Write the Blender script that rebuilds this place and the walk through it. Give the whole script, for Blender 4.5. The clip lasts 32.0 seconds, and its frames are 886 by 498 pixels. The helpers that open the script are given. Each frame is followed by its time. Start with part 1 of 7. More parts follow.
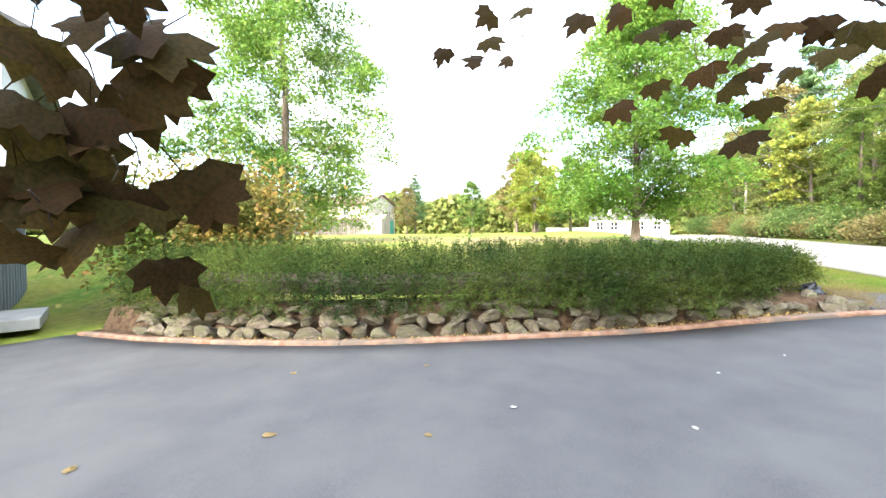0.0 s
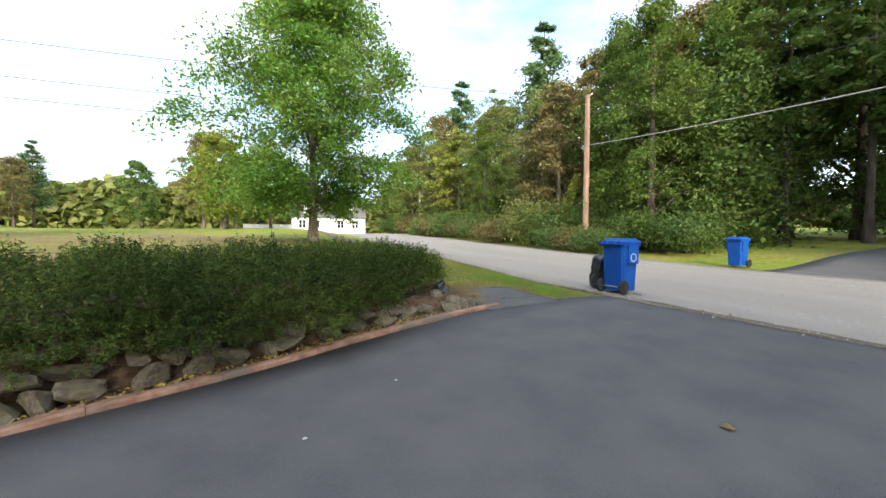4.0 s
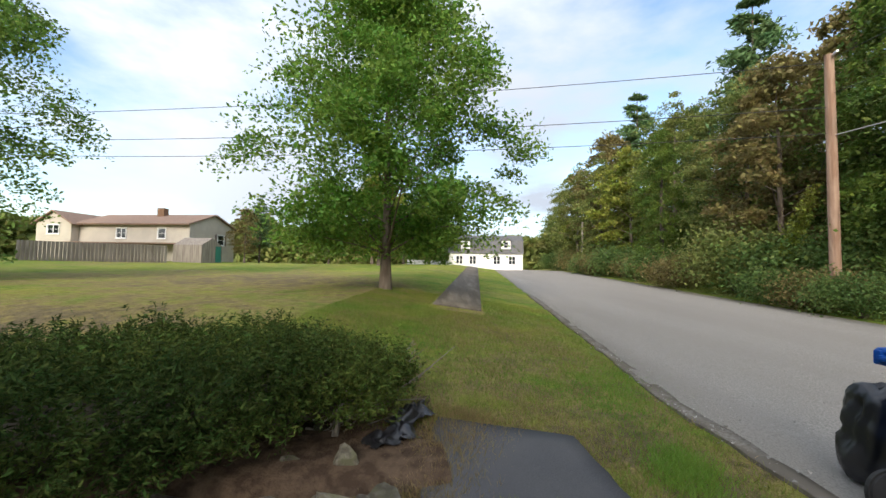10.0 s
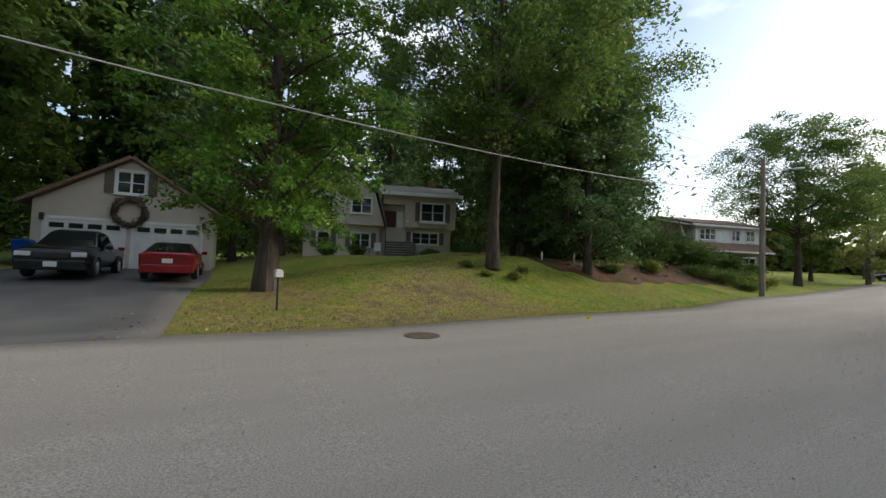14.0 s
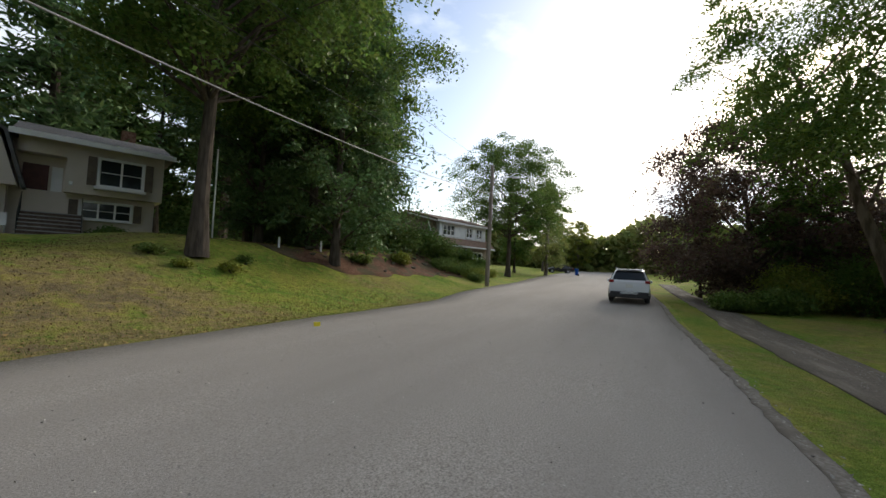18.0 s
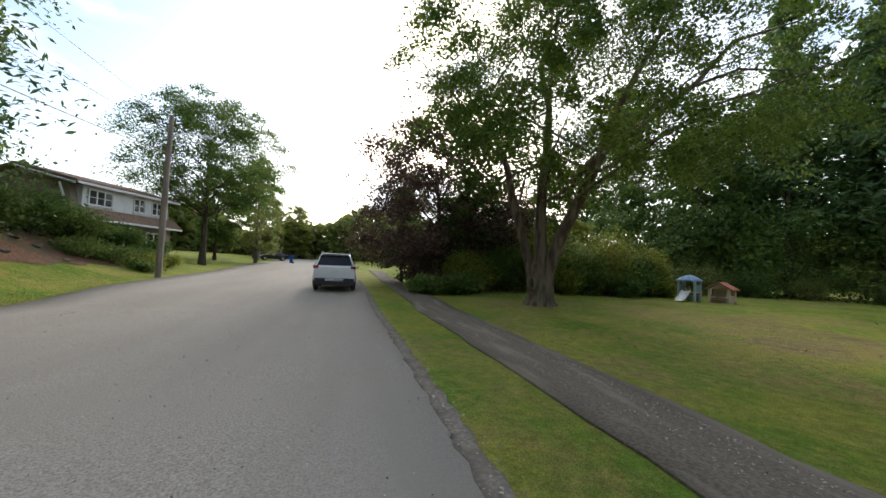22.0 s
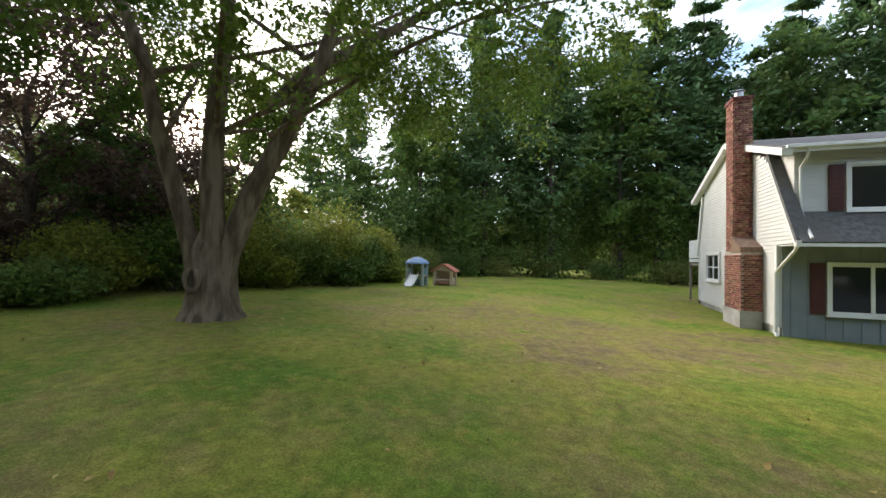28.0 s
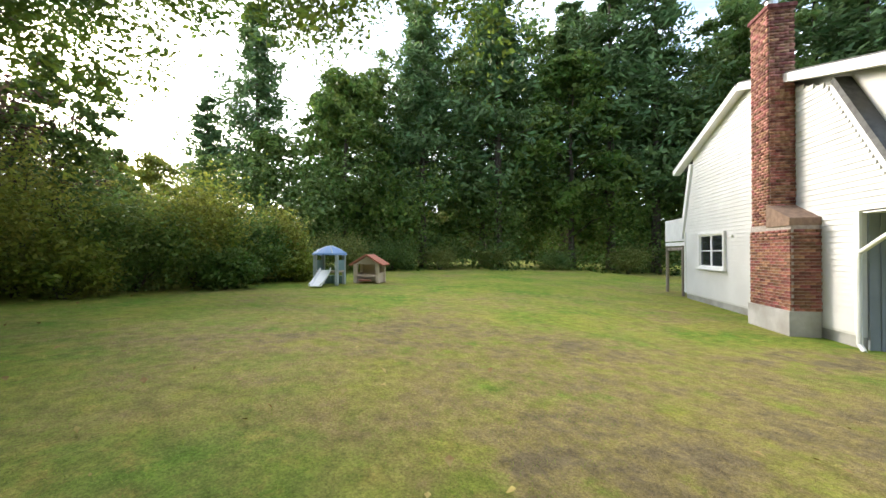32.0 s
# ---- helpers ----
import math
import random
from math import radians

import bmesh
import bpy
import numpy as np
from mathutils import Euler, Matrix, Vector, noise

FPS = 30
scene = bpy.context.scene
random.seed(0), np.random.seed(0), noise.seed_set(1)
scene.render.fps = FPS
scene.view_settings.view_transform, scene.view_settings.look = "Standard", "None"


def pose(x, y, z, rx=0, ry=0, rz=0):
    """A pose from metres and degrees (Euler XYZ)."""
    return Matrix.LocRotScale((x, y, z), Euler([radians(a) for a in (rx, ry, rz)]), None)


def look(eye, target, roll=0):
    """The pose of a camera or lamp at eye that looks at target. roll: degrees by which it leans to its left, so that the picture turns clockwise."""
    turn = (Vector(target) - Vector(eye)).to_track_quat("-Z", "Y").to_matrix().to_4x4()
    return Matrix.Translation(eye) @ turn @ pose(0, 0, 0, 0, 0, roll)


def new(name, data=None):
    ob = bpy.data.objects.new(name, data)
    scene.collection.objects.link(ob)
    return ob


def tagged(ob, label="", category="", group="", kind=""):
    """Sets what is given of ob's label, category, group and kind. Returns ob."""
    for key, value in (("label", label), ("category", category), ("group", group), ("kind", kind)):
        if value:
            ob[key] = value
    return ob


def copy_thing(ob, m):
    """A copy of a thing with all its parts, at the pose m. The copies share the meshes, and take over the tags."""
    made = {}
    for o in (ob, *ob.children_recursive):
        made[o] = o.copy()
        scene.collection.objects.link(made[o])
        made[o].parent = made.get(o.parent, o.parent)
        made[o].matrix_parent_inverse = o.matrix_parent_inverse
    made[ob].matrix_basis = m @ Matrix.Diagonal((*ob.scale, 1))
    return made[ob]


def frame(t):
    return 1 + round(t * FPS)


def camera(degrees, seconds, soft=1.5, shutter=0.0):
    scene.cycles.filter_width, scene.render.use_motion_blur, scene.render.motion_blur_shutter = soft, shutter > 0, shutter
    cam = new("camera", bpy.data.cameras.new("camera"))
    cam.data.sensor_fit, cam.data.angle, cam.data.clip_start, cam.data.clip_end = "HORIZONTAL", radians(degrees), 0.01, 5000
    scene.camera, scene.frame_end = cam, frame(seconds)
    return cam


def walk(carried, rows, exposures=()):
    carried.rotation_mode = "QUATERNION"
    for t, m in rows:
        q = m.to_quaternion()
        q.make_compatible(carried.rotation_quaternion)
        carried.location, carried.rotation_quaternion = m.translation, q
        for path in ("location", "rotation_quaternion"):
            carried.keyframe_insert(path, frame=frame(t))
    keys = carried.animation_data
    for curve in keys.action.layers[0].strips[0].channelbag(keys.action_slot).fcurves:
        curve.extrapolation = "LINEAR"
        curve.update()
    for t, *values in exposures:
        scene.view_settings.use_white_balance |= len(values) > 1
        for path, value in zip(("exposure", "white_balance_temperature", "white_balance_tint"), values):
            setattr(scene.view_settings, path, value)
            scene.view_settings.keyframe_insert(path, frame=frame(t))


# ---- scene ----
cam = camera(97.0, 32.0)
PATH = [
    (0, (10.461, -5.063, 1.181), (8.862, -6.263, 1.13), -0.1),
    (0.5, (10.352, -5.162, 1.182), (8.526, -5.976, 1.128), 0.6),
    (1, (10.189, -5.085, 1.162), (8.257, -5.597, 1.098), 0.9),
    (1.5, (9.911, -5.009, 1.152), (7.94, -5.346, 1.092), 0.9),
    (2, (9.605, -4.937, 1.125), (7.62, -5.177, 1.07), 0.7),
    (2.5, (9.28, -4.803, 1.161), (7.288, -4.966, 1.102), 0.5),
    (3, (8.965, -4.645, 1.195), (6.967, -4.717, 1.134), 0.3),
    (3.5, (8.657, -4.444, 1.238), (6.658, -4.439, 1.173), 0.4),
    (4, (8.293, -4.364, 1.24), (6.297, -4.246, 1.178), 0.3),
    (4.5, (7.957, -4.197, 1.262), (5.969, -3.982, 1.202), 0.3),
    (6.5, (5.958, -3.267, 1.395), (4.009, -2.82, 1.364), 0.3),
    (7, (5.503, -3.066, 1.418), (3.557, -2.607, 1.397), 0.4),
    (7.5, (5.061, -2.852, 1.478), (3.109, -2.415, 1.46), 0.4),
    (8, (4.627, -2.727, 1.501), (2.657, -2.38, 1.497), 0.2),
    (8.5, (4.326, -2.568, 1.517), (2.328, -2.479, 1.544), -0.1),
    (9, (4.082, -2.48, 1.556), (2.1, -2.74, 1.611), 0.5),
    (9.5, (3.947, -2.398, 1.603), (2.023, -2.94, 1.68), 0.8),
    (10, (3.92, -2.307, 1.632), (2.071, -3.063, 1.733), 1.1),
    (10.5, (3.917, -2.211, 1.603), (2.028, -2.86, 1.71), 1.8),
    (11, (4.097, -2.29, 1.593), (2.1, -2.228, 1.684), 2.3),
    (11.5, (4.292, -2.106, 1.599), (2.517, -1.188, 1.679), 3.3),
    (12, (4.252, -1.523, 1.601), (2.972, 0.012, 1.686), 2.6),
    (12.5, (4.34, -0.682, 1.571), (3.607, 1.177, 1.646), 1.7),
    (13, (4.529, -0.341, 1.583), (4.232, 1.635, 1.66), 1.3),
    (13.5, (4.822, 0.5, 1.564), (4.868, 2.498, 1.644), 1.8),
    (14, (5.152, 0.865, 1.627), (5.472, 2.837, 1.714), 1.9),
    (14.5, (5.51, 1.118, 1.67), (5.983, 3.059, 1.765), 1.8),
    (16.5, (6.361, 2.873, 1.682), (7.388, 4.589, 1.722), 2.1),
    (17, (6.733, 3.322, 1.61), (7.879, 4.96, 1.666), 2.4),
    (17.5, (7.15, 3.648, 1.617), (8.419, 5.192, 1.691), 2.4),
    (18, (7.641, 3.837, 1.595), (9.0, 5.301, 1.689), 2.6),
    (18.5, (8.005, 3.916, 1.602), (9.483, 5.259, 1.703), 2.5),
    (19, (8.354, 4.083, 1.686), (9.972, 5.254, 1.777), 2.3),
    (19.5, (8.755, 4.419, 1.704), (10.559, 5.279, 1.776), 1.2),
    (20, (8.523, 4.02, 1.545), (10.44, 4.59, 1.578), 1.3),
    (20.5, (9.048, 4.123, 1.525), (10.986, 4.613, 1.573), 1.8),
    (21, (9.674, 4.19, 1.504), (11.627, 4.615, 1.566), 2.2),
    (21.5, (10.246, 4.303, 1.498), (12.211, 4.664, 1.579), 2.4),
    (22, (10.832, 4.526, 1.486), (12.81, 4.804, 1.58), 2.2),
    (22.5, (11.364, 4.528, 1.483), (13.348, 4.759, 1.58), 2.1),
    (23, (11.846, 4.522, 1.493), (13.839, 4.661, 1.586), 1.7),
    (23.5, (12.152, 4.317, 1.468), (14.15, 4.331, 1.558), 1.6),
    (24, (12.893, 4.638, 1.447), (14.873, 4.374, 1.532), 1.3),
    (24.5, (13.205, 4.594, 1.506), (15.139, 4.091, 1.575), 1.4),
    (25, (13.659, 4.412, 1.566), (15.527, 3.701, 1.625), 1.2),
    (25.5, (14.476, 4.189, 1.611), (16.288, 3.345, 1.664), 1.2),
    (26, (15.175, 4.021, 1.642), (16.949, 3.098, 1.689), 1.2),
    (26.5, (15.625, 3.767, 1.641), (17.367, 2.785, 1.683), 0.9),
    (28.5, (17.775, 2.37, 1.504), (19.49, 1.342, 1.553), 1.1),
    (29, (18.272, 1.976, 1.467), (19.97, 0.92, 1.516), 1.1),
    (29.5, (18.8, 1.588, 1.439), (20.461, 0.475, 1.482), 0.9),
    (30, (19.255, 1.263, 1.441), (20.856, 0.065, 1.471), 0.3),
    (30.5, (19.918, 0.769, 1.393), (21.479, -0.481, 1.416), 0.2),
    (31, (20.485, 0.311, 1.368), (22.03, -0.959, 1.387), 0.0),
    (31.5, (20.958, -0.115, 1.343), (22.501, -1.387, 1.366), -0.1),
    (32, (21.397, -0.647, 1.329), (22.951, -1.906, 1.346), -0.0),
]
walk(cam, [(t, look(eye, target, roll)) for t, eye, target, roll in PATH], [(0, 3.2), (1, 2.9), (2, 2.55), (4, 1.8), (8, 1.36), (9, 1.24), (10, 1.12), (11, 1.12), (12, 1.22), (13, 0.92), (16, 0.58), (19, 0.53), (20, 0.83), (22, 0.9), (24, 0.93), (26, 1.21), (29, 1.77), (31, 2.14), (32, 2.09)])

# ---- world and sun ----
SUN_TURN, SUN_HIGH = radians(84), radians(23)
world = bpy.data.worlds.new("sky")
scene.world = world
world.use_nodes = True
wn, wl = world.node_tree.nodes, world.node_tree.links
wn.clear()
sky = wn.new("ShaderNodeTexSky")
sky.sky_type = "NISHITA"
sky.sun_disc = False
sky.sun_elevation, sky.sun_rotation = SUN_HIGH, SUN_TURN
sky.air_density, sky.dust_density = 1.0, 1.5
cl = wn.new("ShaderNodeTexNoise")
cl.inputs["Scale"].default_value, cl.inputs["Detail"].default_value = 2.2, 9
cl.inputs["Roughness"].default_value, cl.inputs["Distortion"].default_value = 0.55, 0.12
where = wn.new("ShaderNodeTexCoord")
wide_sky = wn.new("ShaderNodeMapping")
wide_sky.inputs["Scale"].default_value = (1.0, 1.0, 2.6)
wl.new(where.outputs["Generated"], wide_sky.inputs[0])
wl.new(wide_sky.outputs[0], cl.inputs["Vector"])
ramp = wn.new("ShaderNodeValToRGB")
ramp.color_ramp.elements[0].position, ramp.color_ramp.elements[1].position = 0.4, 0.63
mixc = wn.new("ShaderNodeMixRGB")
toward = wn.new("ShaderNodeVectorMath")
toward.operation = "DOT_PRODUCT"
toward.inputs[1].default_value = (math.sin(SUN_TURN) * math.cos(SUN_HIGH), math.cos(SUN_TURN) * math.cos(SUN_HIGH), math.sin(SUN_HIGH))
wl.new(where.outputs["Generated"], toward.inputs[0])
glare = wn.new("ShaderNodeValToRGB")
glare.color_ramp.elements[0].position, glare.color_ramp.elements[1].position = 0.1, 0.85
glare.color_ramp.elements[0].color, glare.color_ramp.elements[1].color = (0.32, 0.345, 0.385, 1), (1, 1, 1, 1)
halfway = wn.new("ShaderNodeMapRange")
halfway.inputs[1].default_value = -1.0
wl.new(toward.outputs["Value"], halfway.inputs[0])
wl.new(halfway.outputs[0], glare.inputs[0])
cloud = wn.new("ShaderNodeMixRGB")
cloud.blend_type = "MULTIPLY"
cloud.inputs[0].default_value, cloud.inputs[2].default_value = 1.0, (6.6, 6.8, 7.1, 1)
wl.new(glare.outputs[0], cloud.inputs[1])
wl.new(cloud.outputs[0], mixc.inputs[2])
wl.new(cl.outputs["Fac"], ramp.inputs[0])
wl.new(ramp.outputs[0], mixc.inputs[0])
wl.new(sky.outputs[0], mixc.inputs[1])
bg = wn.new("ShaderNodeBackground")
bg.inputs[1].default_value = 0.15
wl.new(mixc.outputs[0], bg.inputs[0])
wout = wn.new("ShaderNodeOutputWorld")
wl.new(bg.outputs[0], wout.inputs[0])

sun = new("sun", bpy.data.lights.new("sun", "SUN"))
sun.data.energy, sun.data.angle, sun.data.color = 2.1, radians(20), (1.0, 0.92, 0.8)
sun_from = Vector((math.sin(SUN_TURN) * math.cos(SUN_HIGH), math.cos(SUN_TURN) * math.cos(SUN_HIGH), math.sin(SUN_HIGH)))
sun.matrix_world = look(sun_from * 60, (0, 0, 0))


# ---- materials ----
def mat(name, col, col2=None, scale=6.0, rough=0.8, metal=0.0, bump=0.0, bscale=None, spec=0.4, detail=6.0, col3=None,
        scale3=0.6, lo=0.4, hi=0.6, lo3=0.45, hi3=0.6, island=0.0, thin=0.0, rand=0.0, stretch=None, streak=None):
    """A surface of two or three colours, mottled at two scales, with fine relief."""
    m = bpy.data.materials.new(name)
    m.use_nodes = True
    n, l = m.node_tree.nodes, m.node_tree.links
    b = n["Principled BSDF"]
    b.inputs["Roughness"].default_value, b.inputs["Metallic"].default_value = rough, metal
    b.inputs["Specular IOR Level"].default_value = spec
    tc = n.new("ShaderNodeTexCoord")
    vec = tc.outputs["Object"]
    if stretch:
        mp = n.new("ShaderNodeMapping")
        mp.inputs["Scale"].default_value = stretch
        l.new(vec, mp.inputs[0])
        vec = mp.outputs[0]
    out = None
    if col2:
        nz = n.new("ShaderNodeTexNoise")
        nz.inputs["Scale"].default_value, nz.inputs["Detail"].default_value = scale, detail
        l.new(vec, nz.inputs["Vector"])
        r = n.new("ShaderNodeValToRGB")
        r.color_ramp.elements[0].position, r.color_ramp.elements[1].position = lo, hi
        r.color_ramp.elements[0].color, r.color_ramp.elements[1].color = (*col, 1), (*col2, 1)
        l.new(nz.outputs["Fac"], r.inputs[0])
        out = r.outputs[0]
    if col3:
        nz3 = n.new("ShaderNodeTexNoise")
        nz3.inputs["Scale"].default_value, nz3.inputs["Detail"].default_value = scale3, 5
        if streak:
            mp3 = n.new("ShaderNodeMapping")
            mp3.vector_type = "TEXTURE"
            mp3.inputs["Rotation"].default_value, mp3.inputs["Scale"].default_value = (0, 0, radians(streak)), (4.5, 0.6, 1)
            l.new(tc.outputs["Object"], mp3.inputs[0])
            l.new(mp3.outputs[0], nz3.inputs["Vector"])
        else:
            l.new(vec, nz3.inputs["Vector"])
        r3 = n.new("ShaderNodeMapRange")
        r3.inputs[1].default_value, r3.inputs[2].default_value = lo3, hi3
        l.new(nz3.outputs["Fac"], r3.inputs[0])
        mx = n.new("ShaderNodeMixRGB")
        mx.inputs[2].default_value = (*col3, 1)
        l.new(r3.outputs[0], mx.inputs[0])
        if out:
            l.new(out, mx.inputs[1])
        else:
            mx.inputs[1].default_value = (*col, 1)
        out = mx.outputs[0]
    if island or rand:
        if island:
            src = n.new("ShaderNodeNewGeometry").outputs["Random Per Island"]
        else:
            src = n.new("ShaderNodeObjectInfo").outputs["Random"]
        hs = n.new("ShaderNodeHueSaturation")
        if out:
            l.new(out, hs.inputs["Color"])
        else:
            hs.inputs["Color"].default_value = (*col, 1)
        k = island or rand
        for sock, a, c in (("Value", 1 - k, 1 + k), ("Hue", 0.5 - k * 0.06, 0.5 + k * 0.06)):
            mr = n.new("ShaderNodeMapRange")
            mr.inputs[3].default_value, mr.inputs[4].default_value = a, c
            if sock == "Hue":
                f = n.new("ShaderNodeMath")
                f.operation = "FRACT"
                mu = n.new("ShaderNodeMath")
                mu.operation = "MULTIPLY"
                mu.inputs[1].default_value = 7.13
                l.new(src, mu.inputs[0])
                l.new(mu.outputs[0], f.inputs[0])
                l.new(f.outputs[0], mr.inputs[0])
            else:
                l.new(src, mr.inputs[0])
            l.new(mr.outputs[0], hs.inputs[sock])
        out = hs.outputs[0]
    if out:
        l.new(out, b.inputs["Base Color"])
    else:
        b.inputs["Base Color"].default_value = (*col, 1)
    if bump:
        nb = n.new("ShaderNodeTexNoise")
        nb.inputs["Scale"].default_value, nb.inputs["Detail"].default_value = bscale or scale * 4, 8
        l.new(vec, nb.inputs["Vector"])
        bp = n.new("ShaderNodeBump")
        bp.inputs["Strength"].default_value, bp.inputs["Distance"].default_value = bump, 0.02
        l.new(nb.outputs["Fac"], bp.inputs["Height"])
        l.new(bp.outputs[0], b.inputs["Normal"])
    if thin:
        tr = n.new("ShaderNodeBsdfTranslucent")
        if out:
            l.new(out, tr.inputs[0])
        else:
            tr.inputs[0].default_value = (*col, 1)
        ms = n.new("ShaderNodeMixShader")
        ms.inputs[0].default_value = thin
        l.new(b.outputs[0], ms.inputs[1])
        l.new(tr.outputs[0], ms.inputs[2])
        l.new(ms.outputs[0], n["Material Output"].inputs[0])
    return m


def leafmat(name, a, b, island=0.35, thin=0.45):
    return mat(name, a, b, scale=0.7, rough=0.55, island=island, thin=thin, spec=0.25, lo=0.35, hi=0.65)


def lawnmat():
    """Mown grass: blades at fine scale, clumps of two greens, and dry or bare patches with broken edges."""
    m = bpy.data.materials.new("lawn")
    m.use_nodes = True
    n, l = m.node_tree.nodes, m.node_tree.links
    b = n["Principled BSDF"]
    b.inputs["Roughness"].default_value, b.inputs["Specular IOR Level"].default_value = 0.95, 0.1
    at = n.new("ShaderNodeTexCoord").outputs["Object"]

    def noise_at(scale, detail, rough=0.55):
        nz = n.new("ShaderNodeTexNoise")
        nz.inputs["Scale"].default_value, nz.inputs["Detail"].default_value, nz.inputs["Roughness"].default_value = scale, detail, rough
        l.new(at, nz.inputs["Vector"])
        return nz.outputs["Fac"]

    def span(src, a, c, lo=0.0, hi=1.0):
        r = n.new("ShaderNodeMapRange")
        r.inputs[1].default_value, r.inputs[2].default_value, r.inputs[3].default_value, r.inputs[4].default_value = a, c, lo, hi
        l.new(src, r.inputs[0])
        return r.outputs[0]

    def blend(fac, a, c):
        mx = n.new("ShaderNodeMixRGB")
        l.new(fac, mx.inputs[0])
        for k, s in ((1, a), (2, c)):
            if isinstance(s, tuple):
                mx.inputs[k].default_value = (*s, 1)
            else:
                l.new(s, mx.inputs[k])
        return mx.outputs[0]

    def plus(a, c, op="ADD"):
        q = n.new("ShaderNodeMath")
        q.operation = op
        for k, s in ((0, a), (1, c)):
            if isinstance(s, float):
                q.inputs[k].default_value = s
            else:
                l.new(s, q.inputs[k])
        return q.outputs[0]

    green = blend(span(noise_at(0.5, 6), 0.38, 0.62), (0.12, 0.205, 0.026), (0.235, 0.25, 0.044))
    green = blend(span(noise_at(3.2, 6, 0.7), 0.5, 0.72), green, (0.32, 0.27, 0.068))
    dryness = span(noise_at(0.19, 8, 0.62), 0.42, 0.64)
    for (x, y), (rx, ry), turn in (((24.6, -4.6), (6.6, 4.2), 35), ((-6.5, -17.0), (6.0, 8.0), 0), ((-4.2, -11.0), (8.5, 5.6), 15), ((-2.6, -3.6), (6.0, 1.8), 21), ((22.5, -10.0), (2.2, 1.0), 60), ((5.5, 13.0), (9.0, 4.0), 20)):
        mp = n.new("ShaderNodeMapping")
        mp.vector_type = "TEXTURE"
        mp.inputs["Location"].default_value, mp.inputs["Rotation"].default_value, mp.inputs["Scale"].default_value = (x, y, 0), (0, 0, radians(turn)), (rx, ry, 30)
        l.new(at, mp.inputs[0])
        g = n.new("ShaderNodeTexGradient")
        g.gradient_type = "SPHERICAL"
        l.new(mp.outputs[0], g.inputs[0])
        dryness = plus(dryness, span(g.outputs["Fac"], 0.0, 0.45, 0.0, 0.85))
    broken = plus(dryness, span(noise_at(1.7, 8, 0.7), 0.35, 0.7, 0.15, 1.25), "MULTIPLY")
    col = blend(span(broken, 0.12, 0.8), green, (0.255, 0.205, 0.08))
    col = blend(span(plus(broken, noise_at(9.0, 6, 0.8), "MULTIPLY"), 0.36, 0.66), col, (0.17, 0.135, 0.076))
    fine = span(noise_at(42.0, 5, 0.75), 0.3, 0.7, 0.52, 1.5)
    fine = plus(fine, span(noise_at(5.5, 7, 0.72), 0.32, 0.68, 0.7, 1.32), "MULTIPLY")
    hs = n.new("ShaderNodeHueSaturation")
    l.new(fine, hs.inputs["Value"])
    l.new(col, hs.inputs["Color"])
    l.new(hs.outputs[0], b.inputs["Base Color"])
    bp = n.new("ShaderNodeBump")
    bp.inputs["Strength"].default_value, bp.inputs["Distance"].default_value = 0.9, 0.045
    l.new(noise_at(34.0, 8, 0.75), bp.inputs["Height"])
    l.new(bp.outputs[0], b.inputs["Normal"])
    return m


M_GRASS = lawnmat()
M_ROAD = mat("road_asphalt", (0.165, 0.149, 0.13), (0.43, 0.397, 0.355), 60.0, 0.9, bump=0.45, bscale=130, col3=(0.25, 0.228, 0.203), scale3=0.45, lo3=0.4, hi3=0.75, spec=0.2, detail=4, lo=0.28, hi=0.74, streak=21.6)
M_DRIVE = mat("drive_asphalt", (0.056, 0.056, 0.06), (0.095, 0.094, 0.098), 95.0, 0.78, bump=0.3, bscale=170, col3=(0.108, 0.107, 0.105), scale3=1.6, lo3=0.35, hi3=0.8, spec=0.22, detail=5, lo=0.3, hi=0.72)
M_WALK = mat("walk_asphalt", (0.11, 0.093, 0.073), (0.172, 0.147, 0.117), 30.0, 0.94, bump=0.5, bscale=120, col3=(0.26, 0.225, 0.18), scale3=2.0, lo3=0.5, hi3=0.75, spec=0.15, streak=21.6)
M_EDGE = mat("road_edge_asphalt", (0.16, 0.142, 0.118), (0.24, 0.218, 0.186), 25.0, 0.95, bump=0.25, bscale=90, col3=(0.15, 0.13, 0.105), scale3=3.0, spec=0.1)
M_DRIVE2 = mat("far_drive_asphalt", (0.075, 0.075, 0.078), (0.1, 0.098, 0.095), 0.8, 0.85, bump=0.2, bscale=80)
M_SOIL = mat("soil", (0.065, 0.042, 0.027), (0.125, 0.085, 0.055), 9.0, 0.95, bump=0.9, bscale=40, spec=0.1, detail=8)
M_MULCH = mat("mulch", (0.12, 0.062, 0.04), (0.21, 0.118, 0.078), 9.0, 0.95, bump=0.9, bscale=30, spec=0.1, detail=8, col3=(0.1, 0.085, 0.05), scale3=0.8)
M_STONE = mat("field_stone", (0.1, 0.085, 0.064), (0.21, 0.185, 0.148), 4.5, 0.9, bump=0.8, bscale=22, rand=0.3, spec=0.15, detail=8, col3=(0.13, 0.12, 0.075), scale3=3.0)
M_KERB = mat("timber_kerb", (0.22, 0.125, 0.085), (0.34, 0.21, 0.15), 7.0, 0.88, bump=0.5, bscale=45, col3=(0.17, 0.135, 0.11), scale3=2.0, spec=0.15)
M_BARK = mat("bark", (0.11, 0.085, 0.065), (0.19, 0.155, 0.125), 6.0, 0.95, bump=1.0, bscale=22, spec=0.1, stretch=(1, 1, 0.25))
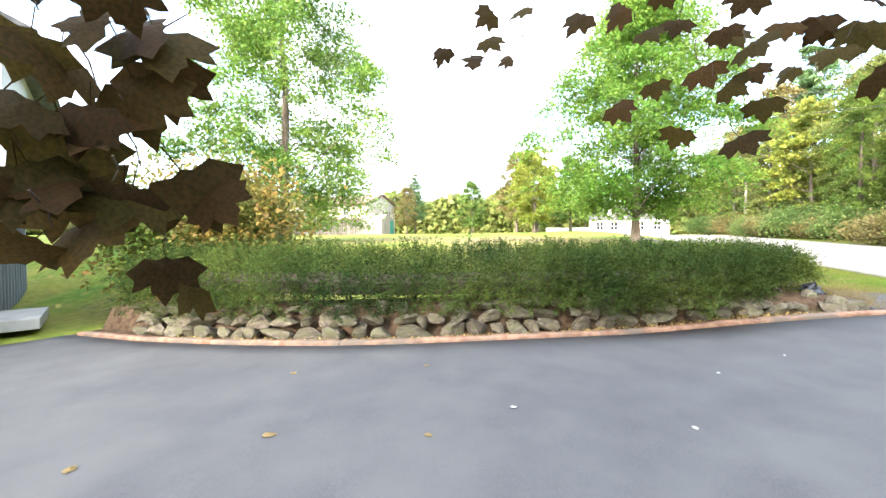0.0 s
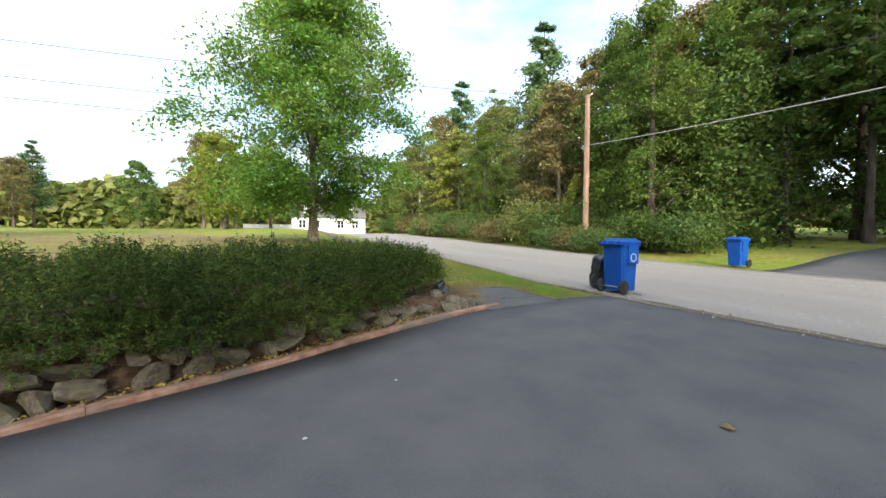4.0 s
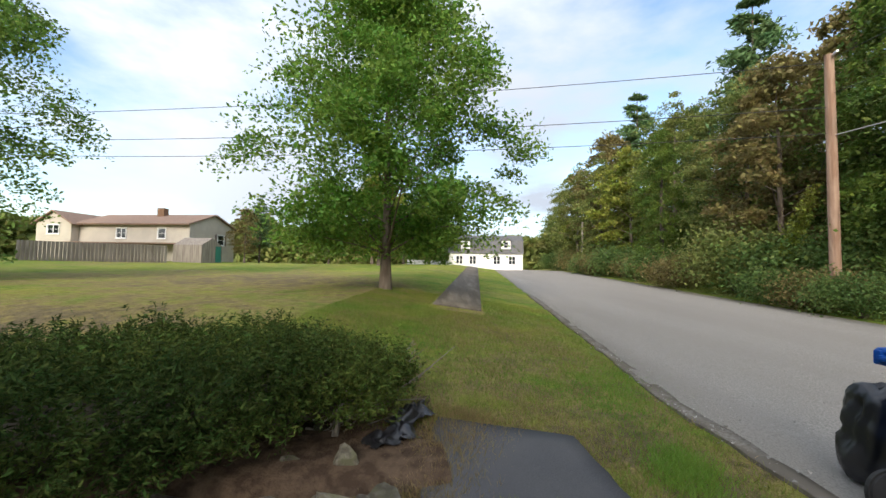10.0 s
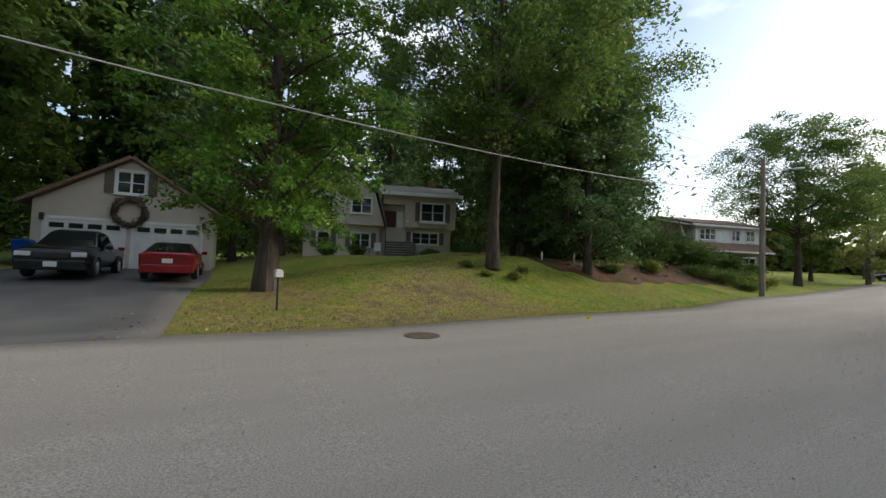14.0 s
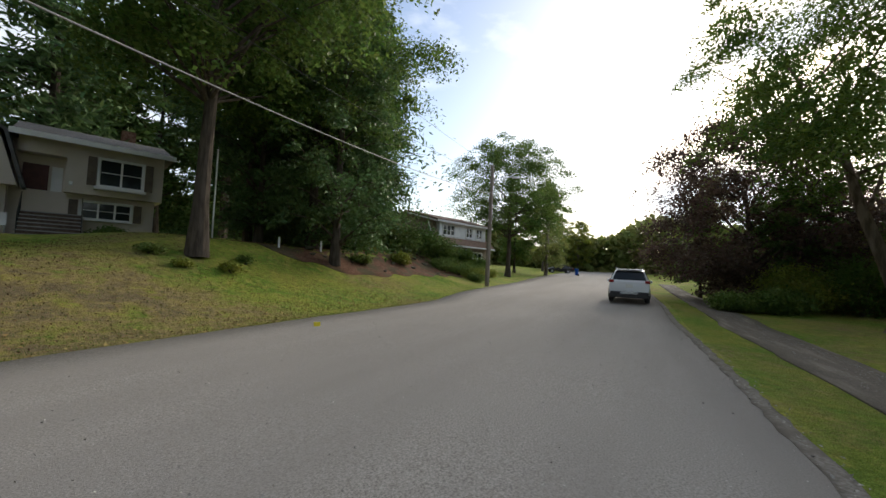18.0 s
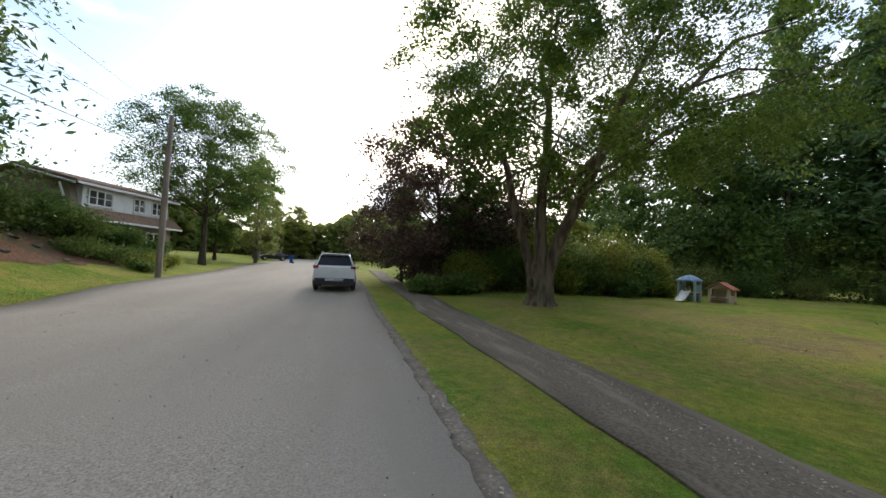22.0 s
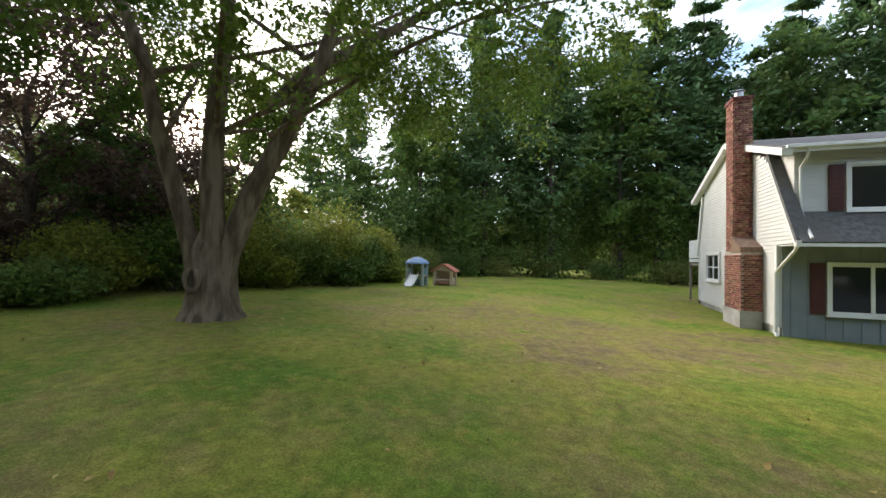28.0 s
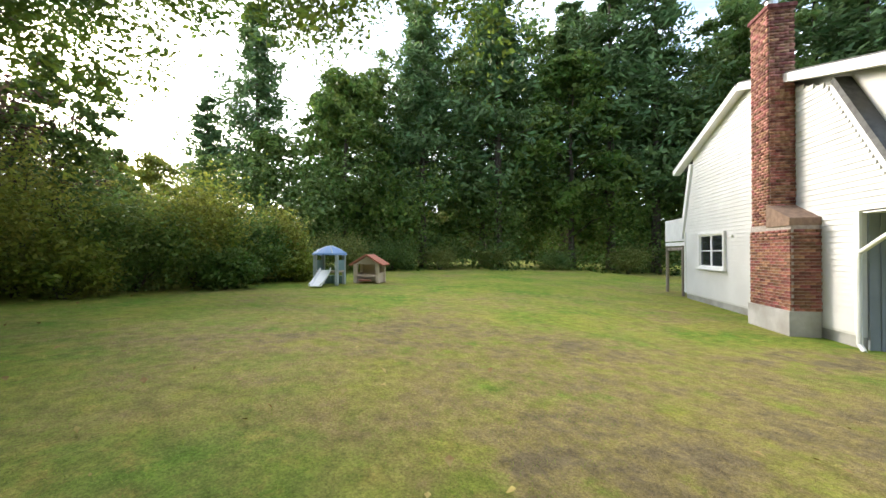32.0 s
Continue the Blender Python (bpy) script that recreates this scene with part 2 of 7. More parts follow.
M_BARKD = mat("dark_bark", (0.065, 0.052, 0.042), (0.11, 0.09, 0.072), 6.0, 0.95, bump=1.0, bscale=22, spec=0.1, stretch=(1, 1, 0.25))
M_BARKC = mat("old_maple_bark", (0.09, 0.068, 0.048), (0.2, 0.155, 0.115), 5.0, 0.95, bump=1.0, bscale=16, spec=0.1, stretch=(1, 1, 0.22), detail=9)
M_CHIP = mat("pale_chippings", (0.25, 0.235, 0.205), (0.4, 0.375, 0.335), 40.0, 0.9, island=0.3, spec=0.1)
M_FALLEN = mat("fallen_leaf", (0.28, 0.19, 0.07), (0.36, 0.28, 0.1), 20.0, 0.8, island=0.4, spec=0.1)
M_LITTER = mat("brown_leaf_litter", (0.13, 0.085, 0.045), (0.2, 0.14, 0.07), 20.0, 0.9, island=0.4, spec=0.1)
M_POLE = mat("pole_timber", (0.24, 0.15, 0.105), (0.34, 0.235, 0.175), 7.0, 0.9, bump=0.5, spec=0.1, stretch=(1, 1, 0.08))
M_POLEG = mat("grey_pole_timber", (0.2, 0.17, 0.14), (0.3, 0.26, 0.22), 7.0, 0.9, bump=0.4, spec=0.15, stretch=(1, 1, 0.08))
M_WIRE = mat("wire", (0.03, 0.03, 0.03), rough=0.6)
M_WIREL = mat("light_cable", (0.32, 0.31, 0.3), rough=0.6)
M_BIN = mat("blue_bin_plastic", (0.004, 0.062, 0.3), (0.006, 0.085, 0.38), 3.0, 0.5, bump=0.08, bscale=60, spec=0.25, col3=(0.01, 0.07, 0.25), scale3=5.0, lo3=0.55, hi3=0.75)
M_BADGE = mat("faded_white_print", (0.42, 0.52, 0.66), (0.3, 0.42, 0.6), 30.0, 0.5, detail=4)
M_BLACK = mat("black_plastic", (0.015, 0.015, 0.016), (0.03, 0.03, 0.032), 8.0, 0.45)
M_RUBBER = mat("rubber", (0.02, 0.02, 0.02), (0.035, 0.035, 0.035), 10.0, 0.85)
M_BAG = mat("black_bag_film", (0.018, 0.018, 0.02), (0.03, 0.03, 0.034), 5.0, 0.28, bump=0.3, bscale=9, spec=0.6)
M_WHITE = mat("white_paint", (0.78, 0.78, 0.76), (0.7, 0.7, 0.68), 2.0, 0.55, bump=0.05)
M_TRIM = mat("white_trim", (0.72, 0.72, 0.7), (0.8, 0.8, 0.78), 1.0, 0.5)
M_SIDING = mat("white_siding", (0.66, 0.655, 0.635), (0.6, 0.595, 0.575), 0.8, 0.55)
M_TAN = mat("tan_siding", (0.62, 0.545, 0.465), (0.57, 0.5, 0.425), 0.8, 0.7)
M_TAN2 = mat("sand_siding", (0.5, 0.45, 0.37), (0.45, 0.4, 0.33), 0.8, 0.7)
M_BROWN = mat("brown_siding", (0.33, 0.27, 0.215), (0.28, 0.225, 0.18), 0.8, 0.75)
M_GREYBLUE = mat("grey_blue_boards", (0.2, 0.225, 0.25), (0.235, 0.26, 0.285), 1.5, 0.65, bump=0.1)
M_SHINGLE = mat("grey_shingle", (0.085, 0.085, 0.088), (0.14, 0.14, 0.142), 8.0, 0.9, bump=0.5, bscale=20, col3=(0.11, 0.105, 0.1), scale3=0.5)
M_SHINGLEB = mat("brown_shingle", (0.2, 0.13, 0.095), (0.27, 0.18, 0.13), 8.0, 0.9, bump=0.5, bscale=20)
M_BRICK = mat("brick", (0.2, 0.085, 0.06), (0.34, 0.175, 0.13), 9.0, 0.85, bump=0.4, rand=0.5, spec=0.2)
M_MORTAR = mat("mortar", (0.36, 0.31, 0.28), (0.45, 0.4, 0.36), 12.0, 0.95, bump=0.4)
M_CONC = mat("concrete", (0.4, 0.39, 0.37), (0.48, 0.47, 0.45), 2.5, 0.9, bump=0.3, col3=(0.33, 0.31, 0.28), scale3=0.9, spec=0.2)
M_SHUTTER = mat("dark_red_shutter", (0.075, 0.02, 0.018), (0.1, 0.028, 0.024), 3.0, 0.5)
M_SHUTB = mat("brown_shutter", (0.13, 0.1, 0.08), (0.17, 0.13, 0.1), 3.0, 0.6)
M_METAL = mat("galvanised_metal", (0.5, 0.51, 0.52), (0.6, 0.61, 0.62), 4.0, 0.38, 0.9)
M_CAST = mat("cast_iron", (0.12, 0.09, 0.07), (0.16, 0.12, 0.095), 14.0, 0.85, 0.1, bump=0.4, spec=0.2)
M_YELLOW = mat("yellow_plastic", (0.75, 0.62, 0.04), rough=0.5)
M_CARW = mat("silver_car_paint", (0.72, 0.74, 0.77), (0.75, 0.77, 0.8), 1.0, 0.32, 0.1, spec=0.6)
M_CARR = mat("red_car_paint", (0.22, 0.012, 0.018), (0.26, 0.016, 0.022), 1.0, 0.25, 0.2, spec=0.6)
M_CARB = mat("black_car_paint", (0.012, 0.013, 0.014), (0.016, 0.017, 0.018), 1.0, 0.22, 0.2, spec=0.6)
M_TAIL = mat("red_lens", (0.26, 0.01, 0.01), rough=0.2, spec=0.6)
M_LAMPL = mat("clear_lens", (0.6, 0.6, 0.6), rough=0.15, spec=0.7)
M_GREENP = mat("green_paint", (0.02, 0.16, 0.12), (0.03, 0.19, 0.14), 2.0, 0.5)
M_PLATE = mat("number_plate", (0.7, 0.7, 0.68), rough=0.5)


def glassmat(name, col, rough=0.05):
    m = mat(name, col, rough=rough, spec=0.35 if "car" in name else 0.6)
    return m


M_GLASS = glassmat("dark_window_glass", (0.02, 0.024, 0.028))
M_CARGLASS = glassmat("car_glass", (0.015, 0.018, 0.02), 0.03)
L_MAPLE = leafmat("green_maple_leaf", (0.098, 0.220, 0.030), (0.183, 0.287, 0.049))
L_OAK = leafmat("oak_leaf", (0.085, 0.16, 0.032), (0.15, 0.215, 0.05))
L_DARK = leafmat("dark_leaf", (0.08, 0.145, 0.04), (0.135, 0.195, 0.052))
L_OLIVE = leafmat("olive_leaf", (0.15, 0.2, 0.05), (0.23, 0.24, 0.075), thin=0.5)
L_YEL = leafmat("yellowing_leaf", (0.189, 0.246, 0.038), (0.293, 0.293, 0.056))
L_BRONZE = leafmat("bronze_leaf", (0.17, 0.15, 0.055), (0.23, 0.185, 0.07))
L_PURPLE = leafmat("purple_leaf", (0.07, 0.046, 0.036), (0.12, 0.082, 0.058))
L_PINE = leafmat("pine_needle", (0.075, 0.145, 0.055), (0.12, 0.19, 0.065), thin=0.3)
L_YEW = mat("yew_needle", (0.022, 0.046, 0.012), (0.098, 0.135, 0.028), scale=0.7, rough=0.75, island=0.6, thin=0.22, spec=0.1, lo=0.35, hi=0.65)
L_CRIM = mat("crimson_maple_leaf", (0.032, 0.023, 0.006), (0.055, 0.033, 0.009), 14.0, 0.7, rand=0.35, thin=0.5, spec=0.12)
L_SHADE = leafmat("shade_maple_leaf", (0.07, 0.132, 0.022), (0.145, 0.2, 0.034))
L_DEAD = leafmat("dead_needle", (0.17, 0.12, 0.06), (0.27, 0.2, 0.11))
L_CLOVER = leafmat("clover_leaf", (0.14, 0.29, 0.04), (0.24, 0.36, 0.06), island=0.2)
L_BUSH = leafmat("bush_leaf", (0.11, 0.185, 0.04), (0.185, 0.235, 0.06))
L_RED = leafmat("turning_leaf", (0.192, 0.072, 0.036), (0.240, 0.132, 0.036))
L_LIGHT = leafmat("light_green_leaf", (0.122, 0.232, 0.037), (0.195, 0.287, 0.061))
L_TURN = leafmat("turning_bush_leaf", (0.110, 0.183, 0.037), (0.293, 0.183, 0.049), island=0.45)
L_GRASS = leafmat("grass_blade", (0.15, 0.25, 0.032), (0.28, 0.29, 0.06), island=0.3, thin=0.5)
L_DRY = leafmat("dry_grass_blade", (0.3, 0.23, 0.1), (0.36, 0.28, 0.13), island=0.25, thin=0.6)


# ---- the lie of the land ----
E_U, E_V, ORIGIN = Vector((0.93, 0.3676)), Vector((-0.3676, 0.93)), Vector((0.6, -0.85))


def smooth(a):
    a = np.clip(a, 0, 1)
    return a * a * (3 - 2 * a)


def uv(x, y):
    dx, dy = x - ORIGIN.x, y - ORIGIN.y
    return dx * E_U.x + dy * E_U.y, dx * E_V.x + dy * E_V.y


def xy(u, v):
    return ORIGIN.x + u * E_U.x + v * E_V.x, ORIGIN.y + u * E_U.y + v * E_V.y


def edge(u):
    """The near edge of the road, which bends a little."""
    return 0.075 * np.maximum(-u - 2, 0) + 0.2 * smooth((u - 8) / 4) + 0.012 * np.maximum(u - 22, 0)


def road_w(u):
    """The width of the street, a little more beside the bank than towards the crest."""
    return np.interp(u, [-30, -9, -2, 4, 13, 19, 25, 36, 63], [8.4, 8.4, 9.1, 9.4, 9.4, 9.6, 10.0, 10.8, 12.0])


def land(x, y):
    """Height of the ground, in street terms: the road dips by the drive, the far side and the lawn beyond the hedge rise, the house side falls."""
    u, v = uv(np.asarray(x, float), np.asarray(y, float))
    road = np.interp(u, [-120, -45, -12, -2, 8, 16, 25, 45, 120], [1.9, 1.6, 0.5, 0.14, -0.02, 0.02, -0.05, 0.25, 2.6])
    w = v - edge(u)
    near, far = np.maximum(-w, 0), np.maximum(w - road_w(u), 0)
    up = smooth((1.5 - u) / 6.0)
    road = road * (1 - 0.4 * up * smooth(near / 30))
    lawn = up * (0.13 * np.minimum(near, 5) + 0.012 * np.clip(near - 5, 0, 40))
    fall = (up - 1) * ((0.36 - 0.25 * smooth((u - 12) / 12)) * smooth(near / 6.5) + 0.28 * smooth((near - 8) / 10) * (1 - 0.5 * smooth((u - 18) / 10)))
    right = smooth((u - 4) / 9.0) * smooth((60 - u) / 25)
    bank = (0.55 + 1.0 * right) * smooth(far / 7) + (0.4 + 0.2 * right) * smooth((far - 6) / 9) + 0.02 * np.clip(far - 18, 0, 60)
    rise = 0.2 * smooth((u - 19) / 8) * smooth((near - 2) / 4)
    crown = 0.18 * smooth((u - 24) / 6) * (1 - smooth(near / 5))
    shelf = 0.75 * smooth((far - 3.4) / 3.6) * smooth((u - 12) / 6) * smooth((62 - u) / 15) * (1 - smooth((far - 9) / 5) * smooth((27 - u) / 6))
    return road + lawn + fall + rise + bank + crown + shelf


def ground_z(x, y):
    return float(land(x, y))


# ---- building helpers ----
def part(name, bm, material, parent=None, label=""):
    me = bpy.data.meshes.new(name)
    bm.to_mesh(me)
    bm.free()
    if material:
        me.materials.append(material)
    ob = new(name, me)
    if parent:
        ob.parent = parent
    if label:
        ob["label"] = label
    return ob


def thing(name, label, category, m=None, group="", kind=""):
    ob = new(name)
    ob.empty_display_size = 0.1
    if m is not None:
        ob.matrix_world = m
    return tagged(ob, label, category, group, kind)


def box(bm, c, s, m=None, bevel=0.0):
    r = bmesh.ops.create_cube(bm, size=1.0)
    bmesh.ops.transform(bm, matrix=Matrix.Translation(c) @ Matrix.Diagonal((*s, 1)), verts=r["verts"])
    if bevel:
        es = list({e for v in r["verts"] for e in v.link_edges})
        out = bmesh.ops.bevel(bm, geom=es, offset=bevel, segments=2, affect="EDGES", profile=0.6)
        vs = list({v for f in out["faces"] for v in f.verts} | {v for v in r["verts"] if v.is_valid})
    else:
        vs = r["verts"]
    if m is not None:
        bmesh.ops.transform(bm, matrix=m, verts=[v for v in vs if v.is_valid])
    return bm


def boxes(*items, bevel=0.0):
    bm = bmesh.new()
    for it in items:
        box(bm, *it, bevel=bevel)
    return bm


def cyl(bm, a, b, r1, r2=None, seg=10, caps=True):
    a, b = Vector(a), Vector(b)
    d = b - a
    m = Matrix.Translation((a + b) / 2) @ d.to_track_quat("Z", "Y").to_matrix().to_4x4()
    bmesh.ops.create_cone(bm, cap_ends=caps, segments=seg, radius1=r1, radius2=r1 if r2 is None else r2, depth=d.length, matrix=m)
    return bm


def prism(bm, outline, y0, y1):
    """A solid with an outline in x and z, from y0 to y1."""
    a = [bm.verts.new((x, y0, z)) for x, z in outline]
    b = [bm.verts.new((x, y1, z)) for x, z in outline]
    k = len(a)
    bm.faces.new(a)
    bm.faces.new(b[::-1])
    for i in range(k):
        bm.faces.new((a[i], b[i], b[(i + 1) % k], a[(i + 1) % k]))
    bmesh.ops.recalc_face_normals(bm, faces=bm.faces)
    return bm


def tube(bm, pts, radii, seg=8):
    """A tapering tube along points."""
    pts = [Vector(p) for p in pts]
    rings, side = [], None
    for i, p in enumerate(pts):
        d = (pts[min(i + 1, len(pts) - 1)] - pts[max(i - 1, 0)]).normalized()
        if side is None:
            side = d.orthogonal().normalized()
        side = (side - d * side.dot(d)).normalized()
        other = d.cross(side)
        rings.append([bm.verts.new(p + radii[i] * (math.cos(6.2832 * k / seg) * side + math.sin(6.2832 * k / seg) * other)) for k in range(seg)])
    for a, b in zip(rings, rings[1:]):
        for k in range(seg):
            bm.faces.new((a[k], a[(k + 1) % seg], b[(k + 1) % seg], b[k]))
    bm.faces.new(rings[0][::-1])
    bm.faces.new(rings[-1])
    return bm


def mesh_object(name, verts, faces, material, parent=None, smoothed=False):
    """A mesh from numpy arrays of corners and quads."""
    me = bpy.data.meshes.new(name)
    verts, faces = np.asarray(verts, np.float32), np.asarray(faces, np.int32)
    me.vertices.add(len(verts))
    me.vertices.foreach_set("co", verts.ravel())
    k = faces.shape[1]
    me.loops.add(faces.size)
    me.loops.foreach_set("vertex_index", faces.ravel())
    me.polygons.add(len(faces))
    me.polygons.foreach_set("loop_start", np.arange(0, faces.size, k, dtype=np.int32))
    me.polygons.foreach_set("loop_total", np.full(len(faces), k, np.int32))
    if smoothed:
        me.polygons.foreach_set("use_smooth", np.ones(len(faces), bool))
    me.update(calc_edges=True)
    me.materials.append(material)
    ob = new(name, me)
    if parent:
        ob.parent = parent
    return ob


def strip(name, rows, material, lift=0.02, thick=0.08, label="", category="", parent=None):
    """A draped sheet: rows of points across, each a list of (x, y), with sides that go into the ground."""
    n, k = len(rows), len(rows[0])
    top = np.array([[(x, y, ground_z(x, y) + lift) for x, y in r] for r in rows])
    low = top.copy()
    low[..., 2] -= thick
    v = np.concatenate([top.reshape(-1, 3), low.reshape(-1, 3)])
    q = []
    for i in range(n - 1):
        for j in range(k - 1):
            a = i * k + j
            q.append((a, a + 1, a + k + 1, a + k))
    o = n * k
    ring = [j for j in range(k)] + [i * k + k - 1 for i in range(1, n)] + [(n - 1) * k + j for j in range(k - 2, -1, -1)] + [i * k for i in range(n - 2, 0, -1)]
    for a, b in zip(ring, ring[1:] + ring[:1]):
        q.append((b, a, a + o, b + o))
    ob = mesh_object(name, v, q, material, parent)
    ob.data.polygons.foreach_set("use_smooth", np.arange(len(q)) < (n - 1) * (k - 1))
    return tagged(ob, label, category, kind="structure") if category else ob


RNG = np.random.default_rng(7)


def leaf_sheet(name, pts, size, material, parent=None, wide=0.55, up=0.5, droop=0.3, vary=0.4, rng=None):
    """One mesh of many small folded leaves, each its own island, at the given points."""
    rng = rng or RNG
    n = len(pts)
    d = rng.normal(size=(n, 3))
    d[:, 2] = d[:, 2] * 0.6 - droop
    d /= np.linalg.norm(d, axis=1, keepdims=True)
    nrm = rng.normal(size=(n, 3)) * (1 - up)
    nrm[:, 2] += up
    side = np.cross(d, nrm)
    side /= np.linalg.norm(side, axis=1, keepdims=True) + 1e-6
    top = np.cross(side, d)
    ln = (size * (1 + vary * rng.uniform(-1, 1, n)))[:, None]
    w = ln * wide * 0.5
    p = np.asarray(pts)
    v = np.stack([p - d * ln * 0.5, p + side * w + top * w * 0.35 - d * ln * 0.08, p + d * ln * 0.5, p - side * w + top * w * 0.35 - d * ln * 0.08], 1).reshape(-1, 3)
    return mesh_object(name, v, np.arange(4 * n).reshape(n, 4), material, parent)


# ---- ground, road, drives, walks ----
def fine(a, b, step, far):
    mid = list(np.arange(a, b + step / 2, step))
    out = [step * 1.6 ** k for k in range(1, 14)]
    lo = a - np.cumsum(out)
    hi = b + np.cumsum(out)
    return np.array(sorted(x for x in lo if x > -far) + mid + sorted(x for x in hi if x < far))


def inside(px, py, poly):
    hit = np.zeros(px.shape, bool)
    n = len(poly)
    for i in range(n):
        (x1, y1), (x2, y2) = poly[i], poly[(i + 1) % n]
        cond = ((y1 > py) != (y2 > py)) & (px < (x2 - x1) * (py - y1) / ((y2 - y1) or 1e-9) + x1)
        hit ^= cond
    return hit


def curve_at(pts, k):
    """k points evenly along a smooth line through pts."""
    p = np.array(pts, float)
    d = np.r_[0, np.cumsum(np.hypot(*np.diff(p, axis=0).T))]
    s = np.linspace(0, d[-1], k)
    q = np.stack([np.interp(s, d, p[:, 0]), np.interp(s, d, p[:, 1])], 1)
    for _ in range(2):
        q[1:-1] = 0.25 * q[:-2] + 0.5 * q[1:-1] + 0.25 * q[2:]
    return q


KERB = [(1.75, -3.0), (2.25, -3.85), (2.75, -4.6), (3.2, -5.25), (4.15, -6.3), (5.3, -7.45), (6.3, -8.5), (7.1, -9.6), (7.75, -10.9), (8.4, -12.6), (8.9, -14.5)]
DRIVE_L = curve_at([xy(0.5, 0.0), xy(0.32, -0.5), xy(0.3, -1.3), xy(0.2, -1.9)] + KERB, 40)
DRIVE_R = curve_at([(9.4, 2.65), (10.5, 1.0), (12.0, -1.0), (13.4, -3.0), (14.5, -5.5), (15.0, -8.0), (15.0, -11.0), (15.0, -13.0), (14.6, -15.0)], 40)
FAR_L = [xy(-1.5, 9.0), xy(-1.5, 14), xy(-1.7, 20.2), xy(-1.4, 23.0)]
FAR_R = [xy(4.1, 9.2), xy(4.3, 14), xy(5.0, 19.5), xy(5.0, 22.8)]

xs, ys = fine(-24, 46, 0.5, 900), fine(-30, 34, 0.5, 900)
GX, GY = np.meshgrid(xs, ys)
GZ = land(GX, GY)
gu, gv = uv(GX, GY)
gw = gv - edge(gu)
paved = ((gw > 0.35) & (gw < road_w(gu) - 0.35)) | inside(GX, GY, [tuple(p) for p in DRIVE_L[2:]] + [tuple(p) for p in DRIVE_R[::-1]])
GZ = GZ - 0.07 * paved
nx, ny = len(xs), len(ys)
gi = np.arange(nx * ny).reshape(ny, nx)
gq = np.stack([gi[:-1, :-1], gi[:-1, 1:], gi[1:, 1:], gi[1:, :-1]], -1).reshape(-1, 4)
ground = mesh_object("ground", np.stack([GX, GY, GZ], -1).reshape(-1, 3), gq, M_GRASS, smoothed=True)
tagged(ground, "uneven lawn, green with dry brown patches", "lawn", kind="structure")

us = np.r_[np.arange(-150, -30, 6.0), np.arange(-30, 60, 1.0), np.arange(60, 260, 8.0)]
rag = np.random.default_rng(3).normal(size=(len(us), 2)) * 0.035
road_rows = [[xy(u, edge(u) + (rag[i, 0] if k == 0 else 0) + (road_w(u) + (rag[i, 1] if k == 8 else 0)) * k / 8) for k in range(9)] for i, u in enumerate(us)]
strip("road", road_rows, M_ROAD, 0.03, 0.1, "worn grey asphalt street with crumbling edges", "road")
drive_rows = [[tuple(a + (b - a) * k / 16) for k in range(17)] for a, b in zip(DRIVE_L, DRIVE_R)]
strip("driveway", drive_rows, M_DRIVE, 0.035, 0.1, "dark sealed asphalt driveway curving to the street", "driveway")
PAD = [(-1.25, -2.62), (-0.95, -1.47), (0.42, -1.2), (0.5, -2.0), (0.15, -2.78)]
pad = [[xy(-1.22 + 0.3 * (1 - k / 8) * 0.9 + (1.62 - 0.3 * (1 - k / 8) * 0.6) * i / 8, -1.45 + 0.2 * i / 8 - (1.2 + 0.3 * i / 8) * k / 8 + 0.02 * math.sin(i * 3 + k)) for k in range(9)] for i in range(9)]
strip("driveway_pad", pad, M_DRIVE, 0.04, 0.1, "dark asphalt pad at the edge of the driveway", "driveway")
far_rows = [[tuple(np.array(a) + (np.array(b) - np.array(a)) * k / 8) for k in range(9)] for a, b in zip(curve_at(FAR_L, 14), curve_at(FAR_R, 14))]
strip("driveway_far", far_rows, M_DRIVE2, 0.03, 0.1, "dark asphalt driveway up to a two-car garage", "driveway")
ws = np.arange(9.5, 60, 0.8)
wob = np.random.default_rng(5).normal(size=(len(ws), 2)) * 0.04
strip("pavement_right", [[xy(u, -1.2 - 0.53 * k + (wob[i, 0] if k == 0 else wob[i, 1] if k == 3 else 0)) for k in range(4)] for i, u in enumerate(ws)], M_WALK, 0.025, 0.06, "old cracked asphalt pavement between strips of grass", "pavement")
wl2 = np.arange(-60, -6.6, 1.2)
strip("pavement_left", [[xy(u, edge(u) - 2.1 - 0.4 * k) for k in range(4)] for u in wl2], M_WALK, 0.025, 0.06, "narrow asphalt pavement beside the lawn", "pavement")

rng = np.random.default_rng(6)
us = np.arange(0.3, 9.8, 0.2)
seam = [(rng.uniform(-0.05, 0.05) - 0.14, rng.uniform(-0.04, 0.04) + 0.09) for _ in us]
strip("road_edge", [[xy(u, a), xy(u, (a + c) / 2), xy(u, c)] for u, (a, c) in zip(us, seam)], M_WALK, 0.043, 0.1, "broken dark seam where the drive meets the street", "road")
for u0, u1, k in ((-14, 0.4, 0.0), (9.6, 40, 0.0)):
    us = np.arange(u0, u1, 0.25)
    strip("road_edge", [[xy(u, edge(u) - 0.09 + rng.uniform(-0.03, 0.03)), xy(u, edge(u) + 0.02), xy(u, edge(u) + 0.11 + rng.uniform(-0.03, 0.03))] for u in us], M_EDGE, 0.033, 0.1, "crumbling dusty asphalt edge of the street", "road")


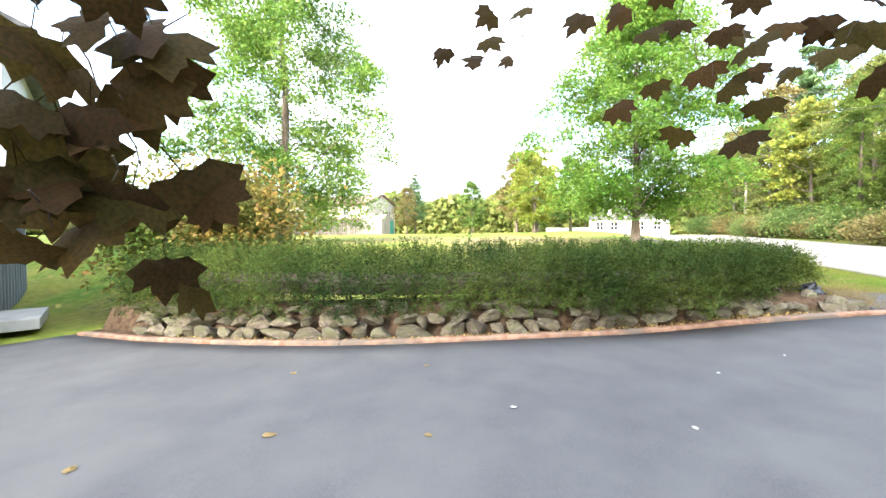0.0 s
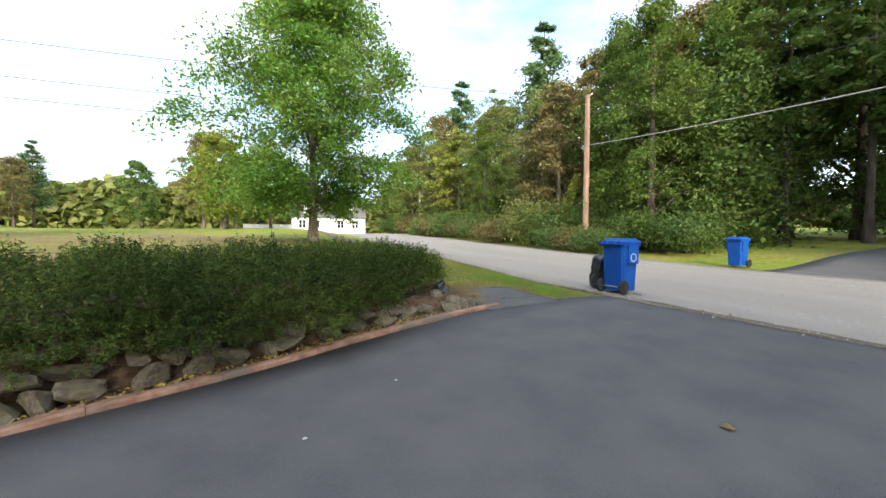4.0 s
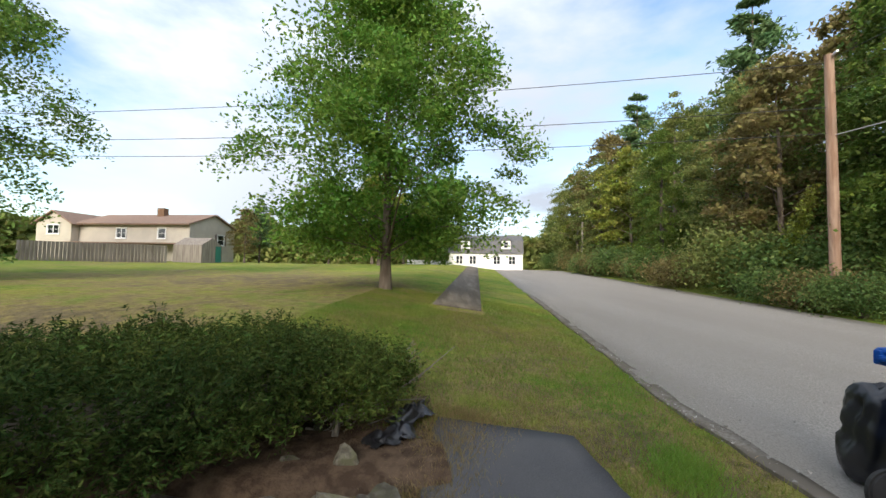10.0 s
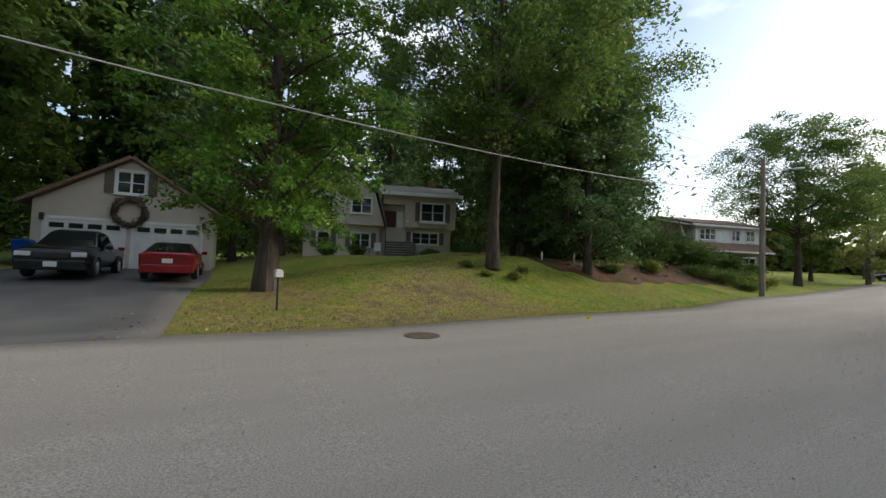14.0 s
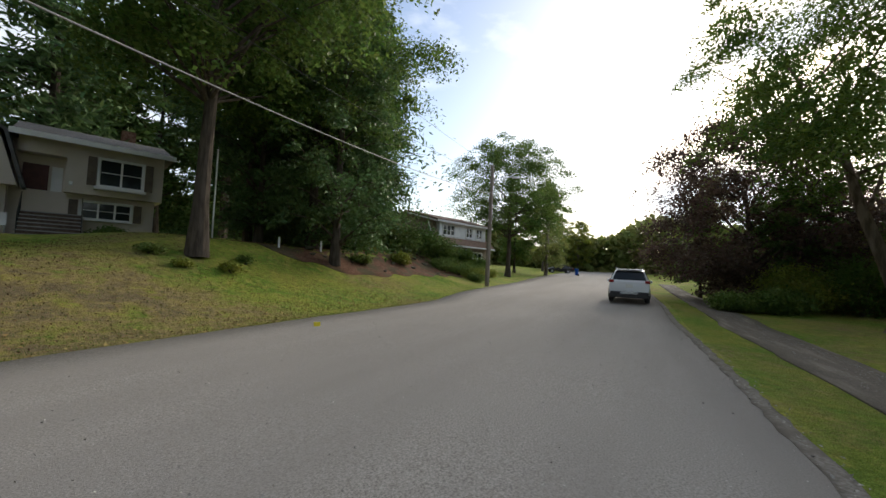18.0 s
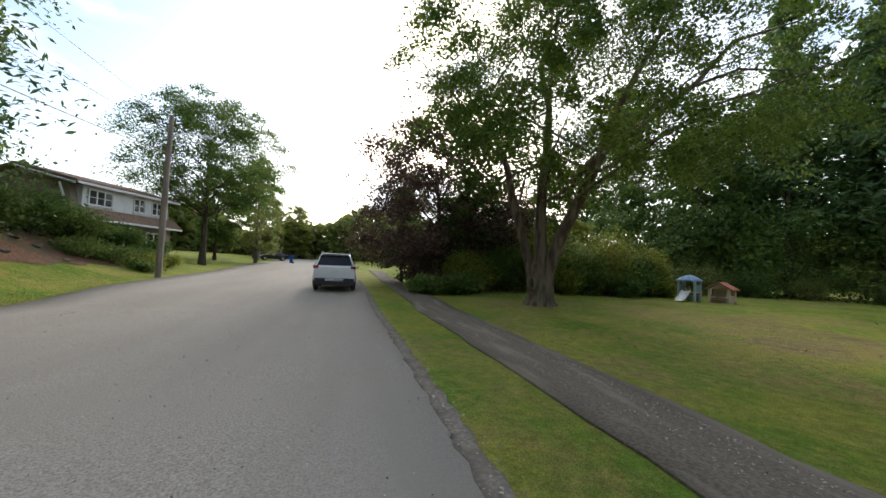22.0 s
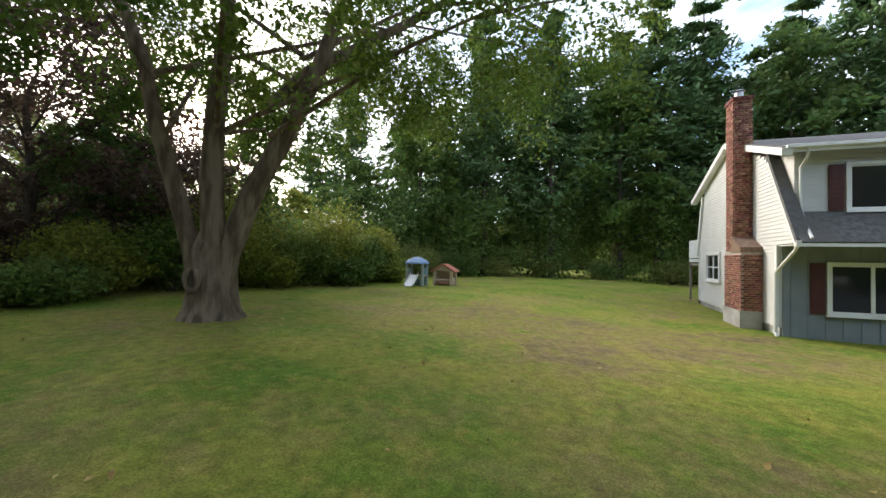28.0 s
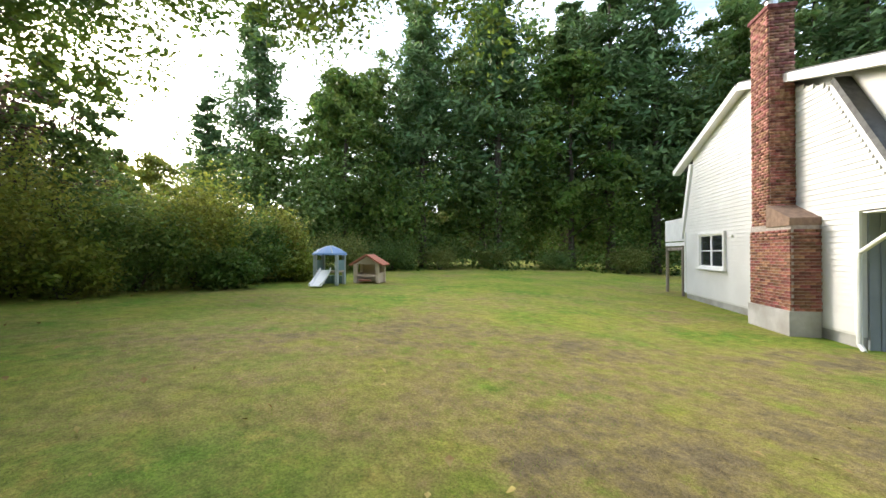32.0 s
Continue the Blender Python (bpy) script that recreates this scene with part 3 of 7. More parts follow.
# ---- trees ----
def tree(name, label, x, y, high, wide, low, girth, leaf, count, size, seed, bark=None, shape="round", lean=(0, 0), clumps=70, limbs=14, forks=None, z=None, group="", cl=0.11, flat=0.42, droop=0.35, stout=0.34):
    """A broadleaf tree: tapered trunk, curved limbs, and flattened sprays of leaves along them, with gaps between."""
    rng = np.random.default_rng(seed)
    bark = bark or M_BARK
    root = thing(name, label, "tree", Matrix.Translation((x, y, (ground_z(x, y) if z is None else z) - 0.05)), group)
    stems = forks or [((lean[0] * 0.6, lean[1] * 0.6), 1.0)]
    for i, (off, k) in enumerate(stems):
        top = high * (0.9 if shape in ("cone", "egg") else 0.8) * (0.9 if i else 1)
        pts, rad = [], []
        for j in range(9):
            t = j / 8
            w = rng.normal(size=2) * 0.02 * wide * t
            start = 0.0 if not forks else 0.12 * girth * i
            pts.append((off[0] * t ** 1.2 + w[0] + start, off[1] * t ** 1.2 + w[1], top * t))
            rad.append(girth * k * ((1 - t) ** 0.8 * 0.94 + 0.04) * (1.45 if j == 0 else 1.0))
        part("trunk", tube(bmesh.new(), pts, rad, 12), bark, root)
    many = max(limbs, clumps // 5)
    per = max(3, round(clumps / many))
    sprays = []
    for i in range(many):
        f = min(max((i + rng.uniform(0.1, 0.9)) / many, 0.01), 0.995)
        if shape == "egg":
            prof = 0.62 + 0.38 * f / 0.3 if f < 0.3 else ((1 - f) / 0.7) ** 0.6
        elif shape == "cone":
            prof = (1 - f) ** 0.8
        else:
            prof = max(math.sqrt(max(1 - (1.85 * f - 0.85) ** 2, 0)), 0.1)
        rad = wide * prof * rng.uniform(0.72, 1.08)
        az = i * 2.399 + rng.normal() * 0.35
        tip = Vector((rad * math.cos(az) + lean[0], rad * math.sin(az) + lean[1], low + f * (high - low)))
        off = stems[int(rng.integers(len(stems)))][0]
        za = min(max(low * 0.8, tip.z - rad * rng.uniform(0.25, 0.75)), high * 0.86)
        t = min(za / (high * 0.85), 1)
        a = Vector((off[0] * t ** 1.2, off[1] * t ** 1.2, za))
        mid = a.lerp(tip, 0.5) + Vector((0, 0, rad * 0.12)) + Vector(rng.normal(size=3)) * 0.08 * rad ** 0.5
        if i % max(1, many // limbs) == 0:
            r = max(0.012, girth * stout * (1 - 0.75 * t))
            part("limb", tube(bmesh.new(), [a, a.lerp(mid, 0.5), mid, mid.lerp(tip, 0.55), tip], [r, r * 0.8, r * 0.55, r * 0.35, r * 0.12], 6), bark, root)
        across = Vector((-math.sin(az), math.cos(az), 0))
        for k in range(per):
            s = 1.02 if k == 0 else rng.uniform(0.3, 1.0)
            p = (a.lerp(mid, s * 2) if s < 0.5 else mid.lerp(tip, s * 2 - 1)) + across * (rng.normal() * 0.2 * rad * (1.15 - s) + rng.normal() * 0.09 * wide) + Vector((0, 0, rng.normal() * 0.035 * (high - low)))
            sprays.append((p.x, p.y, p.z, az, rng.uniform(0.6, 1.45)))
    sp = np.array(sprays)
    m = max(4, int(count / len(sp)))
    n = len(sp)
    d = rng.normal(size=(n, m, 3))
    d *= (rng.random((n, m, 1)) ** 0.45) / np.linalg.norm(d, axis=2, keepdims=True)
    rr = (sp[:, 4] * wide * cl)[:, None]
    o = (d[..., 0] * 1.5) * rr
    q = d[..., 1] * rr
    h = d[..., 2] * rr * flat - droop * np.maximum(o, -0.2 * rr) - 0.12 * np.abs(q) + 0.22 * rr * np.sin(d[..., 0] * 9 + d[..., 1] * 7 + sp[:, 3:4] * 5)
    ca, sa = np.cos(sp[:, 3])[:, None], np.sin(sp[:, 3])[:, None]
    pts = np.stack([sp[:, 0:1] + o * ca - q * sa, sp[:, 1:2] + o * sa + q * ca, sp[:, 2:3] + h], -1).reshape(-1, 3)
    pts = pts[pts[:, 2] > low * 0.6]
    leaf_sheet("crown", pts, size, leaf, root, rng=rng)
    return root


def pine(name, label, x, y, high, wide, low, girth, leaf, count, size, seed, z=None, group=""):
    """A conifer: a straight trunk and whorls of boughs with needle tufts."""
    rng = np.random.default_rng(seed)
    root = thing(name, label, "tree", Matrix.Translation((x, y, (ground_z(x, y) if z is None else z) - 0.05)), group)
    part("trunk", tube(bmesh.new(), [(0, 0, high * t) for t in (0, 0.2, 0.5, 0.8, 1)], [girth * 1.2, girth, girth * 0.7, girth * 0.35, 0.02], 8), M_BARKD, root)
    pts, bm = [], bmesh.new()
    levels = np.arange(low, high * 0.97, high * 0.055)
    for zl in levels:
        f = (zl - low) / (high - low)
        ln = wide * (1 - f) ** 0.75 * rng.uniform(0.8, 1.1) + 0.25
        for k in range(6):
            a = rng.uniform(0, 6.283)
            e = ln * rng.uniform(0.65, 1.1)
            tip = np.array([math.cos(a) * e, math.sin(a) * e, zl + e * rng.uniform(-0.12, 0.22)])
            cyl(bm, (0, 0, zl), tip, girth * 0.16 * (1 - f) + 0.015, 0.008, 4, False)
            pts.append((np.array([0, 0, zl]), tip, e))
    tagged(part("bough_whorl", bm, M_BARKD, root), "thin dark boughs of the pine", kind="stuff")
    per = max(count // len(pts), 4)
    out = []
    for a, b, e in pts:
        t = rng.uniform(0.25, 1.05, per)[:, None]
        out.append(a + (b - a) * t + rng.normal(size=(per, 3)) * np.array([0.17, 0.17, 0.12]) * e * (0.5 + t))
    leaf_sheet("crown", np.concatenate(out), size, leaf, root, wide=0.3, up=0.3, droop=0.0, rng=rng)
    return root


def shrub(name, label, x, y, high, wide, leaf, count, size, seed, deep=None, z=None, turn=0, category="shrub", group=""):
    """A bush: several stems and a lumpy mass of leaves down to the ground."""
    rng = np.random.default_rng(seed)
    deep = deep or wide
    root = thing(name, label, category, Matrix.Translation((x, y, (ground_z(x, y) if z is None else z) - 0.03)) @ Matrix.Rotation(turn, 4, "Z"), group)
    n = 26
    d = rng.normal(size=(n, 3))
    d /= np.linalg.norm(d, axis=1, keepdims=True)
    c = d * (rng.uniform(0.3, 1, n) ** 0.5)[:, None] * (wide, deep, high * 0.44) * 0.82 + (0, 0, high * 0.52)
    for i in range(7):
        tip = Vector(c[i])
        part("stem", tube(bmesh.new(), [(rng.uniform(-0.1, 0.1), rng.uniform(-0.1, 0.1), 0), tip * 0.5 + Vector((0, 0, 0.05)), tip], [0.022 * high ** 0.5, 0.016, 0.006], 5), M_BARKD, root)
    m = count // n
    pts = (c[:, None] + rng.normal(size=(n, m, 3)) * (wide * 0.24, deep * 0.24, high * 0.13)).reshape(-1, 3)
    leaf_sheet("foliage", pts[pts[:, 2] > 0.04], size, leaf, root, rng=rng)
    return root


TREE_A = tree("street_tree", "young maple with an open green crown on the lawn", -6.1, -8.2, 9.8, 4.0, 1.35, 0.15, L_MAPLE, 88000, 0.12, 11, shape="egg", clumps=430, limbs=30, cl=0.15, flat=0.6, stout=0.26)
TREE_B = tree("front_yard_tree", "tall pin oak with drooping lower branches beside a driveway", 1.35, 15.2, 17.0, 4.1, 2.5, 0.34, L_MAPLE, 66000, 0.15, 12, bark=M_BARKD, shape="egg", clumps=360, limbs=56, cl=0.13, lean=(0.2, -0.2), droop=0.45)
TREE_R = tree("oak_tree", "tall spreading oak in the far front yard", 10.55, 19.1, 18.5, 7.0, 6.6, 0.27, L_OAK, 62000, 0.19, 13, bark=M_BARKD, clumps=330, limbs=40, cl=0.125, flat=0.75, droop=0.5)
TREE_C = tree("shade_tree", "old multi-stemmed maple with a knot hole on the lawn", 27.8, 2.8, 17.0, 9.4, 5.4, 0.54, L_SHADE, 150000, 0.135, 14, bark=M_BARKC, clumps=460, limbs=22,
              forks=[((-0.3, -0.3), 0.58), ((1.7, 3.7), 0.46), ((-2.4, -4.9), 0.6)], cl=0.08, lean=(-0.7, -2.9), droop=0.65, flat=0.7, stout=0.17)
part("limb", tube(bmesh.new(), [(-0.35, -1.15, 5.1), (-0.5, -2.0, 6.1), (-0.7, -4.5, 8.0), (-0.8, -5.7, 9.0), (-0.9, -7.0, 10.6), (-1.1, -9.2, 11.2)], [0.16, 0.15, 0.12, 0.1, 0.07, 0.03], 8), M_BARKC, TREE_C)
part("limb", tube(bmesh.new(), [(-0.8, -5.6, 8.9), (-0.9, -7.2, 9.5), (-1.0, -9.6, 9.3)], [0.07, 0.05, 0.02], 7), M_BARKC, TREE_C)
bm = bmesh.new()
rings = []
for z, r in ((-0.1, 0.8), (0.05, 0.62), (0.25, 0.52), (0.6, 0.46), (1.1, 0.43), (1.6, 0.39), (2.0, 0.26)):
    rings.append([bm.verts.new((r * (1 + (0.13 / (1 + 2 * max(z, 0))) * math.sin(5 * a + 1) + 0.05 * math.sin(11 * a + z * 2)) * math.cos(a) * 0.86 - 0.02, r * (1 + 0.09 * math.sin(7 * a)) * math.sin(a) * 1.12 - 0.08, z)) for a in (6.2832 * k / 40 for k in range(40))])
for q, g in zip(rings, rings[1:]):
    for k in range(40):
        f = bm.faces.new((q[k], q[(k + 1) % 40], g[(k + 1) % 40], g[k]))
        f.smooth = True
part("root_flare", bm, M_BARKC, TREE_C, "broad ridged foot of the trunk")
knot, kn, ku = Vector((-0.35, 0.27, 0.95)), Vector((-0.84, 0.54, 0.05)).normalized(), Vector((0.54, 0.84, 0))
bm = tube(bmesh.new(), [knot + kn * 0.06 + ku * 0.15 * math.cos(a) + Vector((0, 0, 0.23 * math.sin(a))) for a in np.linspace(0, 6.2832, 25)], [0.06 + 0.015 * math.sin(3 * a) for a in np.linspace(0, 6.2832, 25)], 8)
part("knot_hole", bm, M_BARKC, TREE_C, "raised bark ring round a knot hole")
# no recess is cut: a flat darker ellipsoid gives the knot its inner shade
bm = bmesh.new()
bmesh.ops.create_icosphere(bm, subdivisions=2, radius=1.0, matrix=Matrix.Translation(knot + kn * 0.03) @ Matrix((ku, Vector((0, 0, 1)), kn)).transposed().to_4x4() @ Matrix.Diagonal((0.13, 0.21, 0.04, 1)))
part("hollow", bm, M_BARKD, TREE_C, "dark disc that stands for the shade inside the knot hole")
TREE_D = tree("yard_tree", "tall light green tree behind the hedge", 0.8, -21.0, 15.5, 4.6, 0.9, 0.22, L_LIGHT, 95000, 0.14, 15, shape="egg", clumps=480, limbs=28, cl=0.15, flat=0.6, stout=0.2)
shrub("burning_bush", "large rounded shrub turning red beside the hedge", 6.2, -15.4, 3.3, 2.2, L_TURN, 22000, 0.12, 21)

copy_thing(TREE_R, Matrix.Translation((*xy(24.5, 17.5), 2.2)) @ Matrix.Rotation(2.0, 4, "Z"))["label"] = "tall spreading oak at the corner of the mulch bank"

# models for the woods
W = [
    tree("woodland_tree", "tall leafy tree at the edge of the woods", -24, 14, 14, 4.2, 2.5, 0.22, L_OAK, 11000, 0.37, 31, bark=M_BARKD, shape="egg", clumps=150, limbs=12, cl=0.17),
    tree("woodland_tree", "tall dark leafy tree at the edge of the woods", -30, 18, 17, 4.6, 3.5, 0.25, L_DARK, 11000, 0.38, 32, bark=M_BARKD, clumps=150, limbs=12, cl=0.17),
    tree("woodland_tree", "yellowing tree at the edge of the woods", -34, 11, 12, 3.8, 2.0, 0.2, L_YEL, 11000, 0.33, 33, bark=M_BARK, clumps=150, limbs=12, cl=0.17),
    tree("woodland_tree", "tree with bronze autumn leaves in the woods", -16, 13, 15, 4.2, 3.0, 0.22, L_BRONZE, 12000, 0.32, 34, bark=M_BARK, shape="egg", clumps=150, limbs=14, cl=0.17),
    pine("pine_tree", "tall white pine in the woods", -20, 20, 20, 4.2, 5.0, 0.26, L_PINE, 11000, 0.5, 35),
    tree("woodland_tree", "slender tall tree in the woods", -10, 18, 18, 3.4, 6.5, 0.2, L_OAK, 10000, 0.37, 36, bark=M_BARKD, clumps=150, limbs=12, cl=0.17),
    tree("woodland_tree", "olive green tree on the sunny edge of the woods", -14, 15, 15, 4.4, 2.0, 0.22, L_OLIVE, 20000, 0.21, 37, bark=M_BARK, shape="egg", clumps=190, limbs=14, cl=0.15),
    tree("woodland_tree", "vine-covered dark green tree at the edge of the woods", -12, 11.5, 13, 3.0, 0.8, 0.22, L_SHADE, 30000, 0.14, 38, bark=M_BARKD, shape="egg", clumps=190, limbs=12, cl=0.17, droop=0.8),
    # conifer at the top of the mulch, its full crown sited to shade the hill
    tree("hemlock_tree", "dark drooping evergreen on the mulch bank", 17.0, 21.8, 15, 3.9, 1.2, 0.22, L_PINE, 26000, 0.2, 39, bark=M_BARKD, shape="egg", clumps=260, limbs=30, cl=0.14, droop=0.7),
]
U = [
    shrub("undergrowth_bush", "dense green undergrowth at the edge of the woods", -14.2, 9.0, 2.6, 2.4, L_DARK, 6500, 0.16, 41),
    shrub("undergrowth_bush", "olive green undergrowth at the edge of the woods", -17, 9.5, 3.4, 2.6, L_OLIVE, 6500, 0.18, 42),
    shrub("undergrowth_bush", "brownish undergrowth at the edge of the woods", -20, 9, 2.2, 2.4, L_BRONZE, 6000, 0.16, 43),
]


def plant(kinds, spots, seed, lo=0.85, hi=1.2, base=W):
    rng = np.random.default_rng(seed)
    for (x, y), k in zip(spots, kinds):
        s = rng.uniform(lo, hi)
        copy_thing(base[k], Matrix.Translation((x, y, ground_z(x, y) - 0.05)) @ Matrix.Rotation(rng.uniform(0, 6.28), 4, "Z") @ Matrix.Diagonal((s, s, s, 1)))


def row(u0, v0, u1, v1, n, seed, wob=1.2):
    rng = np.random.default_rng(seed)
    return [xy(u0 + (u1 - u0) * i / max(n - 1, 1) + rng.normal() * wob, v0 + (v1 - v0) * i / max(n - 1, 1) + rng.normal() * wob) for i in range(n)]


# woods on the far side, towards the crest
plant([6, 2, 6, 3, 6, 2, 6, 7, 6, 3, 7, 7], row(-58, 16, -7, 13.2, 12, 51, 0.9), 61, 0.75, 1.1)
plant([6, 4, 0, 6, 4, 3, 6, 5], row(-52, 21, -7, 20, 8, 52), 62, 0.9, 1.15)
plant([4, 0, 5, 4, 0, 5, 4], row(-46, 29, 2, 30, 7, 53), 63, 0.9, 1.1)
plant([0, 2, 0, 2, 1, 0, 2, 0, 2, 0, 2, 1, 0], row(-56, 13.9, -13.5, 11.0, 13, 54, 0.5), 64, 0.5, 1.1, base=U)
plant([0, 2, 0], row(-12.4, 9.85, -9.2, 9.55, 3, 57, 0.1), 81, 0.5, 0.62, base=U)
plant([0, 2, 0, 0], row(-12, 12.2, -6.5, 12.2, 4, 58, 0.4), 80, 0.6, 0.9, base=U)
# behind the garage and the far houses
plant([7, 0, 1, 7, 1, 4], [xy(-4.5, 25), xy(-2.5, 31), xy(1.5, 33), xy(-7.5, 24), xy(-1, 36), xy(3, 38)], 83, 1.25, 1.5)
plant([4, 1, 5, 4, 0, 1, 4, 5, 1, 4, 0], row(2, 36, 52, 36, 11, 55, 1.5), 65, 1.05, 1.35)
plant([1, 4, 0, 5, 1, 4, 1, 0, 4], row(4, 46, 60, 46, 9, 56, 2), 66, 1.1, 1.4)
plant([4, 5, 1, 4], row(24, 22, 34, 20, 4, 57, 1.0), 67, 0.9, 1.05)
plant([0, 1, 1, 0, 1], row(25.5, 20.5, 34, 19, 5, 58, 0.6), 68, 0.6, 0.9, base=U)
plant([0, 5], row(64, 15, 78, 16, 2, 59, 1.0), 69, 0.7, 0.9)
copy_thing(TREE_R, Matrix.Translation((*xy(52.5, 14.5), 0.8)) @ Matrix.Rotation(4.0, 4, "Z") @ Matrix.Diagonal((1.05, 1.05, 0.85, 1)))["label"] = "broad oak beside the street near a pole"
# lighter leaf kinds offset the backlight that darkens this row
plant([6, 2, 6, 4, 6, 2], row(70, 14, 190, 22, 6, 60, 3), 70, 0.8, 1.1)
# near side, along the street and round the back of the lawn
# pale kinds again, brightening backlit trees through their leaf colour
plant([6, 2, 6, 0, 6, 2], row(60, -8, 200, -12, 6, 71, 3), 71, 0.8, 1.1)
plant([2, 2, 0, 4, 2], [(60, 9), (58, 1), (53, -9), (60, -6), (66, -2)], 72, 0.62, 0.8)
plant([0, 4, 1, 4, 0, 4], [(50, -14), (48, -20), (53, -19), (60, -10), (58, -16), (60, -22)], 73, 1.0, 1.25)
plant([4, 0, 4, 1, 4, 0, 4, 4], [(45, -26), (41, -31), (36, -36), (31, -40), (24, -42), (48, -27), (39, -34), (27, -44)], 78, 1.25, 1.45)
plant([4, 1, 4, 0, 4, 1, 4, 0, 1], [(55, -25), (51, -31), (45, -37), (39, -42), (32, -46), (22, -49), (14, -46), (35, -48), (48, -40)], 79, 1.4, 1.6)
plant([2, 0, 2, 0, 2, 0, 1, 0, 1, 1, 0, 1, 1], [(36.5, 4.0), (38.5, 2.0), (39.5, -0.5), (40.5, -3), (41.5, -5), (43.5, -8), (44.5, -11), (45, -15), (44.5, -19), (42.5, -23), (40, -27), (36, -31), (31, -35)], 74, 0.45, 0.95, base=U)
# beyond the lawn on the hedge side
plant([0, 1, 2, 3, 0, 1, 0, 2], [(-41, -38), (-52, -32), (-33, -24), (-38, -29), (-42, -23), (-58, -26), (-62, -36), (-29, -22.5)], 75, 0.55, 0.75)
plant([1, 0, 1, 0], [(-70, -5), (-76, 2), (-68, 8), (-82, -12)], 76, 0.7, 0.9)
plant([2, 0, 2, 0, 0], [(44, 3), (47, 8), (43, -1.5), (41, 12), (48, 0)], 84, 0.42, 0.6)
# two more evergreens added to keep low sun off the far yard
plant([8, 8], [(20.4, 25.4), (14.8, 26.5)], 85, 0.85, 1.0)
plant([1, 1, 0, 1, 0, 1], [(36.6, 6.2), (40.5, 8.2), (43.5, 5.0), (39.5, 1.2), (46, 11), (44, -4)], 86, 0.34, 0.46)
plant([4, 3], [(-34.5, -44.0), (-31.0, -42.6)], 77, 0.45, 0.46)
PURPLE = tree("purple_tree", "broad dark purple-leaved tree by the street", 37.5, 8.6, 11.5, 6.4, 0.8, 0.25, L_PURPLE, 46000, 0.2, 17, bark=M_BARKD, clumps=320, limbs=22, cl=0.16)

copy_thing(PURPLE, Matrix.Translation((41.0, 5.2, ground_z(41.0, 5.2) - 0.05)) @ Matrix.Rotation(2.0, 4, "Z") @ Matrix.Diagonal((0.75, 0.75, 0.62, 1)))["label"] = "dark purple-leaved tree behind the lawn bushes"


def thicket(name, label, us, vs, high, count, size, leaf, seed):
    """Undergrowth and low branches that fill a stretch of the woods."""
    rng = np.random.default_rng(seed)
    n = count // 60
    cu, cv = rng.uniform(*us, n), rng.uniform(*vs, n)
    cz = rng.random(n) ** 1.3 * high
    cx, cy = xy(cu, cv)
    base = land(cx, cy)
    ball = rng.normal(size=(n, 60, 3)).clip(-1.8, 1.8) * (0.9, 0.9, 0.6)
    pts = (np.stack([cx, cy, base + cz + 0.3], 1)[:, None] + ball).reshape(-1, 3)
    pts[:, 2] = np.maximum(pts[:, 2], land(pts[:, 0], pts[:, 1]) + 0.05)
    ob = leaf_sheet(name, pts, size, leaf, rng=rng)
    tagged(ob, label, "undergrowth", kind="stuff")


thicket("undergrowth", "dense leafy undergrowth between the trunks of the woods", (-60, -7), (15, 30), 5, 40000, 0.3, L_OLIVE, 81)
thicket("undergrowth", "dense vines and saplings beside the garage drive", (-14, -5.5), (12.6, 18), 8, 22000, 0.2, L_BUSH, 80)
thicket("undergrowth", "dark vines hanging between the trunks", (-14, -5), (14, 21), 10, 22000, 0.24, L_OAK, 79)
thicket("undergrowth", "dark leafy undergrowth behind the garage", (-14, 64), (40, 52), 9, 34000, 0.5, L_DARK, 82)
thicket("undergrowth", "dark leafy undergrowth beside the far house", (25, 36), (16.5, 26), 5, 12000, 0.24, L_DARK, 83)
thicket("undergrowth", "dense leafy growth beyond the lawn by the street", (38, 62), (-24, -7), 3.0, 16000, 0.4, L_OAK, 84)
for k, (x, y) in enumerate(((50, -10), (49, -17), (47, -24), (41, -32), (34, -38), (25, -43), (14, -46))):
    u0, v0 = uv(x, y)
    thicket("undergrowth", "dense dark growth at the back of the lawn", (u0 - 5, u0 + 5), (v0 - 5, v0 + 4), 7, 8000, 0.3, L_OAK if k % 2 else L_DARK, 90 + k)


def treeline():
    """The far ring of woods that closes the horizon."""
    rng = np.random.default_rng(99)
    n = 120000
    a = rng.uniform(0, 6.2832, n)
    r = 95 + 14 * np.sin(3 * a + 1) + rng.uniform(-7, 7, n)
    top = 9 + 2.2 * np.sin(7 * a) + 1.6 * np.sin(17 * a + 2) + 1.2 * np.sin(41 * a)
    x, y = r * np.cos(a), r * np.sin(a)
    z = np.minimum(land(x, y), 3.5) + top * rng.random(n) ** 1.35 - 0.8
    # the lighter olive leaf colour carries the haze and sunlight of the distance
    ob = leaf_sheet("distant_woods", np.stack([x, y, z], 1), 1.9, L_OLIVE, rng=rng)
    tagged(ob, "distant belt of woods round the houses", "woods", kind="stuff")


treeline()


# ---- hedge, stone wall, kerb ----
def at_ground(x, y, turn=0.0, lift=0.03):
    return Matrix.Translation((x, y, ground_z(x, y) + lift)) @ Matrix.Rotation(radians(turn), 4, "Z")


def offset(pts, d):
    t = np.gradient(pts, axis=0)
    nrm = np.stack([t[:, 1], -t[:, 0]], 1) / np.hypot(*t.T)[:, None]
    return pts + nrm * d


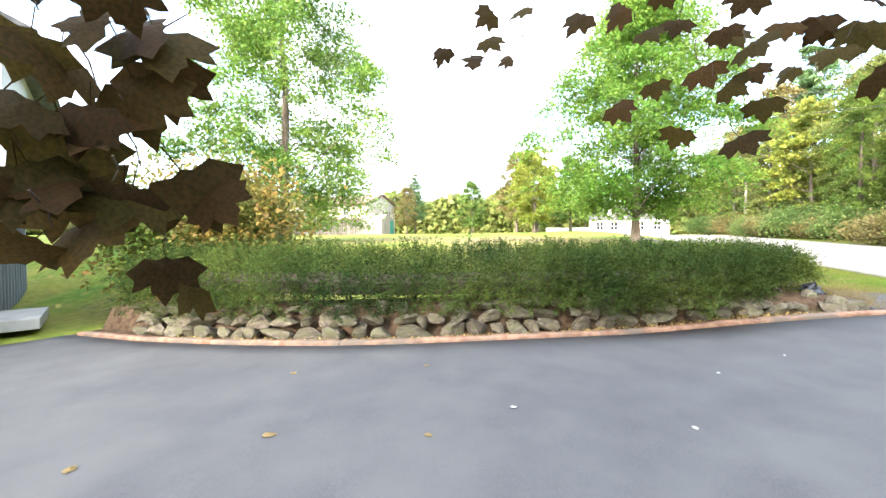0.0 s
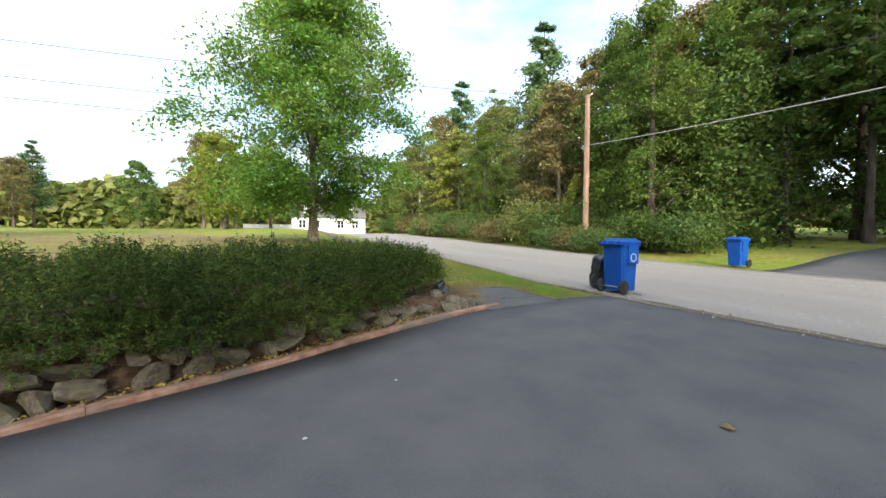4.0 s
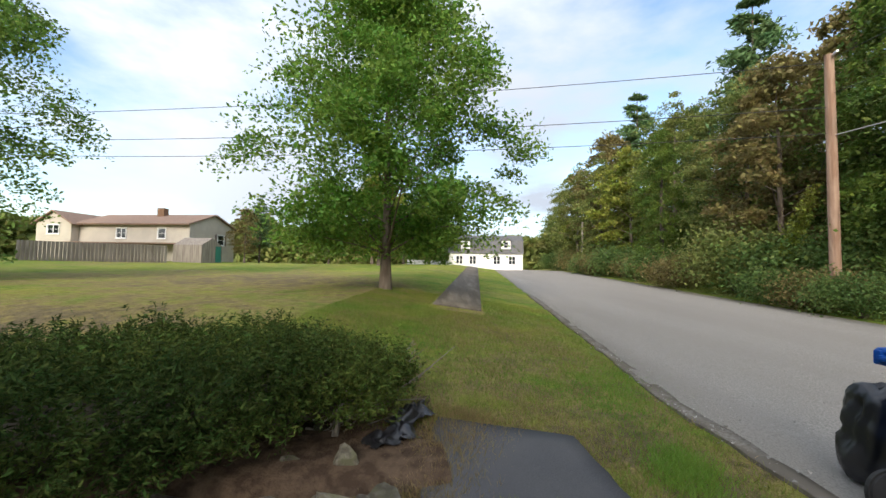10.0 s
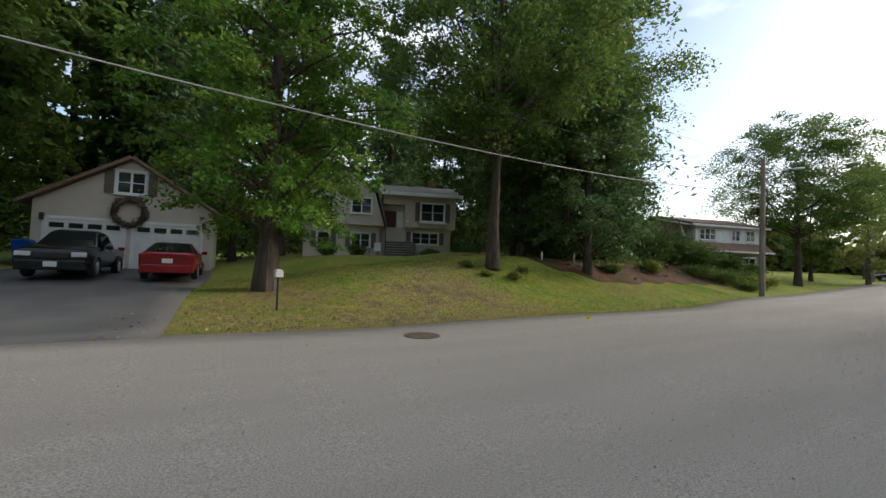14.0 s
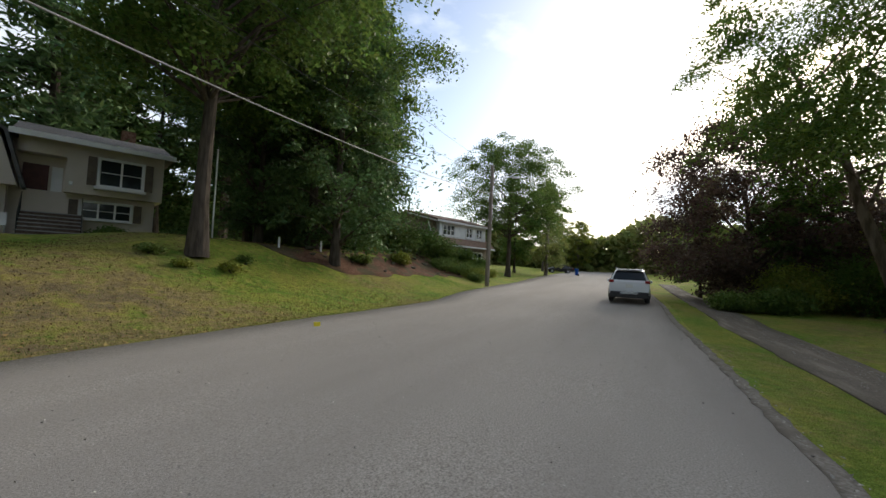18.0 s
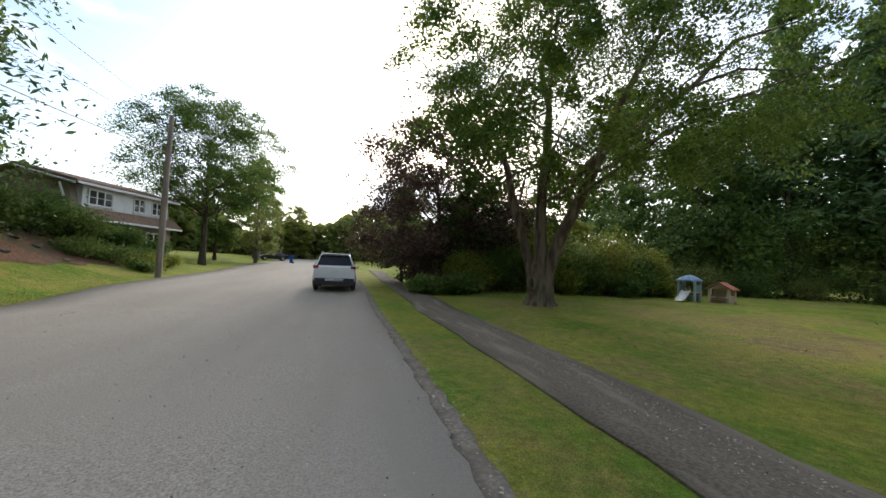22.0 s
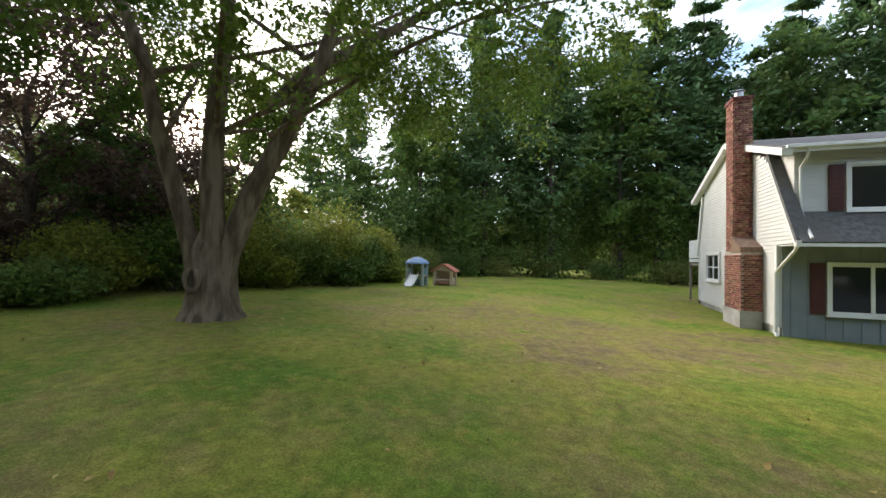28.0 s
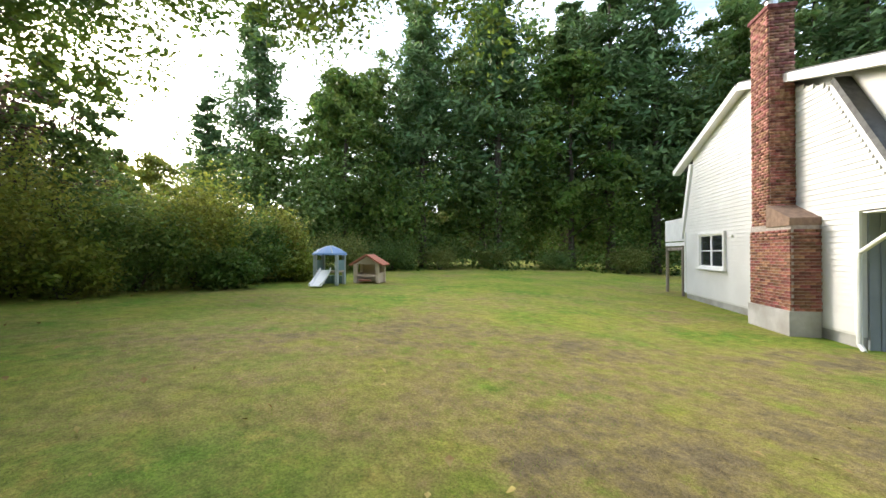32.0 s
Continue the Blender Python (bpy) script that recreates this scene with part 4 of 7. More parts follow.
kerb_line = curve_at(KERB, 80)
kin = np.gradient(kerb_line, axis=0)
bed_side = 1 if (np.cross(np.r_[kin[40], 0], np.r_[np.array([2.0, -9.0]) - kerb_line[40], 0])[2] < 0) else -1
strip("planting_bed", [[tuple(offset(kerb_line, bed_side * w)[i]) for w in (0.02, 0.3, 0.7, 1.1, (0.95 + 0.6 * min(1, i / 12)) * (1 + 0.1 * math.sin(i * 0.9) + 0.06 * math.sin(i * 2.3)))] for i in range(2, 80)], M_SOIL, 0.03, 0.08, "bare soil bed under the hedge", "planting bed")
kerb_root = thing("kerb_edging", "weathered reddish timber edging along the driveway", "kerb")
rng = np.random.default_rng(8)
for a in range(0, 78, 6):
    b = min(a + 6, 79)
    bm = bmesh.new()
    rows = []
    inn, out = offset(kerb_line, bed_side * 0.12), offset(kerb_line, bed_side * 0.01)
    for i in range(a, b + 1):
        k = 0.006 if i in (a, b) else 0.0
        p, q = out[i], inn[i]
        if i == b:
            p, q = out[i] * 0.96 + out[i - 1] * 0.04, inn[i] * 0.96 + inn[i - 1] * 0.04
        zz = ground_z(*p) + 0.035
        h = 0.06 + rng.normal() * 0.004
        rows.append([bm.verts.new((*p, zz - 0.06)), bm.verts.new((*p, zz + h - 0.02 - k)), bm.verts.new((*(p * 0.88 + q * 0.12), zz + h - k)), bm.verts.new((*(p * 0.1 + q * 0.9), zz + h - k)), bm.verts.new((*q, zz + h - 0.02)), bm.verts.new((*q, zz - 0.06))])
    for r, s in zip(rows, rows[1:]):
        for j in range(5):
            bm.faces.new((r[j], r[j + 1], s[j + 1], s[j]))
    bm.faces.new(rows[0][::-1])
    bm.faces.new(rows[-1])
    bmesh.ops.recalc_face_normals(bm, faces=bm.faces)
    part("timber", bm, M_KERB, kerb_root)


def stone_mesh(seed):
    rng = np.random.default_rng(seed)
    bm = bmesh.new()
    bmesh.ops.create_icosphere(bm, subdivisions=2, radius=0.5)
    planes = [(Vector(rng.normal(size=3)).normalized(), rng.uniform(0.2, 0.4)) for _ in range(9)]
    for v in bm.verts:
        v.co *= 0.5 / v.co.length
        v.co *= (0.5 / max(abs(c) for c in v.co)) ** 0.55
        for nrm, d in planes:
            k = v.co.dot(nrm) - d
            if k > 0:
                v.co -= nrm * k * 0.95
        v.co += Vector(rng.normal(size=3)) * 0.012
    me = bpy.data.meshes.new("stone")
    bm.to_mesh(me)
    bm.free()
    me.materials.append(M_STONE)
    return me


bank_v, bank_f = [], []
bl = curve_at(KERB, 60)
cols = [(0.46, 0.0), (0.56, 0.2), (0.64, 0.4), (0.9, 0.46), (1.5, 0.46), (2.1, 0.3), (2.5, 0.02)]
for i in range(60):
    for off, dz in cols:
        p = offset(bl, bed_side * off)[i]
        q = offset(bl, bed_side * 0.36)[i]
        k = 0.25 + 0.75 * min(1.0, i / 16)
        bank_v.append((*p, max(ground_z(*q) + dz * k, ground_z(*p) if off > 1 else -9)))
for i in range(59):
    for j in range(len(cols) - 1):
        a = i * len(cols) + j
        bank_f.append((a, a + 1, a + len(cols) + 1, a + len(cols)))
tagged(mesh_object("planting_bank", bank_v, bank_f, M_SOIL), "raised earth bank behind the field stones", "planting bed", kind="structure")

STONES = [stone_mesh(100 + i) for i in range(12)]
wall_root = thing("stone_wall", "low dry wall of rough field stones under the hedge", "stone wall")
rng = np.random.default_rng(9)
wline = curve_at(KERB, 400)
length = np.r_[0, np.cumsum(np.hypot(*np.diff(wline, axis=0).T))]
for tier, (off, dz, tall) in enumerate(((0.36, 0.07, 0.25), (0.43, 0.25, 0.21), (0.54, 0.41, 0.18))):
    s, ol = 0.25 + 0.13 * tier, offset(wline, bed_side * off)
    while s < length[-1] - 1.2:
        w = rng.uniform(0.2, 0.62) if tier < 2 else rng.uniform(0.16, 0.42)
        w *= 0.5 + 0.5 * min(1.0, s / 2.0)
        if s < 1.5 * tier:
            s += w
            continue
        i = int(np.searchsorted(length, s + w / 2))
        p, q = ol[min(i, 399)] + rng.normal(size=2) * 0.025, ol[min(i + 4, 399)]
        q = q - ol[min(i, 399)] + p
        h = tall * rng.uniform(0.8, 1.2)
        rise = 0.25 + 0.75 * min(1.0, s / 3.5)
        if rng.random() < (1.0, 0.97, 0.8)[tier]:
            ob = new("stone", STONES[int(rng.integers(12))])
            ob.parent = wall_root
            ob.matrix_world = Matrix.Translation((*p, ground_z(*p) + 0.04 + dz * rise + rng.normal() * 0.012)) @ Matrix.Rotation(math.atan2(q[1] - p[1], q[0] - p[0]), 4, "Z") @ Euler((rng.normal() * 0.16, rng.normal() * 0.1, rng.normal() * 0.12)).to_matrix().to_4x4() @ Matrix.Diagonal((w * 1.06, rng.uniform(0.28, 0.4), h * 1.08, 1))
        s += w * 0.95
for x, y, w, h in ((1.42, -4.1, 0.32, 0.34), (1.05, -4.6, 0.22, 0.1), (1.85, -3.78, 0.6, 0.26), (1.55, -4.4, 0.4, 0.2), (1.72, -3.3, 0.2, 0.12)):
    ob = new("stone", STONES[int(rng.integers(9))])
    ob.parent = wall_root
    ob.matrix_world = Matrix.Translation((x, y, ground_z(x, y) + h * 0.35)) @ Euler((rng.normal() * 0.4, rng.normal() * 0.4, rng.uniform(0, 6))).to_matrix().to_4x4() @ Matrix.Diagonal((w * 0.8, w * 0.6, h * 0.85, 1))


def hedge():
    root = thing("hedge", "clipped dark green yew hedge above a stone wall", "hedge")
    rng = np.random.default_rng(10)
    base = curve_at(KERB, 300)[10:285]
    mid = curve_at([(0.15, -4.6), (1.0, -4.95)] + [tuple(p) for p in offset(base, bed_side * 1.08)[46::12]], 280)
    for _ in range(150):
        mid[1:-1] = 0.25 * mid[:-2] + 0.5 * mid[1:-1] + 0.25 * mid[2:]
    t = np.gradient(mid, axis=0)
    side = np.stack([t[:, 1], -t[:, 0]], 1) / np.hypot(*t.T)[:, None] * bed_side

    def surface(s, a, deep):
        i = np.clip((s * (len(mid) - 1)).astype(int), 0, len(mid) - 2)
        fr = (s * (len(mid) - 1) - i)[:, None]
        lump = 0.05 * np.sin(s * 61 + a * 2) + 0.15 * np.sin(s * 143 + 3 * a) * np.sin(a * 5 + s * 40) + 0.14 * np.sin(s * 310 + 5 * a) * np.sin(a * 9 - s * 90)
        endk = np.minimum(1, np.minimum(s, 1 - s) * 16 + 0.3) ** 0.5
        r = (1 + lump - deep) * endk
        co, si = np.cos(a), np.sin(a)
        sq = 1 / np.maximum(np.abs(co) ** 4 + np.abs(si) ** 4, 1e-3) ** 0.25
        w = -co * sq * np.where(co < 0, 0.95 - 0.72 * np.clip((0.13 - s) / 0.06, 0, 1), 0.84 + 0.26 * np.clip((0.4 - s) / 0.1, 0, 1) * np.clip((s - 0.12) / 0.06, 0, 1)) * r
        z = 0.36 + 0.44 * (0.95 * si * sq) * r
        m = mid[i] * (1 - fr) + mid[i + 1] * fr
        p = m + side[i] * w[:, None]
        low = land(m[:, 0], m[:, 1])
        foot = np.where(w > 0, -0.1 + 0.29 * np.clip((s - 0.24) / 0.2, 0, 1), 0.1 - 0.14 * np.clip((0.4 - s) / 0.1, 0, 1) * np.clip((s - 0.12) / 0.06, 0, 1))
        zz = low + foot + np.clip((z + 0.06) / 0.88, -0.05, 1.15) * (1.0 - 0.22 * np.clip((0.09 - s) / 0.09, 0, 1) - low - foot)
        return np.stack([p[:, 0], p[:, 1], zz], 1), np.concatenate([side[i] * (-co)[:, None], si[:, None]], 1)

    # short upright and outward shoots over the whole face
    k, per = 10500, 26
    s, a = np.where(rng.random(k) < 0.3, rng.uniform(0, 0.42, k), rng.uniform(0, 1, k)), rng.uniform(-0.5, np.pi + 0.3, k)
    p, out = surface(s, a, 0.1 * rng.random(k))
    d = out * 0.8 + np.array([0, 0, 0.55]) + rng.normal(size=(k, 3)) * 0.35
    d /= np.linalg.norm(d, axis=1, keepdims=True)
    ln = rng.uniform(0.1, 0.26, k)[:, None, None]
    f = rng.uniform(-0.5, 1.0, (k, per, 1))
    pts = p[:, None] + d[:, None] * f * ln + rng.normal(size=(k, per, 3)) * 0.026 * (1.15 - f * 0.8)
    leaf_sheet("foliage", pts.reshape(-1, 3), 0.044, L_YEW, root, wide=0.26, up=0.35, droop=-0.35, rng=rng)
    n = 40000
    p, out = surface(rng.uniform(0, 1, n), rng.uniform(-0.3, np.pi + 0.3, n), 0.2 + 0.4 * rng.random(n))
    leaf_sheet("foliage", p + rng.normal(size=(n, 3)) * 0.03, 0.06, L_YEW, root, wide=0.3, up=0.35, droop=-0.1, rng=rng)
    # solid dark core stands in for the shade among the inner twigs
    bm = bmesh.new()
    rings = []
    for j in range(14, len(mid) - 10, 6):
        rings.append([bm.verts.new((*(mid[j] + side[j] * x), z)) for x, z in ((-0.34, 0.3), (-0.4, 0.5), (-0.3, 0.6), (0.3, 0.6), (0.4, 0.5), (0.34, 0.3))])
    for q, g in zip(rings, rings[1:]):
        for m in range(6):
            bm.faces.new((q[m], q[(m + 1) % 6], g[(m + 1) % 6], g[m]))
    bm.faces.new(rings[0])
    bm.faces.new(rings[-1][::-1])
    part("inner_growth", bm, M_BARKD, root, "solid dark core for the twigs and shade inside the hedge")
    for j in range(6, len(mid), 12):
        for _ in range(2):
            x, y = mid[j] + side[j] * rng.uniform(-0.3, 0.55)
            part("stem", tube(bmesh.new(), [(x, y, ground_z(x, y) - 0.05), (x + rng.normal() * 0.06, y + rng.normal() * 0.06, 0.25), (x + rng.normal() * 0.15, y + rng.normal() * 0.15, 0.6)], [0.03, 0.02, 0.01], 6), M_BARKD, root)
    return root


hedge()
twigs = thing("bare_branches", "bare grey-brown dead branches at the open end of the hedge", "branches")
rng = np.random.default_rng(12)
needles = []
for i in range(70):
    a = Vector((0.75 + rng.normal() * 0.2, -4.68 + rng.normal() * 0.14, 0))
    a.z = ground_z(a.x, a.y) + rng.uniform(-0.02, 0.12)
    d = Vector((rng.normal() * 0.3 - 0.5, rng.normal() * 0.25 + 0.35, rng.uniform(0.1, 0.6))) * rng.uniform(0.5, 1.1)
    m = a + d * 0.5 + Vector(rng.normal(size=3)) * 0.05
    part("twig", tube(bmesh.new(), [a, m, a + d], [0.014, 0.008, 0.003], 5), M_POLEG, twigs)
    needles += [tuple(m.lerp(a + d, f) + Vector(rng.normal(size=3)) * 0.035) for f in rng.uniform(0, 1.1, 45)]
leaf_sheet("dead_foliage", np.array(needles), 0.04, L_DEAD, twigs, wide=0.22, up=0.3, droop=0.0, rng=rng)
stub = thing("dead_branch", "pale broken dead branch lying at the hedge end", "branch", at_ground(0.95, -4.5, 0, 0.03))
part("wood", tube(bmesh.new(), [(0.18, 0.1, 0.0), (0.06, 0.03, 0.08), (-0.06, -0.02, 0.2), (-0.1, -0.04, 0.3)], [0.028, 0.034, 0.03, 0.018], 8), M_POLEG, stub)
part("side_branch", tube(bmesh.new(), [(-0.04, -0.01, 0.18), (-0.2, 0.05, 0.24), (-0.42, 0.1, 0.2)], [0.02, 0.015, 0.006], 6), M_BARK, stub)


# ---- bins and bags ----
def wheelie_bin(m, label, material=M_BIN, group="wheeled bins"):
    """A wheeled refuse bin: the wheels and hinge at -y, the front at +y."""
    root = thing("wheelie_bin", label, "bin", m, group)
    bm = bmesh.new()
    rings = []
    for z, w, y0, y1 in ((0.06, 0.262, -0.29, 0.175), (0.12, 0.27, -0.295, 0.18), (0.55, 0.283, -0.312, 0.195), (0.92, 0.295, -0.33, 0.21), (0.98, 0.3, -0.335, 0.215)):
        c = 0.05
        rings.append([bm.verts.new(p) for p in ((-w + c, y0, z), (w - c, y0, z), (w, y0 + c, z), (w, y1 - c, z), (w - c, y1, z), (-w + c, y1, z), (-w, y1 - c, z), (-w, y0 + c, z))])
    for a, b in zip(rings, rings[1:]):
        for k in range(8):
            bm.faces.new((a[k], a[(k + 1) % 8], b[(k + 1) % 8], b[k]))
    bm.faces.new(rings[0][::-1])
    bm.faces.new(rings[-1])
    body = part("body", bm, material, root)
    part("rim", boxes(((0, -0.345, 0.97), (0.64, 0.035, 0.06)), ((0, 0.225, 0.97), (0.64, 0.035, 0.06)), ((-0.31, -0.06, 0.97), (0.035, 0.6, 0.06)), ((0.31, -0.06, 0.97), (0.035, 0.6, 0.06)), bevel=0.008), material, root)
    bm = bmesh.new()
    rings = []
    for z, w, y0, y1 in ((0.995, 0.335, -0.37, 0.27), (1.03, 0.338, -0.373, 0.273), (1.045, 0.325, -0.36, 0.26), (1.05, 0.29, -0.33, 0.225), (1.082, 0.265, -0.3, 0.2), (1.092, 0.22, -0.26, 0.16)):
        c = 0.04
        rings.append([bm.verts.new(p) for p in ((-w + c, y0, z), (w - c, y0, z), (w, y0 + c, z), (w, y1 - c, z), (w - c, y1, z), (-w + c, y1, z), (-w, y1 - c, z), (-w, y0 + c, z))])
    for a, b in zip(rings, rings[1:]):
        for k in range(8):
            bm.faces.new((a[k], a[(k + 1) % 8], b[(k + 1) % 8], b[k]))
    bm.faces.new(rings[0][::-1])
    bm.faces.new(rings[-1])
    part("lid", bm, material, root, "bright blue hinged lid")
    for hx in (-0.27, -0.12, 0.12, 0.27):
        part("hinge_tab", boxes(((hx, -0.372, 1.0), (0.05, 0.05, 0.07)), bevel=0.01), material, root)
    part("handle", cyl(bmesh.new(), (-0.24, -0.405, 0.985), (0.24, -0.405, 0.985), 0.016, seg=8), material, root)
    for s in (-1, 1):
        part("handle_bracket", boxes(((s * 0.24, -0.375, 0.985), (0.03, 0.08, 0.045)), bevel=0.006), material, root)
        part("grip_pocket", boxes(((s * 0.302, 0.0, 0.79), (0.06, 0.34, 0.4)), bevel=0.02), material, root)
        bm = bmesh.new()
        cyl(bm, (s * 0.285, -0.3, 0.14), (s * 0.335, -0.3, 0.14), 0.14, seg=20)
        bmesh.ops.bevel(bm, geom=[e for e in bm.edges if e.calc_face_angle(0) > 1], offset=0.014, segments=2, affect="EDGES")
        wheel = part("wheel", bm, M_RUBBER, root)
        part("hub", cyl(bmesh.new(), (s * 0.33, -0.3, 0.14), (s * 0.345, -0.3, 0.14), 0.035, seg=12), M_BLACK, wheel)
        for k in range(5):
            a = 6.2832 * k / 5
            part("spoke", boxes(((0, 0.055, 0), (0.012, 0.075, 0.02)), bevel=0.003), M_BLACK, wheel).matrix_local = Matrix.Translation((s * 0.336, -0.3, 0.14)) @ Matrix.Rotation(a, 4, "X")
    part("axle", cyl(bmesh.new(), (-0.3, -0.3, 0.14), (0.3, -0.3, 0.14), 0.012, seg=8), M_METAL, root, "bare steel axle")
    bm = bmesh.new()
    bmesh.ops.create_circle(bm, cap_ends=False, segments=24, radius=0.088)
    ring = list(bm.edges)
    ex = bmesh.ops.extrude_edge_only(bm, edges=ring)
    for v in [v for v in ex["geom"] if isinstance(v, bmesh.types.BMVert)]:
        v.co *= 0.7
    badge = part("badge", bm, M_BADGE, root, "faded white ring mark")
    badge.matrix_local = Matrix.Translation((0.3385, -0.02, 0.72)) @ Matrix.Rotation(radians(90), 4, "Y")
    # a slim pattern: narrow the tub, and draw the wheels in with it
    k = 0.85
    for ob in root.children_recursive:
        if ob.name.startswith(("wheel", "hub")):
            s = 1 if ob.data.vertices[0].co.x > 0 else -1
            ob.data.transform(Matrix.Translation((-s * 0.047, 0.04, 0)))
        elif ob.name.startswith(("spoke", "badge")):
            ob.location.x = ob.location.x * k if ob.name.startswith("badge") else ob.location.x - math.copysign(0.047, ob.location.x)
            ob.location.y += 0.04 if ob.name.startswith("spoke") else 0.0
        else:
            ob.data.transform(Matrix.Diagonal((k, k, 1, 1)))
    return root


BIN1 = wheelie_bin(at_ground(0.62, -0.3, 24), "blue wheeled bin with white ring mark at the road edge")
copy_thing(BIN1, at_ground(-5.3, 7.15, 200, 0.03))["label"] = "blue wheeled bin on the far verge"
BIN3 = copy_thing(BIN1, at_ground(-9.25, 19.45, 195, 0.03))
BIN3["label"] = "dark blue wheeled bin beside the garage door"


def bag(name, label, m, r, h, seed, lie=False):
    rng = np.random.default_rng(seed)
    bm = bmesh.new()
    bmesh.ops.create_icosphere(bm, subdivisions=4, radius=1.0)
    ph = rng.uniform(0, 6.28, 6)
    for v in bm.verts:
        a = math.atan2(v.co.y, v.co.x)
        k = 1 + 0.09 * math.sin(5 * a + ph[0] + 2 * v.co.z) + 0.06 * math.sin(11 * a + ph[1] - 3 * v.co.z) + 0.13 * noise.noise(v.co * 4.1) + 0.07 * noise.noise(v.co * 9.0) + 0.04 * math.sin(9 * v.co.z + ph[2] + 2 * a)
        z = v.co.z * 0.5 + 0.5
        flank = np.interp(z, [0, 0.05, 0.12, 0.4, 0.7, 0.9, 0.97, 1], [0.55, 0.9, 1.0, 0.95, 0.84, 0.72, 0.5, 0.1])
        g = r * k * flank / max(math.hypot(v.co.x, v.co.y), 0.08)
        fold = 0.035 * noise.noise(Vector((math.cos(a) * 5, math.sin(a) * 5, z * 1.6)))
        v.co = Vector((v.co.x * (g + fold) + 0.07 * z, v.co.y * (g + fold), max(0.0, z ** 0.9 * h * (1 + 0.04 * math.sin(3 * a + ph[3])))))
    for f in bm.faces:
        f.smooth = True
    root = thing(name, label, "rubbish bag", m)
    part("film", bm, M_BAG, root)
    bm = bmesh.new()
    tube(bm, [(0.06, 0, h * 0.9), (0.1, 0.01, h * 0.98), (0.16, 0.03, h * 0.96)], [r * 0.32, r * 0.16, r * 0.26], 9)
    part("knot", bm, M_BAG, root)
    return root


bag("rubbish_bag", "full black plastic rubbish bag leaning on a blue bin", at_ground(0.06, -0.5, 20), 0.2, 0.72, 5)


def scrap(x, y, seed, turn):
    rng = np.random.default_rng(seed)
    bm = bmesh.new()
    n = 14
    grid = [[bm.verts.new((i * 0.46 / n - 0.23, j * 0.26 / n - 0.13, 0.0)) for j in range(n + 1)] for i in range(n + 1)]
    for i in range(n):
        for j in range(n):
            bm.faces.new((grid[i][j], grid[i + 1][j], grid[i + 1][j + 1], grid[i][j + 1]))
    for v in bm.verts:
        q = Vector((v.co.x * 9 + seed, v.co.y * 11, seed))
        e = max(0, 1 - (v.co.x / 0.25) ** 2) * max(0, 1 - (v.co.y / 0.145) ** 2)
        v.co.z = 0.02 + abs(noise.noise(q)) * 0.2 * e ** 0.5 + 0.05 * e
        v.co += Vector((noise.noise(q * 1.3), noise.noise(q * 1.7 + Vector((5, 1, 2))), 0)) * 0.07
    for f in bm.faces:
        f.smooth = True
    root = thing("plastic_scrap", "torn black plastic sheet crumpled on the soil", "plastic sheet", at_ground(x, y, turn, 0.02))
    part("film", bm, M_BAG, root)


scrap(0.95, -3.97, 3, 150)
scrap(0.58, -3.97, 4, 165)

# small things on the drive and verge
rng = np.random.default_rng(14)
LITTER = []
for i, (x, y, s, dark) in enumerate(((9.6, -7.4, 0.05, 1), (9.9, -8.6, 0.04, 1), (8.9, -7.9, 0.05, 1), (10.1, -7.6, 0.035, 0), (8.2, -6.9, 0.03, 1), (7.4, -6.6, 0.03, 0), (9.2, -6.9, 0.03, 1), (6.9, -5.3, 0.025, 0), (5.4, -5.2, 0.02, 0), (8.0, -9.0, 0.04, 1), (7.0, -7.9, 0.03, 1), (5.7, -2.2, 0.05, 1), (4.4, -4.6, 0.02, 0))):
    bm = bmesh.new()
    bmesh.ops.create_icosphere(bm, subdivisions=1, radius=s)
    for v in bm.verts:
        v.co = Vector((v.co.x * rng.uniform(0.7, 1.5), v.co.y * rng.uniform(0.6, 1.2), abs(v.co.z) * rng.uniform(0.3, 0.8)))
    root = thing("fallen_leaf" if dark else "pebble", "curled dry brown leaf on the asphalt" if dark else "small pale pebble on the asphalt", "leaf" if dark else "pebble", at_ground(x, y, rng.uniform(0, 360), 0.035), "litter on the drive")
    part("blade" if dark else "stone", bm, L_DRY if dark else M_CONC, root)

root = thing("yellow_marker", "small yellow plastic marker on the grass", "marker", at_ground(11.9, 12.7, 0, 0.0))
part("flag", boxes(((0, 0, 0.1), (0.16, 0.02, 0.1)), bevel=0.004), M_YELLOW, root)
part("peg", cyl(bmesh.new(), (-0.07, 0, -0.05), (-0.07, 0, 0.15), 0.006, seg=6), M_METAL, root)
bm = bmesh.new()
cyl(bm, (0, 0, -0.02), (0, 0, 0.012), 0.42, seg=36)
root = thing("manhole_cover", "round rusty cast iron manhole cover in the street", "manhole cover", at_ground(6.2, 9.9, 10, 0.03))
part("cover", bm, M_CAST, root)
for i in range(-3, 4):
    w = math.sqrt(0.36 ** 2 - (i * 0.1) ** 2)
    part("rib", boxes(((0, i * 0.1, 0.014), (2 * w, 0.035, 0.01)), bevel=0.003), M_CAST, root)


# ---- poles and wires ----
def pole(name, label, base, top, r0, r1, material):
    b, t = Vector(base), Vector(top)
    root = thing(name, label, "utility pole", Matrix.Translation(b))
    part("shaft", tube(bmesh.new(), [(0, 0, -0.5), (t - b) * 0.3, (t - b) * 0.7, t - b], [r0, r0 * 0.95, r0 * 0.5 + r1 * 0.5, r1], 12), material, root)
    return root, t - b


